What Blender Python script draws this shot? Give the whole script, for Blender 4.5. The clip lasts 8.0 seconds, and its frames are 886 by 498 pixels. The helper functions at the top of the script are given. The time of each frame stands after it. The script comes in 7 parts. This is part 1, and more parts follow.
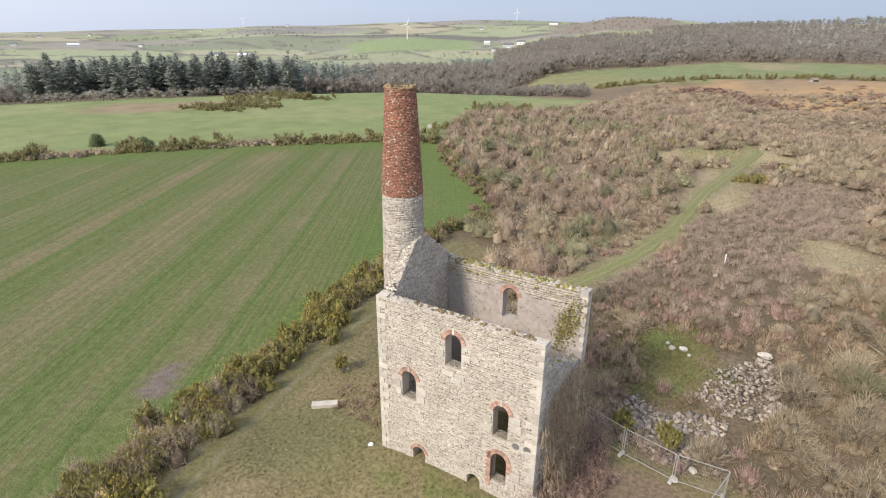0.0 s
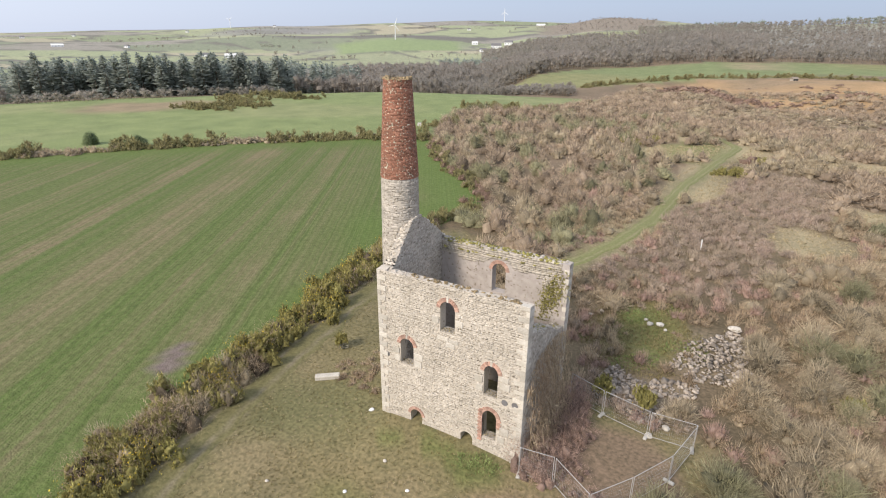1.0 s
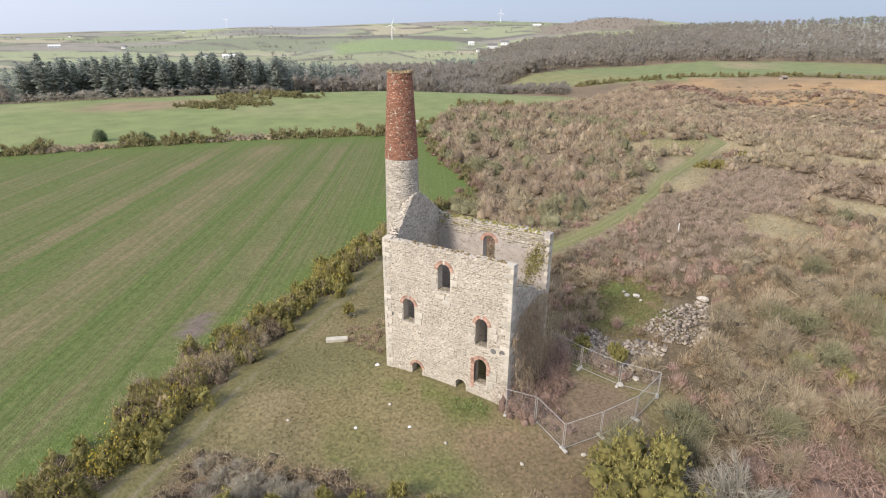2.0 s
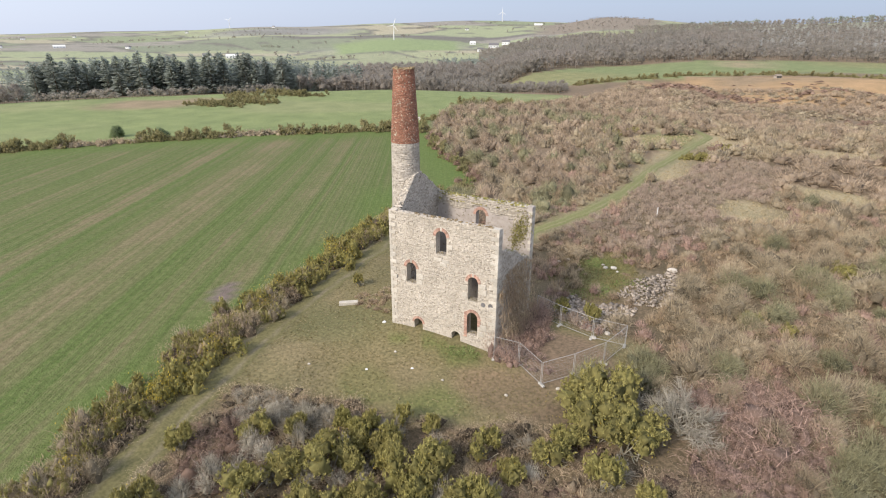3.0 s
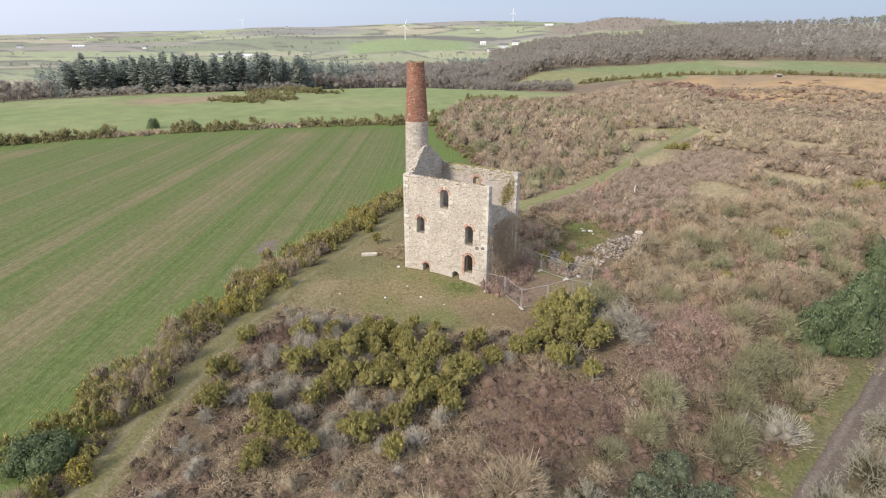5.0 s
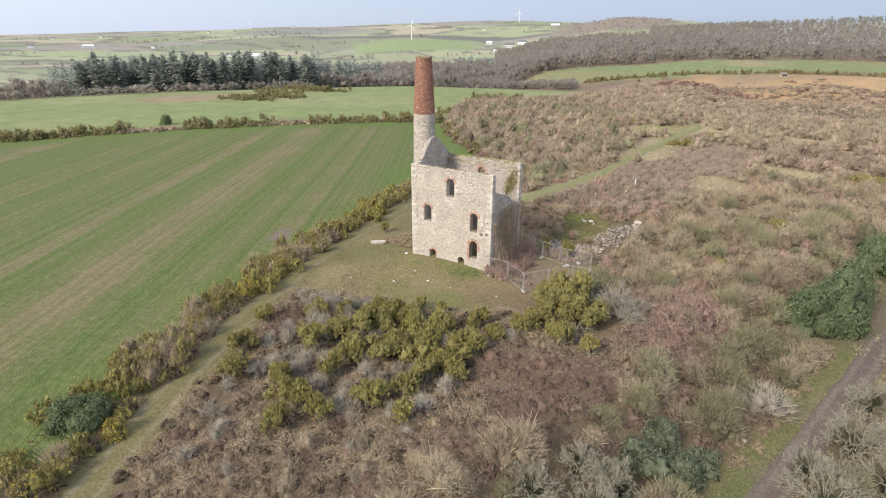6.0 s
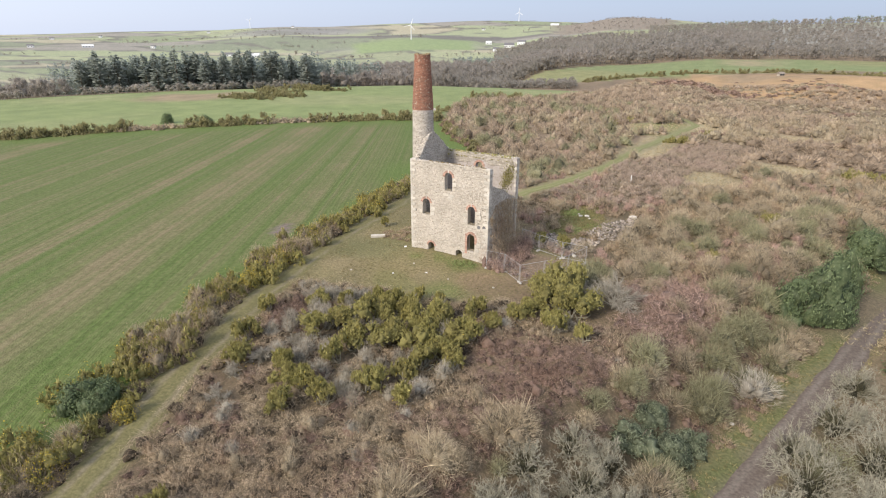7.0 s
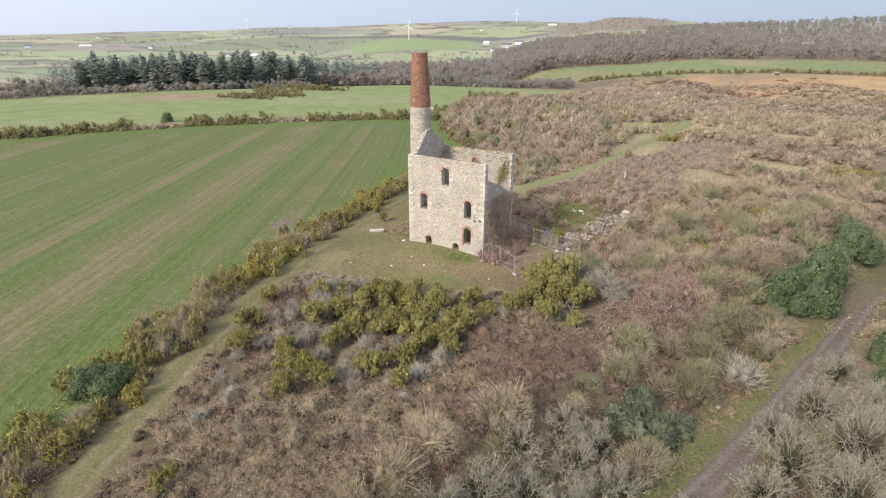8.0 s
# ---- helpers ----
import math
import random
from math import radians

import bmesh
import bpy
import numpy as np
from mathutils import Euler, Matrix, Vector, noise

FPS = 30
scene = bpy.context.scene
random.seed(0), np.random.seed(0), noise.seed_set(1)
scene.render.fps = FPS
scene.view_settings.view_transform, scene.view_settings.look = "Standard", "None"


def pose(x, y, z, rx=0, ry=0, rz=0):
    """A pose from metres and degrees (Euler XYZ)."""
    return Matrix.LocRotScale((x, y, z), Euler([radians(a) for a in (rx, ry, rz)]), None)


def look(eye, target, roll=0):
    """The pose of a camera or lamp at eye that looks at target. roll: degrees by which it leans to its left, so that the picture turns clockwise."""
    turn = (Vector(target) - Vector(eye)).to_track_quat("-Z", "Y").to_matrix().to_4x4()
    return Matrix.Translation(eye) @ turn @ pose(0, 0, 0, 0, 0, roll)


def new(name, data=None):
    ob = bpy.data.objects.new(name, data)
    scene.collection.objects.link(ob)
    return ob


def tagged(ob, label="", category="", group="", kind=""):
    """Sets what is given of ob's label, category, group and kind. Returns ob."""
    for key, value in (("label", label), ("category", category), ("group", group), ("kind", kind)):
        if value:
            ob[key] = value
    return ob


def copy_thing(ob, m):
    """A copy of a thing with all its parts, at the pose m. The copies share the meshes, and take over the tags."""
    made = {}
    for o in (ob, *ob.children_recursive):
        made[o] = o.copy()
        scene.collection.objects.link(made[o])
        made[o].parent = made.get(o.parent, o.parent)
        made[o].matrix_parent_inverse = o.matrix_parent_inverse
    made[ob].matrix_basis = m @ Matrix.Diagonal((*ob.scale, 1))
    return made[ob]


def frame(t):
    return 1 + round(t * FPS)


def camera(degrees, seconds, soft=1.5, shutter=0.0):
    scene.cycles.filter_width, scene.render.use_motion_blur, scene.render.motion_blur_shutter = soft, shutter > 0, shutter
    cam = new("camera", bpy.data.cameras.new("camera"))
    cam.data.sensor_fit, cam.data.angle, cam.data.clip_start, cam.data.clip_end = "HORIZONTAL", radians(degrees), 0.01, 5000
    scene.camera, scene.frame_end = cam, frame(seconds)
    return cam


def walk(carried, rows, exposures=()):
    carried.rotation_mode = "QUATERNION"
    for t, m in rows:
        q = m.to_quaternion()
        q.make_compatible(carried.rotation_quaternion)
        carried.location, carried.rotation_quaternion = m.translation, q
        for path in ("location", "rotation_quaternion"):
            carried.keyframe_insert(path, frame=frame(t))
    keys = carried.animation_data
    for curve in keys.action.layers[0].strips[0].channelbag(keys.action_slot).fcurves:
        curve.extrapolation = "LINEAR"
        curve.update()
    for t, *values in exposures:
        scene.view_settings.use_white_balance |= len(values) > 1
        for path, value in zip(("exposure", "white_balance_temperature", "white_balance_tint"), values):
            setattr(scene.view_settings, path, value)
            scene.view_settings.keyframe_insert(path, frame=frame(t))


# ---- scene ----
# ---- camera ----
cam = camera(78.8, 8.0, soft=1.1)
PATH = [
    (0.0, (16.429, -20.314, 22.748), (15.469, -18.725, 22.005), 0.4),
    (0.5, (17.055, -21.459, 22.668), (16.097, -19.868, 21.925), 0.4),
    (1.0, (17.806, -23.150, 22.532), (16.879, -21.540, 21.791), 0.4),
    (1.5, (18.968, -25.201, 22.459), (18.050, -23.586, 21.719), 0.3),
    (3.0, (24.038, -33.252, 22.651), (23.114, -31.641, 21.910), 0.2),
    (3.5, (26.103, -36.305, 22.733), (25.171, -34.698, 21.992), 0.2),
    (4.0, (28.073, -39.211, 22.756), (27.135, -37.608, 22.015), 0.2),
    (4.5, (29.525, -41.471, 22.766), (28.581, -39.871, 22.025), 0.2),
    (6.0, (32.103, -45.856, 22.400), (31.131, -44.273, 21.659), 0.2),
    (6.5, (32.613, -46.608, 22.223), (31.642, -45.025, 21.481), 0.2),
    (7.0, (32.996, -47.036, 22.159), (32.025, -45.452, 21.418), 0.2),
    (7.5, (33.428, -47.670, 22.088), (32.463, -46.082, 21.347), 0.2),
    (8.0, (33.976, -48.429, 22.023), (33.011, -46.841, 21.283), 0.2),
]
walk(cam, [(t, look(e, g, r)) for t, e, g, r in PATH], exposures=[(0.0, 0.92), (8.0, 1.02)])

# ---- light: hazy spring sun from behind and to the left, pale sky ----
SUN_TO = Vector((-0.26, -0.78, 0.57)).normalized()
world = bpy.data.worlds.new("sky")
scene.world = world
world.use_nodes = True
wn = world.node_tree.nodes
sky = wn.new("ShaderNodeTexSky")
sky.sky_type = "NISHITA"
sky.sun_disc = False
sky.sun_elevation = math.asin(SUN_TO.z)
sky.sun_rotation = math.atan2(SUN_TO.x, SUN_TO.y)
sky.air_density, sky.dust_density, sky.ozone_density = 1.0, 1.0, 3.0
# thin high haze evens the sky out to a pale blue
haze = wn.new("ShaderNodeMix")
haze.data_type = "RGBA"
haze.inputs["Factor"].default_value = 0.88
way_in = wn.new("ShaderNodeTexCoord")
toward = wn.new("ShaderNodeVectorMath")
toward.operation = "DOT_PRODUCT"
toward.inputs[1].default_value = SUN_TO
world.node_tree.links.new(way_in.outputs["Generated"], toward.inputs[0])
spread_ = wn.new("ShaderNodeMapRange")
spread_.inputs["From Min"].default_value, spread_.inputs["From Max"].default_value = -0.85, 0.5
world.node_tree.links.new(toward.outputs["Value"], spread_.inputs["Value"])
veil = wn.new("ShaderNodeMix")
veil.data_type = "RGBA"
veil.inputs[6].default_value, veil.inputs[7].default_value = (1.65, 1.98, 2.85, 1.0), (4.3, 4.6, 5.4, 1.0)
world.node_tree.links.new(spread_.outputs["Result"], veil.inputs["Factor"])
world.node_tree.links.new(veil.outputs[2], haze.inputs[7])
world.node_tree.links.new(sky.outputs["Color"], haze.inputs[6])
world.node_tree.links.new(haze.outputs[2], wn["Background"].inputs["Color"])
wn["Background"].inputs["Strength"].default_value = 0.118
sun_data = bpy.data.lights.new("sun", "SUN")
sun_data.energy, sun_data.angle, sun_data.color = 2.2, radians(12.0), (1.0, 0.89, 0.78)
sun = new("sun", sun_data)
sun.matrix_world = look((0, 0, 80), Vector((0, 0, 80)) - SUN_TO)


# ---- materials ----
def surf(name, low, high, grain=9.0, patch=0.6, stain=None, stain_amount=0.4, rough=0.9, bump=0.25,
         island=0.0, objrand=0.0, tone=0.0, cover=False, spec=0.25, thin=0.0, fleck=None):
    """A rough natural surface: two colours in fine grain, a stain in larger patches, relief, and piece-by-piece variation."""
    m = bpy.data.materials.new(name)
    m.use_nodes = True
    n, l = m.node_tree.nodes, m.node_tree.links
    b = n["Principled BSDF"]
    b.inputs["Roughness"].default_value = rough
    b.inputs["Specular IOR Level"].default_value = spec
    geo = n.new("ShaderNodeNewGeometry")

    def noisy(scale, detail=4.0):
        t = n.new("ShaderNodeTexNoise")
        t.inputs["Scale"].default_value, t.inputs["Detail"].default_value = scale, detail
        l.new(geo.outputs["Position"], t.inputs["Vector"])
        r = n.new("ShaderNodeMapRange")
        r.inputs["From Min"].default_value, r.inputs["From Max"].default_value = 0.3, 0.7
        l.new(t.outputs["Fac"], r.inputs["Value"])
        return r.outputs["Result"]

    def mix(fac, a, c, kind="MIX"):
        x = n.new("ShaderNodeMix")
        x.data_type, x.blend_type = "RGBA", kind
        for v, s in ((fac, x.inputs["Factor"]), (a, x.inputs[6]), (c, x.inputs[7])):
            if hasattr(v, "is_output"):
                l.new(v, s)
            elif isinstance(v, float):
                s.default_value = v
            else:
                s.default_value = (*v, 1.0)
        return x.outputs[2]

    fine = noisy(grain)
    wide = noisy(patch, 5.0)
    if cover:
        att = n.new("ShaderNodeAttribute")
        att.attribute_name = "cover"
        lo = mix(1.0, att.outputs["Color"], low, "MULTIPLY")
        hi = mix(1.0, att.outputs["Color"], high, "MULTIPLY")
        col = mix(fine, lo, hi)
        col = mix(1.0, col, mix(wide, (0.82, 0.84, 0.8), (1.15, 1.12, 1.1)), "MULTIPLY")
    else:
        col = mix(fine, low, high)
        if stain:
            sc = n.new("ShaderNodeMath")
            sc.operation = "MULTIPLY"
            l.new(wide, sc.inputs[0])
            sc.inputs[1].default_value = stain_amount
            col = mix(sc.outputs[0], col, stain)

    if fleck:
        # scattered small marks: colour, size of the noise, how rare
        fc, fscale, rare = fleck
        ft, fr = n.new("ShaderNodeTexNoise"), n.new("ShaderNodeMapRange")
        ft.inputs["Scale"].default_value, ft.inputs["Detail"].default_value = fscale, 2.0
        fr.inputs["From Min"].default_value, fr.inputs["From Max"].default_value = rare, rare + 0.06
        l.new(geo.outputs["Position"], ft.inputs["Vector"])
        l.new(ft.outputs["Fac"], fr.inputs["Value"])
        col = mix(fr.outputs["Result"], col, fc)

    def vary(socket, amount, c):
        r = n.new("ShaderNodeMapRange")
        r.clamp = False
        r.inputs["To Min"].default_value, r.inputs["To Max"].default_value = 1 - amount, 1 + amount
        l.new(socket, r.inputs["Value"])
        x = n.new("ShaderNodeVectorMath")
        x.operation = "SCALE"
        l.new(c, x.inputs[0])
        l.new(r.outputs["Result"], x.inputs["Scale"])
        return x.outputs["Vector"]

    if island:
        col = vary(geo.outputs["Random Per Island"], island, col)
    if objrand:
        oi = n.new("ShaderNodeObjectInfo")
        col = vary(oi.outputs["Random"], objrand, col)
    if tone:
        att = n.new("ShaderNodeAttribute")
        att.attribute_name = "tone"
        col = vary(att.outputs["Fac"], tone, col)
    l.new(col, b.inputs["Base Color"])
    if bump:
        bp = n.new("ShaderNodeBump")
        bp.inputs["Strength"].default_value, bp.inputs["Distance"].default_value = bump, 0.05
        l.new(fine, bp.inputs["Height"])
        l.new(bp.outputs["Normal"], b.inputs["Normal"])
    if thin:
        # light passing through thin leaves and open twigs
        tr, ms = n.new("ShaderNodeBsdfTranslucent"), n.new("ShaderNodeMixShader")
        ms.inputs["Fac"].default_value = thin
        l.new(col, tr.inputs["Color"])
        l.new(b.outputs["BSDF"], ms.inputs[1])
        l.new(tr.outputs["BSDF"], ms.inputs[2])
        l.new(ms.outputs["Shader"], n["Material Output"].inputs["Surface"])
    return m


M_LAND = surf("land_cover", (0.64, 0.67, 0.62), (1.32, 1.28, 1.25), grain=4.5, patch=0.14, cover=True, bump=0.5)
M_STONE = surf("killas_stone", (0.46, 0.412, 0.342), (0.60, 0.545, 0.465), grain=5.0, patch=0.55, stain=(0.35, 0.31, 0.25), stain_amount=0.5, island=0.13, objrand=0.12, fleck=((0.24, 0.205, 0.155), 7.0, 0.62))
M_BACK = surf("limewashed_rubble", (0.43, 0.385, 0.325), (0.57, 0.515, 0.445), grain=5.0, patch=0.45, stain=(0.31, 0.275, 0.19), stain_amount=0.55, island=0.12)
M_PLASTER = surf("old_lime_plaster", (0.40, 0.355, 0.325), (0.53, 0.48, 0.435), grain=3.0, patch=0.7, stain=(0.30, 0.265, 0.225), stain_amount=0.6, fleck=((0.24, 0.205, 0.16), 5.0, 0.62))
M_INNER = surf("grey_rubble", (0.42, 0.38, 0.325), (0.58, 0.53, 0.46), grain=6.0, patch=0.7, stain=(0.24, 0.21, 0.16), island=0.2, fleck=((0.22, 0.19, 0.145), 7.0, 0.60))
M_MORTAR = surf("lime_mortar", (0.47, 0.422, 0.352), (0.60, 0.545, 0.465), grain=12.0, patch=0.6, stain=(0.38, 0.335, 0.268), stain_amount=0.5, fleck=((0.27, 0.235, 0.18), 6.0, 0.63))
# darker than the front wall's mortar; for gable wall, end wall and sills
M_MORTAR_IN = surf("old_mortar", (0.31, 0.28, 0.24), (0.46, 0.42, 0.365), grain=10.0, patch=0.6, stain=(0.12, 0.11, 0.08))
M_QUOIN = surf("granite_quoin", (0.49, 0.455, 0.39), (0.64, 0.60, 0.53), grain=14.0, patch=1.2, stain=(0.33, 0.29, 0.22), stain_amount=0.5, objrand=0.14)
M_BRICK = surf("red_brick", (0.389, 0.217, 0.159), (0.518, 0.329, 0.256), grain=12.0, patch=1.5, stain=(0.324, 0.264, 0.207), stain_amount=0.4, objrand=0.25)
M_STACK = surf("weathered_stack_brick", (0.242, 0.102, 0.064), (0.378, 0.177, 0.116), grain=9.0, patch=0.45, stain=(0.165, 0.111, 0.077), stain_amount=0.5, island=0.32, fleck=((0.504, 0.464, 0.354), 8.0, 0.60))
M_JOINT = surf("stack_joint", (0.275, 0.130, 0.090), (0.380, 0.209, 0.155), grain=14.0, patch=0.8, stain=(0.152, 0.110, 0.080))
M_LICHEN = surf("lichen", (0.203, 0.150, 0.083), (0.315, 0.247, 0.143), grain=9.0, patch=2.0, island=0.3)
M_MOSS = surf("moss", (0.178, 0.166, 0.047), (0.319, 0.283, 0.101), grain=8.0, patch=1.5, island=0.4)
M_ROCK = surf("quarried_rubble", (0.242, 0.206, 0.168), (0.394, 0.347, 0.292), grain=6.0, patch=1.0, stain=(0.224, 0.176, 0.129), island=0.5)
M_THICKET = surf("thicket_twigs", (0.335, 0.261, 0.183), (0.521, 0.419, 0.298), grain=3.0, patch=0.15, stain=(0.343, 0.261, 0.194), stain_amount=0.6, island=0.36, tone=0.38, bump=0, thin=0.25)
M_TWIG = surf("bare_twigs", (0.329, 0.275, 0.184), (0.506, 0.437, 0.307), grain=3.0, patch=0.12, stain=(0.382, 0.294, 0.194), stain_amount=0.6, island=0.36, tone=0.38, bump=0, thin=0.25)
M_LICHENED = surf("lichen_branches", (0.273, 0.253, 0.187), (0.418, 0.392, 0.304), grain=6.0, patch=0.8, stain=(0.238, 0.229, 0.158), island=0.25, tone=0.2, bump=0)
M_GREY = surf("lichened_twigs", (0.369, 0.332, 0.268), (0.549, 0.507, 0.422), grain=3.0, patch=0.3, stain=(0.295, 0.274, 0.190), island=0.33, tone=0.3, bump=0, thin=0.25)
M_OLIVE = surf("budding_willow", (0.247, 0.240, 0.138), (0.372, 0.363, 0.215), grain=3.0, patch=0.3, stain=(0.249, 0.210, 0.134), island=0.33, tone=0.38, bump=0, thin=0.25)
M_BRAMBLE = surf("bramble", (0.245, 0.170, 0.129), (0.402, 0.295, 0.229), grain=3.0, patch=0.25, stain=(0.237, 0.146, 0.104), stain_amount=0.6, island=0.5, tone=0.3, bump=0, thin=0.25)
M_CANE = surf("bramble_canes", (0.380, 0.300, 0.197), (0.569, 0.471, 0.322), grain=3.0, patch=0.22, stain=(0.294, 0.200, 0.136), stain_amount=0.6, island=0.36, tone=0.42, bump=0, thin=0.25)
M_HEATH = surf("heather_stems", (0.367, 0.275, 0.218), (0.512, 0.406, 0.326), grain=3.0, patch=0.2, stain=(0.326, 0.284, 0.194), stain_amount=0.6, island=0.3, tone=0.3, bump=0, thin=0.25)
M_RED = surf("red_stems", (0.373, 0.256, 0.203), (0.542, 0.395, 0.325), grain=3.0, patch=0.3, stain=(0.362, 0.244, 0.173), island=0.33, tone=0.3, bump=0, thin=0.25)
M_STRAW = surf("dead_grass", (0.29, 0.235, 0.14), (0.45, 0.38, 0.245), grain=4.0, patch=0.3, stain=(0.3, 0.26, 0.13), island=0.35, tone=0.2, bump=0)
M_GRASS = surf("rough_grass", (0.15, 0.145, 0.06), (0.25, 0.225, 0.105), grain=4.0, patch=0.25, stain=(0.28, 0.22, 0.11), stain_amount=0.7, island=0.4, tone=0.3, bump=0)
M_WEED = surf("fresh_weeds", (0.15, 0.2, 0.06), (0.26, 0.31, 0.12), grain=4.0, patch=0.6, island=0.35, tone=0.2, bump=0)
M_GORSE = surf("gorse_needles", (0.2, 0.19, 0.062), (0.385, 0.348, 0.122), grain=3.0, patch=0.6, stain=(0.260, 0.210, 0.085), island=0.26, tone=0.25, bump=0, thin=0.12)
M_FLOWER = surf("gorse_flower", (0.42, 0.31, 0.03), (0.60, 0.45, 0.06), grain=4.0, patch=1.0, island=0.3, bump=0)
M_EVER = surf("evergreen_leaf", (0.101, 0.142, 0.069), (0.223, 0.270, 0.132), grain=3.0, patch=0.6, island=0.25, tone=0.2, bump=0, rough=0.55, thin=0.35)
M_BLUE = surf("grey_green_leaf", (0.133, 0.158, 0.096), (0.240, 0.265, 0.170), grain=3.0, patch=0.6, island=0.5, tone=0.2, bump=0, thin=0.35)
M_GORSE_DARK = surf("far_gorse", (0.215, 0.208, 0.094), (0.372, 0.343, 0.157), grain=3.0, patch=0.3, stain=(0.315, 0.243, 0.143), island=0.2, tone=0.25, bump=0, thin=0.35)
# needles paled towards grey: distance haze put into the colour
M_PINE_HAZED = surf("pine_needles", (0.26, 0.29, 0.25), (0.41, 0.445, 0.385), grain=1.5, patch=0.1, island=0.2, tone=0.3, bump=0, thin=0.5)
# wood paled and strongly translucent, standing in for distance haze
M_WOOD_HAZED = surf("winter_wood", (0.355, 0.312, 0.268), (0.475, 0.428, 0.372), grain=0.8, patch=0.012, stain=(0.27, 0.262, 0.215), stain_amount=0.6, island=0.05, tone=0.18, bump=0, thin=0.6)
M_BARK = surf("bark", (0.12, 0.095, 0.07), (0.24, 0.20, 0.15), grain=8.0, patch=1.0)
M_GALV = surf("galvanised_steel", (0.34, 0.345, 0.34), (0.50, 0.505, 0.50), grain=12.0, patch=2.0, stain=(0.35, 0.3, 0.25), rough=0.45, bump=0.05, spec=0.5)
M_CONC = surf("concrete", (0.40, 0.385, 0.35), (0.56, 0.54, 0.50), grain=9.0, patch=1.2, stain=(0.28, 0.26, 0.2))
M_WHITE = surf("white_paint", (0.72, 0.73, 0.72), (0.82, 0.82, 0.81), grain=3.0, patch=0.5, stain=(0.6, 0.6, 0.58), rough=0.5, bump=0.05)
M_SLATE = surf("slate_roof", (0.12, 0.12, 0.125), (0.22, 0.22, 0.225), grain=1.0, patch=0.2, stain=(0.18, 0.16, 0.14))
M_GLASSY = surf("dark_window", (0.03, 0.035, 0.04), (0.06, 0.065, 0.07), grain=1.0, patch=0.5, rough=0.2, bump=0, spec=0.6)
M_TIMBER = surf("grey_timber", (0.47, 0.43, 0.36), (0.64, 0.60, 0.52), grain=14.0, patch=1.5, stain=(0.25, 0.22, 0.17))


# ---- mesh helpers ----
def mesh_object(name, verts, faces, material, parent=None, label="", tone=None, smooth=False):
    """One mesh object from arrays of corners and triangles (or four-cornered faces)."""
    verts, faces = np.asarray(verts, dtype=np.float32), np.asarray(faces, dtype=np.int32)
    k = faces.shape[1]
    me = bpy.data.meshes.new(name)
    me.vertices.add(len(verts))
    me.vertices.foreach_set("co", verts.ravel())
    me.loops.add(faces.size)
    me.loops.foreach_set("vertex_index", faces.ravel())
    me.polygons.add(len(faces))
    me.polygons.foreach_set("loop_start", np.arange(0, faces.size, k, dtype=np.int32))
    if smooth:
        me.polygons.foreach_set("use_smooth", np.ones(len(faces), dtype=bool))
    if tone is not None:
        me.attributes.new("tone", "FLOAT", "POINT").data.foreach_set("value", np.asarray(tone, dtype=np.float32))
    me.update(calc_edges=True)
    me.materials.append(material)
    ob = new(name, me)
    if parent:
        ob.parent = parent
    if label:
        tagged(ob, label)
    return ob


def part(name, bm, material, parent, label=""):
    me = bpy.data.meshes.new(name)
    bm.to_mesh(me)
    bm.free()
    me.materials.append(material)
    ob = new(name, me)
    ob.parent = parent
    if label:
        tagged(ob, label)
    return ob


def thing(name, label, category, m=None, group="", kind=""):
    ob = new(name)
    ob.empty_display_size = 0.3
    if m is not None:
        ob.matrix_world = m
    return tagged(ob, label, category, group, kind)


def step(x, a, b):
    t = np.clip((np.asarray(x, dtype=float) - a) / (b - a), 0, 1)
    return t * t * (3 - 2 * t)


_wave_rng = np.random.default_rng(5)
_WAVES = [(_wave_rng.uniform(0, 6.28), _wave_rng.uniform(0, 6.28), _wave_rng.uniform(0.7, 1.4)) for _ in range(9)]


def ripple(x, y, size):
    """Smooth uneven values, about -1 to 1, with bumps of that size."""
    x, y = np.asarray(x, dtype=float), np.asarray(y, dtype=float)
    s = 0
    for a, p, f in _WAVES:
        u = (x * math.cos(a) + y * math.sin(a)) * f * 2.2 / size
        v = (y * math.cos(a) - x * math.sin(a)) * f * 1.3 / size
        s = s + np.sin(u + p + 1.3 * np.sin(v + 2 * p))
    return s / 4.2


def near_line(x, y, pts):
    """Distance to a line of points, the side (positive to the right of its way) and how far along."""
    x, y = np.asarray(x, dtype=float), np.asarray(y, dtype=float)
    best = np.full(x.shape, 1e9)
    side, along = np.zeros(x.shape), np.zeros(x.shape)
    run = 0.0
    for (ax, ay), (bx, by) in zip(pts[:-1], pts[1:]):
        dx, dy = bx - ax, by - ay
        ll = math.hypot(dx, dy)
        t = np.clip(((x - ax) * dx + (y - ay) * dy) / ll ** 2, 0, 1)
        d = np.hypot(x - ax - t * dx, y - ay - t * dy)
        s = ((x - ax) * dy - (y - ay) * dx) / ll
        hit = d < best
        best, side, along = np.where(hit, d, best), np.where(hit, s, side), np.where(hit, run + t * ll, along)
        run += ll
    return best, side, along


def inside(x, y, poly):
    x, y = np.asarray(x, dtype=float), np.asarray(y, dtype=float)
    odd = np.zeros(x.shape, dtype=bool)
    for (ax, ay), (bx, by) in zip(poly, poly[1:] + poly[:1]):
        cross = ((ay > y) != (by > y)) & (x < (bx - ax) * (y - ay) / (by - ay + 1e-12) + ax)
        odd ^= cross
    return odd


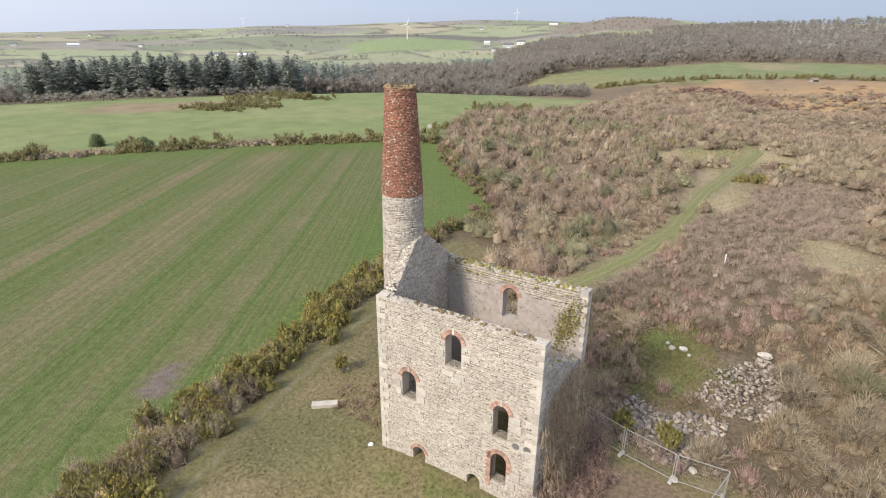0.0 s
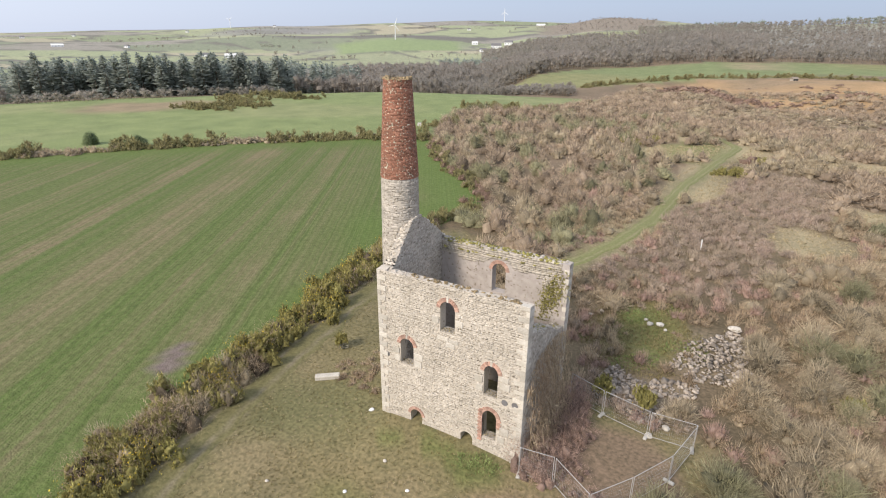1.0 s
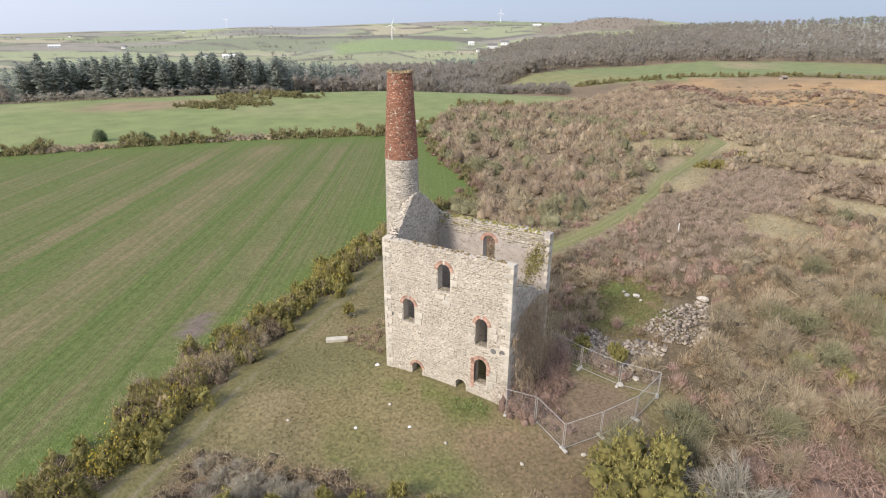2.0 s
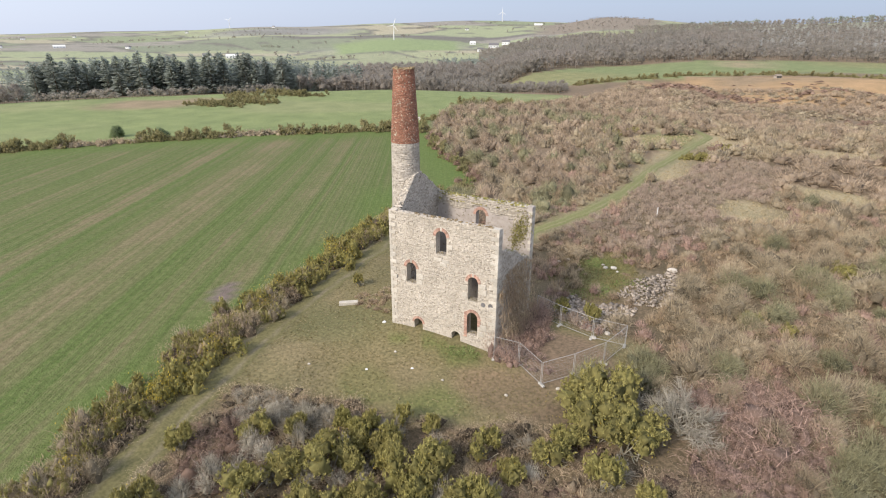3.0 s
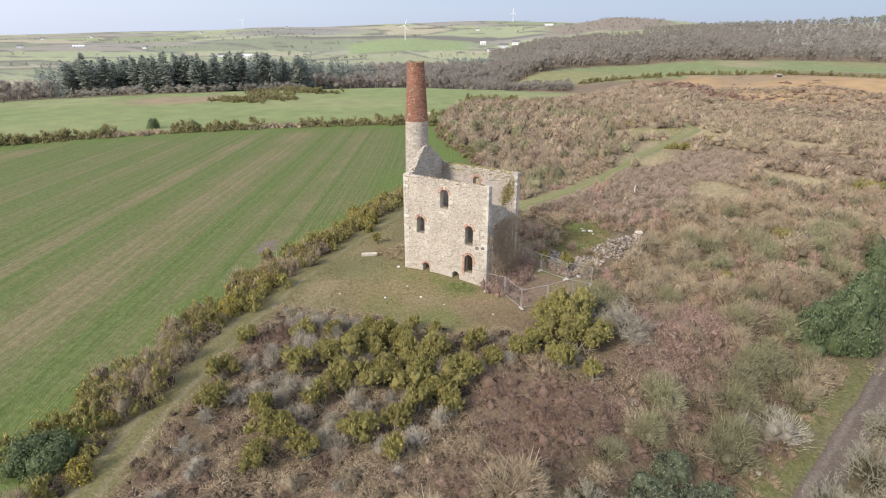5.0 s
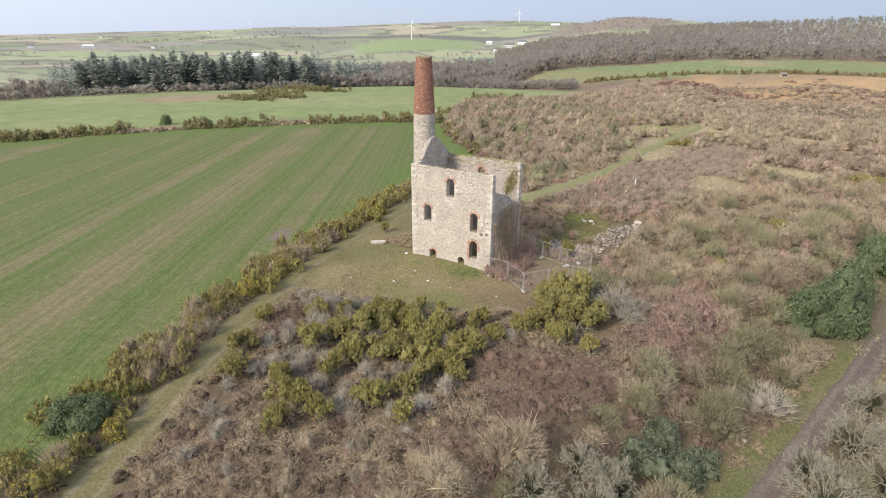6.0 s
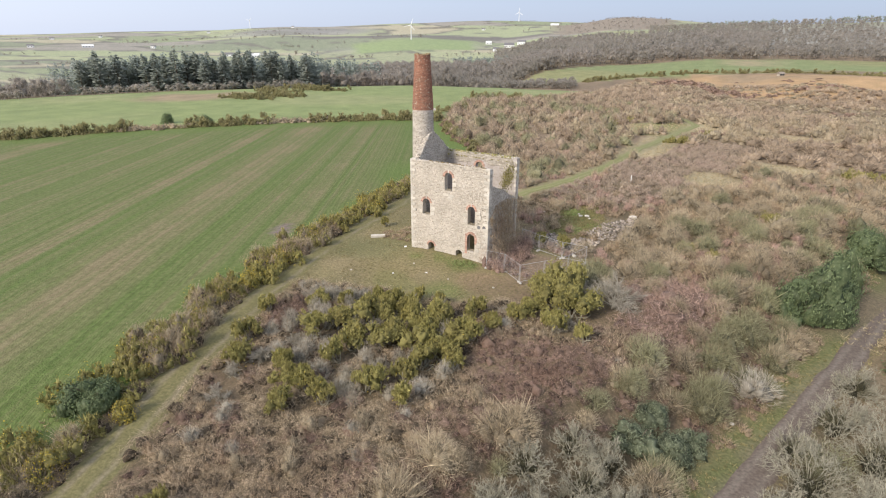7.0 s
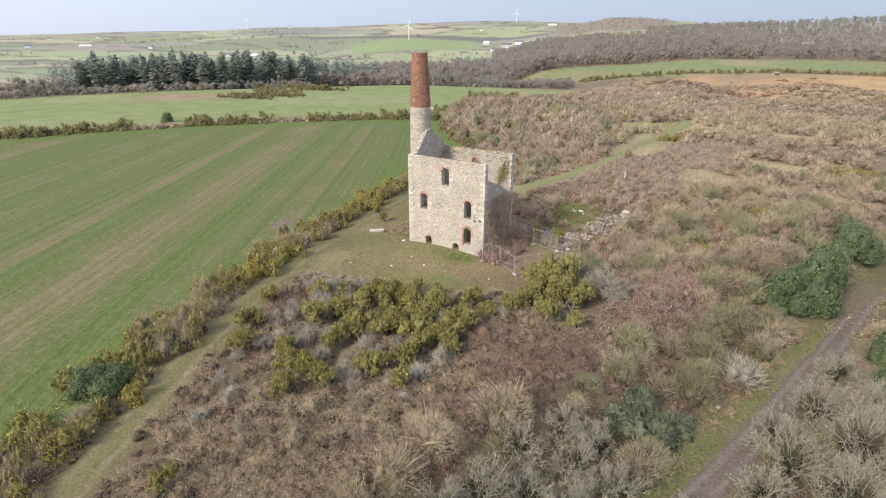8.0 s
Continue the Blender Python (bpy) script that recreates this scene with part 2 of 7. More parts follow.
# ---- plan ----
HEDGE = [(4.6, -52), (2.1, -46), (-2.7, -35), (-6.4, -25), (-9.2, -17), (-11.1, -9), (-12.6, 0), (-14.2, 8), (-15.6, 16), (-16.8, 25), (-17.6, 33)]
LANE = [(9.8, -52), (6.4, -45), (3.4, -39), (-1.2, -29), (-3.9, -22.5), (-6.1, -16), (-8.0, -9.5), (-10.0, -1), (-11.5, 8), (-12.8, 16), (-13.8, 25), (-13, 33)]
FAR_HEDGE = [(-190, -75), (-150, -30), (-121, 8), (-110, 28), (-97, 45), (-84, 62), (-70, 75), (-59, 84), (-50, 88)]
FIELD = [(5.5, -53), (3.0, -46), (-1.8, -35), (-5.6, -25), (-8.6, -17), (-10.8, -9), (-12.6, 0), (-14.2, 8), (-15.6, 16), (-16.8, 25), (-17.4, 33),
         (-16.0, 42), (-18.0, 50), (-24, 56), (-34, 66), (-43, 77), (-49, 87), (-59, 84), (-70, 75), (-84, 62), (-97, 45), (-110, 28), (-121, 8), (-150, -30), (-190, -75), (-150, -120), (-30, -110)]
TRACK = [(23.0, -52), (28.0, -36), (32.3, -24), (35.4, -15.5), (37.8, -8), (39.6, -2.2), (42.1, 5.4), (46.0, 19), (50.5, 32), (53, 50)]
WALK = [(1.5, 24), (3.5, 29.5), (6.2, 37), (8.2, 48), (9.4, 70), (13.5, 98), (15, 108), (10, 118)]
CLEAR = [(-13, 34), (-13, 20), (-9.5, 3), (-7.5, -10), (-5.6, -13.6), (-2.6, -11.8), (3.6, -9.8), (8, -9.6), (12.6, -7.4), (14.8, -4.2), (19.2, 4), (19.2, 8), (15.6, 7.4), (10, 9), (9, 11), (2, 13), (-4, 22), (-9, 34)]
EYE0 = (22.0, -32.0)
BEARING = radians(31.1)


def polar(x, y):
    dx, dy = np.asarray(x, dtype=float) - EYE0[0], np.asarray(y, dtype=float) - EYE0[1]
    return np.hypot(dx, dy), np.degrees((np.arctan2(dx, dy) + BEARING + np.pi) % (2 * np.pi) - np.pi)


# height of the far land by distance (columns) and bearing (rows)
R_STOPS = [150, 230, 255, 300, 340, 440, 520, 700, 850, 1150, 1700, 2300, 3000, 4900]
A_STOPS = [-40, -28, -14, -4, 5, 11, 17, 26, 36]
RISE = [[-1, -1.5, -2.2, -5, -12, -17, -19, -16, -13, -9, -3, 2, 9, -40],
        [-1, -1.4, -2, -5, -12, -17, -18, -16, -12, -8, 4, 19, 30, -40],
        [-0.9, -1.2, -1.6, -6, -13, -12, -13, -14, -11, -5, 20, 46, 44, -40],
        [-0.8, -0.9, -1.2, -6, -14, -9, -10, -13, -9, 0, 28, 62, 56, -40],
        [-0.8, -1.2, -2, -8, -13, -9, -9, -11, -7, 4, 32, 68, 60, -40]]
RISE += [[-0.8, -1.6, -2.6, -4, -1.8, 0.5, 1, 4, 9, 20, 40, 66, 60, -40],
         [-1, -1.8, -3, -1.6, -0.6, 0, 3, 8, 13, 30, 62, 60, 50, -40],
         [-1, -1.2, -0.5, 0, 0.6, 5, 7, 13, 20, 37, 46, 40, 30, -40],
         [-1, -0.6, 0.4, 1.8, 2.8, 5, 7, 14, 22, 40, 48, 40, 30, -40]]


def far_rise(r, a):
    rows = np.stack([np.interp(r, R_STOPS, q) for q in RISE])
    p = np.clip(np.interp(a, A_STOPS, np.arange(len(A_STOPS))), 0, len(A_STOPS) - 1.001)
    i = p.astype(int)
    k = p - i
    k = k * k * (3 - 2 * k)
    lo = np.take_along_axis(rows, i[None], 0)[0]
    hi = np.take_along_axis(rows, i[None] + 1, 0)[0]
    return lo * (1 - k) + hi * k


def far_field(r, a):
    """The green field across the valley, below the woods."""
    return (a > 6) & (a < 44) & (r > np.interp(a, [6, 11, 17, 26, 36], [330, 300, 306, 345, 372])) & (r < np.interp(a, [6, 9, 11, 17, 26, 36, 42], [336, 356, 380, 440, 448, 470, 470]))


def ground_z(x, y):
    x, y = np.asarray(x, dtype=float), np.asarray(y, dtype=float)
    n = 0.934 * x - 0.356 * y
    cut = step(n, 26, 35) * (1 - step(y, 45, 90))
    z = -1.0 + 1.0 * np.exp(-(((x - 4.5) / 8) ** 2 + ((y - 3) / 6.2) ** 2))
    z = z + 1.3 * step(y, 8, 30) * step(x, -12, 6) * (1 - cut) * (1 - step(y, 110, 170))
    z = z - 0.04 * np.clip(-y - 8, 0, 60) * step(x, -12, 2) - 3.4 * cut
    z = z + 0.10 * ripple(x, y, 9.0) * step(x, -12, -4) - 0.005 * np.clip(-x - 90, 0, 150)
    r, a = polar(x, y)
    far = far_rise(r, a)
    far = far + ripple(x, y, 260.0) * 4.0 * step(r, 450, 1200)
    far = far + 2.4 * ripple(x, y, 24.0) * step(a, 20, 25) * step(r, 205, 235) * (1 - step(r, 320, 350))
    far = far + 13.0 * np.exp(-((a + 3.5) / 6.0) ** 2 - ((r - 1120) / 210.0) ** 2)
    k = step(r, 150, 235)
    return z * (1 - k) + far * k


def gz(x, y):
    return float(ground_z(x, y))


# ---- ground: one sheet to the horizon ----
def land_colour(x, y):
    """Cover of the ground: leaf litter, rough grass, pasture, trodden earth, far fields."""
    x, y = np.asarray(x, dtype=float), np.asarray(y, dtype=float)
    r, a = polar(x, y)
    fuzz = ripple(x, y, 3.0)
    fuzz2 = ripple(x + 40, y - 13, 11.0)
    col = np.empty(x.shape + (3,))
    # brown leaf litter, darkened further to paint shade in the gaps between bushes
    col[:] = (0.135, 0.105, 0.07)

    def lay(mask, c):
        m = np.clip(mask, 0, 1)[..., None]
        col[:] = col * (1 - m) + np.array(c) * m

    lay(0.7 * step(fuzz2, 0.1, 0.8), (0.185, 0.145, 0.092))
    lay(0.8 * step(y, 55, 75) * (x > -75), (0.2, 0.152, 0.108))
    # open pale grass among the scrub
    for cx, cy, rx, ry in ((25.5, 48.5, 5, 6), (12.0, 74, 5, 18), (13, 103, 10, 10), (2, 97, 9, 9), (36, 62, 7, 6), (40, 97, 20, 8), (28, 146, 14, 6), (2, 117, 8, 6)):
        e = ((x - cx) / rx) ** 2 + ((y - cy) / ry) ** 2 + 0.35 * fuzz
        lay(0.9 * (1 - step(e, 0.5, 1.3)), (0.36, 0.305, 0.195))
    # clearing round the ruin
    lay(inside(x, y, CLEAR) * 0.92, (0.19, 0.165, 0.088))
    lay(inside(x, y, CLEAR) * step(fuzz + 0.5 * fuzz2, 0.0, 0.9) * 0.6, (0.215, 0.175, 0.105))
    lay(inside(x, y, CLEAR) * step(ripple(x - 60, y + 22, 6.0), 0.1, 0.8) * 0.6, (0.12, 0.125, 0.055))
    e = ((x - 13.0) / 3.6) ** 2 + ((y - 19.2) / 4.6) ** 2 + 0.3 * fuzz
    lay(0.85 * (1 - step(e, 0.4, 1.3)), (0.155, 0.155, 0.06))
    lay(0.5 * (1 - step(e, 0.3, 1.0)) * step(fuzz, -0.1, 0.6), (0.12, 0.145, 0.035))
    e = ((x - 14.2) / 3.8) ** 2 + ((y - 2.8) / 4.2) ** 2 + 0.3 * fuzz
    lay(0.9 * (1 - step(e, 0.6, 1.3)), (0.2, 0.145, 0.105))
    for cx, cy, rr in ((7.4, -1.6, 1.9), (4.6, -1.1, 1.2), (1.5, -1.6, 1.0), (3.0, -7.2, 3.0), (8.5, -7.0, 3.4)):
        e = ((x - cx) ** 2 + ((y - cy) * 1.6) ** 2) / rr ** 2 + 0.4 * fuzz
        lay(0.7 * (1 - step(e, 0.4, 1.2)), (0.115, 0.14, 0.045))
    for cx, cy, rx, ry in ((18.4, 18, 3.2, 3.8), (14.4, 12, 3.6, 2.0)):
        e = ((x - cx) / rx) ** 2 + ((y - cy) / ry) ** 2 + 0.35 * fuzz
        lay(0.8 * (1 - step(e, 0.5, 1.2)), (0.215, 0.175, 0.125))
    e = ((x - 12.2) / 4.2) ** 2 + ((y + 3.6) / 2.6) ** 2 + 0.4 * fuzz
    lay(0.7 * (1 - step(e, 0.2, 1.5)), (0.195, 0.14, 0.095))
    e = ((x - 2.0) / 6.0) ** 2 + ((y + 6.4) / 2.2) ** 2 + 0.4 * fuzz
    lay(0.5 * (1 - step(e, 0.4, 1.3)), (0.215, 0.175, 0.095))
    # lane beside the hedge
    d, s, _ = near_line(x, y, LANE)
    lay(0.95 * (1 - step(d + 0.2 * fuzz, 1.2, 2.1)), (0.145, 0.13, 0.065))
    lay(0.6 * (1 - step(d + 0.15 * fuzz, 0.15, 0.5)), (0.14, 0.145, 0.06))
    lay(0.6 * (1 - step(np.abs(d - 0.75) + 0.12 * fuzz, 0.15, 0.4)), (0.215, 0.183, 0.125))
    # grassed walk through the scrub
    d, s, _ = near_line(x, y, WALK)
    lay(0.9 * (1 - step(d + 0.7 * fuzz, 1.8, 3.2)), (0.275, 0.235, 0.15))
    lay(0.85 * (1 - step(d + 0.4 * fuzz, 0.9, 1.7)), (0.16, 0.168, 0.07))
    lay(0.85 * (1 - step(np.abs(d - 0.8) + 0.1 * fuzz, 0.2, 0.45)), (0.235, 0.20, 0.125))
    e = ((x - 6.5) / 6) ** 2 + ((y - 100) / 14) ** 2 + 0.35 * fuzz
    lay(0.75 * (1 - step(e, 0.5, 1.2)), (0.16, 0.18, 0.065))
    # verges of the track
    d, s, _ = near_line(x, y, TRACK)
    lay(0.95 * (1 - step(d + 0.3 * fuzz, 2.6, 3.6)) * (s < 0), (0.115, 0.125, 0.052))
    lay(0.8 * (1 - step(d + 0.2 * fuzz, 0.9, 1.35)), (0.14, 0.12, 0.085))
    # fields and pasture
    lay(inside(x, y, FIELD) * 1.0, (0.10, 0.155, 0.04))
    fd, fs, _ = near_line(x, y, FAR_HEDGE)
    past = ((fs < 0) & (x < -20) & (r < 275 - 22 * step(a, -30, -8)))
    past = past | ((a > -14) & (a < 11.5) & (r > 205) & (r < 258 - 26 * step(a, 6, 11.5)))
    past = past & ~inside(x, y, [(-49, 87), (-55.5, 98), (-63, 118), (-71, 142), (-64, 148), (-54, 150), (-46, 157), (-44, 178), (-20, 178), (0, 100)])
    lay(past * 1.0, (0.195, 0.235, 0.10))
    lay(past * step(ripple(x, y, 30.0), 0.2, 0.9) * 0.6, (0.245, 0.255, 0.13))
    e = ((0.54 * (x + 166) + 0.84 * (y - 92)) / 28) ** 2 + ((0.84 * (x + 166) - 0.54 * (y - 92)) / 16) ** 2 + 0.35 * fuzz2
    lay(0.85 * (1 - step(e, 0.5, 1.2)), (0.27, 0.20, 0.14))
    lay((1 - step(fd, 2.2, 3.4)) * 0.9 * (x < -48), (0.16, 0.13, 0.075))
    # ochre spoil ground
    sp = step(r + 24 * step(a, 21, 29), 252, 272) * (1 - step(r, 340, 352)) * step(a + 3 * ripple(x, y, 40.0), 22, 28)
    lay(sp * 0.85, (0.41, 0.275, 0.15))
    lay(sp * step(ripple(x, y, 26.0), 0.1, 0.8) * 0.8, (0.43, 0.25, 0.115))
    lay(sp * step(ripple(x + 77, y + 5, 34.0), 0.15, 0.6) * 0.8, (0.24, 0.185, 0.125))
    # green field beyond the valley
    gf = far_field(r, a)
    lay(gf * 1.0, (0.185, 0.218, 0.102))
    lay(gf * step(ripple(x, y, 90.0), 0.3, 0.9) * 0.5, (0.25, 0.22, 0.11))
    e = ((a - 29.5) / 2.6) ** 2 + ((r - 425) / 26) ** 2 + 0.3 * fuzz2
    lay(0.8 * (1 - step(e, 0.6, 1.2)), (0.31, 0.25, 0.17))
    pale = (1 - step(np.abs(a - 15.8) + 0.5 * fuzz2, 3.2, 4.2)) * step(r, 870, 900) * (1 - step(r, 1090, 1120))
    # patchwork of the far hills, paled and greyed: distance haze put into the colours
    rng = np.random.default_rng(11)
    seeds = np.stack([rng.uniform(-75, 45, 260), np.exp(rng.uniform(math.log(480), math.log(4500), 260))], 1)
    far = r > 520
    if far.any():
        fa, fr = a[far] + 1.2 * ripple(x[far], y[far], 300.0), np.log(r[far])
        best, second, idx = np.full(fa.shape, 1e9), np.full(fa.shape, 1e9), np.zeros(fa.shape, dtype=int)
        for i, (sa, sr) in enumerate(seeds):
            dd = np.hypot((fa - sa + 40 * (fr - math.log(sr))) / 7.0, (fr - math.log(sr)) / 0.11)
            closer = dd < best
            second = np.where(closer, best, np.minimum(second, dd))
            idx = np.where(closer, i, idx)
            best = np.where(closer, dd, best)
        hazed_fields = np.array([(0.21, 0.235, 0.15), (0.26, 0.285, 0.18), (0.19, 0.21, 0.15), (0.28, 0.295, 0.19), (0.32, 0.295, 0.22), (0.24, 0.225, 0.20), (0.25, 0.265, 0.175)])
        pick = hazed_fields[rng.integers(0, len(hazed_fields), len(seeds))]
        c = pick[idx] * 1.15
        edge = ((second - best) < 0.09)[..., None]
        c = np.where(edge, np.array((0.17, 0.165, 0.14)), c)
        # moor greyed, its variation fading with distance, as painted haze
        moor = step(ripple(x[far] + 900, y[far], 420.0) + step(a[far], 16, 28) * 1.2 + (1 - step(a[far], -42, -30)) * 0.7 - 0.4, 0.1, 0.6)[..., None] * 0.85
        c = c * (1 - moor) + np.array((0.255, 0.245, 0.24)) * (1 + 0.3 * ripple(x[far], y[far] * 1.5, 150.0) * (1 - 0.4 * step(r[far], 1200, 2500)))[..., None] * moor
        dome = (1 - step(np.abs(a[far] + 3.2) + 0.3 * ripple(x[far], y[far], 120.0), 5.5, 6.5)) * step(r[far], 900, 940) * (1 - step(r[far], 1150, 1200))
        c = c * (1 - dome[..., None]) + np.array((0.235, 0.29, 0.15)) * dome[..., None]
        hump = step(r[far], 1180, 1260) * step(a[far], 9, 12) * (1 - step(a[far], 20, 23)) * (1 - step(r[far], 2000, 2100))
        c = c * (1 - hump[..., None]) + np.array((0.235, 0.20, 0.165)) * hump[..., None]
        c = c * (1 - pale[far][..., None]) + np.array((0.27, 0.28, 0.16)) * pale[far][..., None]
        belt = (1 - step(np.abs(np.log(r[far] / 1330) + 0.004 * a[far]), 0.02, 0.05)) * step(a[far], -16, -12) * (1 - step(a[far], 8, 12))
        c = c * (1 - belt[..., None]) + np.array((0.16, 0.15, 0.14)) * belt[..., None]
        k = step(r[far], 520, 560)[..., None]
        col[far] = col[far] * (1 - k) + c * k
    return col


def land_sheet():
    fine = np.arange(-84, 26.01, 0.55)
    rough = np.arange(29, 276 - 3, 4.0)
    ang = np.radians(np.concatenate([fine, rough]) - 31.1)
    rad = [0.0] + list(np.exp(np.arange(math.log(1.2), math.log(4900), 0.031)))
    rad = np.array(rad)
    na, nr = len(ang), len(rad)
    x = EYE0[0] + rad[:, None] * np.sin(ang)[None, :]
    y = EYE0[1] + rad[:, None] * np.cos(ang)[None, :]
    z = ground_z(x, y)
    verts = np.stack([x, y, z], -1).reshape(-1, 3)
    i, j = np.meshgrid(np.arange(nr - 1), np.arange(na), indexing="ij")
    jn = (j + 1) % na
    quads = np.stack([i * na + j, (i + 1) * na + j, (i + 1) * na + jn, i * na + jn], -1).reshape(-1, 4)[:, ::-1]
    ob = mesh_object("ground", verts, quads, M_LAND, smooth=True)
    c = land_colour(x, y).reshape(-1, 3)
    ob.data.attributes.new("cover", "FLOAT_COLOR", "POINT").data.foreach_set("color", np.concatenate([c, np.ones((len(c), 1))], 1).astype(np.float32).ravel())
    return tagged(ob, "rough grass, leaf litter and rolling farmland out to the horizon", "ground", kind="structure")


land_sheet()


def field_material():
    m = bpy.data.materials.new("drilled_crop")
    m.use_nodes = True
    n, l = m.node_tree.nodes, m.node_tree.links
    b = n["Principled BSDF"]
    b.inputs["Roughness"].default_value = 0.9
    b.inputs["Specular IOR Level"].default_value = 0.2
    geo = n.new("ShaderNodeNewGeometry")
    att = n.new("ShaderNodeAttribute")
    att.attribute_name = "across"
    edge = n.new("ShaderNodeAttribute")
    edge.attribute_name = "margin"

    def math_node(op, a, c, clamp=False):
        k = n.new("ShaderNodeMath")
        k.operation, k.use_clamp = op, clamp
        for v, s in ((a, k.inputs[0]), (c, k.inputs[1])):
            if isinstance(v, (int, float)):
                s.default_value = v
            else:
                l.new(v, s)
        return k.outputs[0]

    def noise_of(vec, scale, detail, lo=0.35, hi=0.65, dims="3D"):
        t = n.new("ShaderNodeTexNoise")
        t.noise_dimensions = dims
        t.inputs["Scale"].default_value, t.inputs["Detail"].default_value = scale, detail
        l.new(vec, t.inputs["W" if dims == "1D" else "Vector"])
        r = n.new("ShaderNodeMapRange")
        r.inputs["From Min"].default_value, r.inputs["From Max"].default_value = lo, hi
        l.new(t.outputs["Fac"], r.inputs["Value"])
        return r.outputs["Result"]

    def mix(fac, a, c):
        x = n.new("ShaderNodeMix")
        x.data_type = "RGBA"
        for v, s in ((fac, x.inputs["Factor"]), (a, x.inputs[6]), (c, x.inputs[7])):
            if isinstance(v, tuple):
                s.default_value = (*v, 1)
            elif isinstance(v, float):
                s.default_value = v
            else:
                l.new(v, s)
        return x.outputs[2]

    blot = noise_of(geo.outputs["Position"], 0.12, 5.0)
    fine = noise_of(geo.outputs["Position"], 2.4, 5.0, 0.3, 0.7)
    wob = noise_of(geo.outputs["Position"], 0.5, 3.0, 0.2, 0.8)
    v = math_node("ADD", att.outputs["Fac"], math_node("MULTIPLY", wob, 0.3))
    strip = noise_of(v, 0.11, 2.0, 0.46, 0.62, dims="1D")
    thin = noise_of(v, 0.8, 2.0, 0.42, 0.58, dims="1D")
    green = mix(fine, (0.066, 0.107, 0.022), (0.116, 0.166, 0.044))
    soil = mix(fine, (0.182, 0.137, 0.082), (0.27, 0.208, 0.13))
    bare = math_node("MULTIPLY", math_node("ADD", math_node("MULTIPLY", strip, 0.72), math_node("MULTIPLY", thin, 0.42)), math_node("ADD", math_node("MULTIPLY", blot, 0.5), 0.5), True)
    drill = noise_of(v, 2.6, 3.0, 0.35, 0.65, dims="1D")
    speck = noise_of(geo.outputs["Position"], 7.0, 3.0, 0.35, 0.65)
    bare = math_node("MULTIPLY", bare, math_node("ADD", math_node("MULTIPLY", math_node("MULTIPLY", drill, speck), 0.45), 0.72))
    bare = math_node("MULTIPLY", bare, math_node("SUBTRACT", 1.0, math_node("MULTIPLY", edge.outputs["Fac"], 0.75)), True)
    col = mix(bare, green, soil)
    col = mix(math_node("MULTIPLY", math_node("MULTIPLY", speck, 0.2), math_node("SUBTRACT", 1.0, math_node("MULTIPLY", edge.outputs["Fac"], 0.5))), col, soil)
    line = math_node("MULTIPLY", math_node("MULTIPLY", drill, 0.6), math_node("ADD", math_node("MULTIPLY", speck, 0.6), 0.4))
    col = mix(math_node("MULTIPLY", line, 0.75), col, (0.055, 0.07, 0.02))
    lush = mix(fine, (0.085, 0.13, 0.028), (0.135, 0.185, 0.052))
    col = mix(math_node("MULTIPLY", edge.outputs["Fac"], 0.65), col, lush)
    patch = n.new("ShaderNodeAttribute")
    patch.attribute_name = "bare"
    col = mix(patch.outputs["Fac"], col, mix(fine, (0.135, 0.104, 0.09), (0.2, 0.16, 0.142)))
    l.new(col, b.inputs["Base Color"])
    bp = n.new("ShaderNodeBump")
    bp.inputs["Strength"].default_value, bp.inputs["Distance"].default_value = 0.45, 0.06
    l.new(math_node("ADD", speck, math_node("MULTIPLY", drill, 0.9)), bp.inputs["Height"])
    l.new(bp.outputs["Normal"], b.inputs["Normal"])
    return m


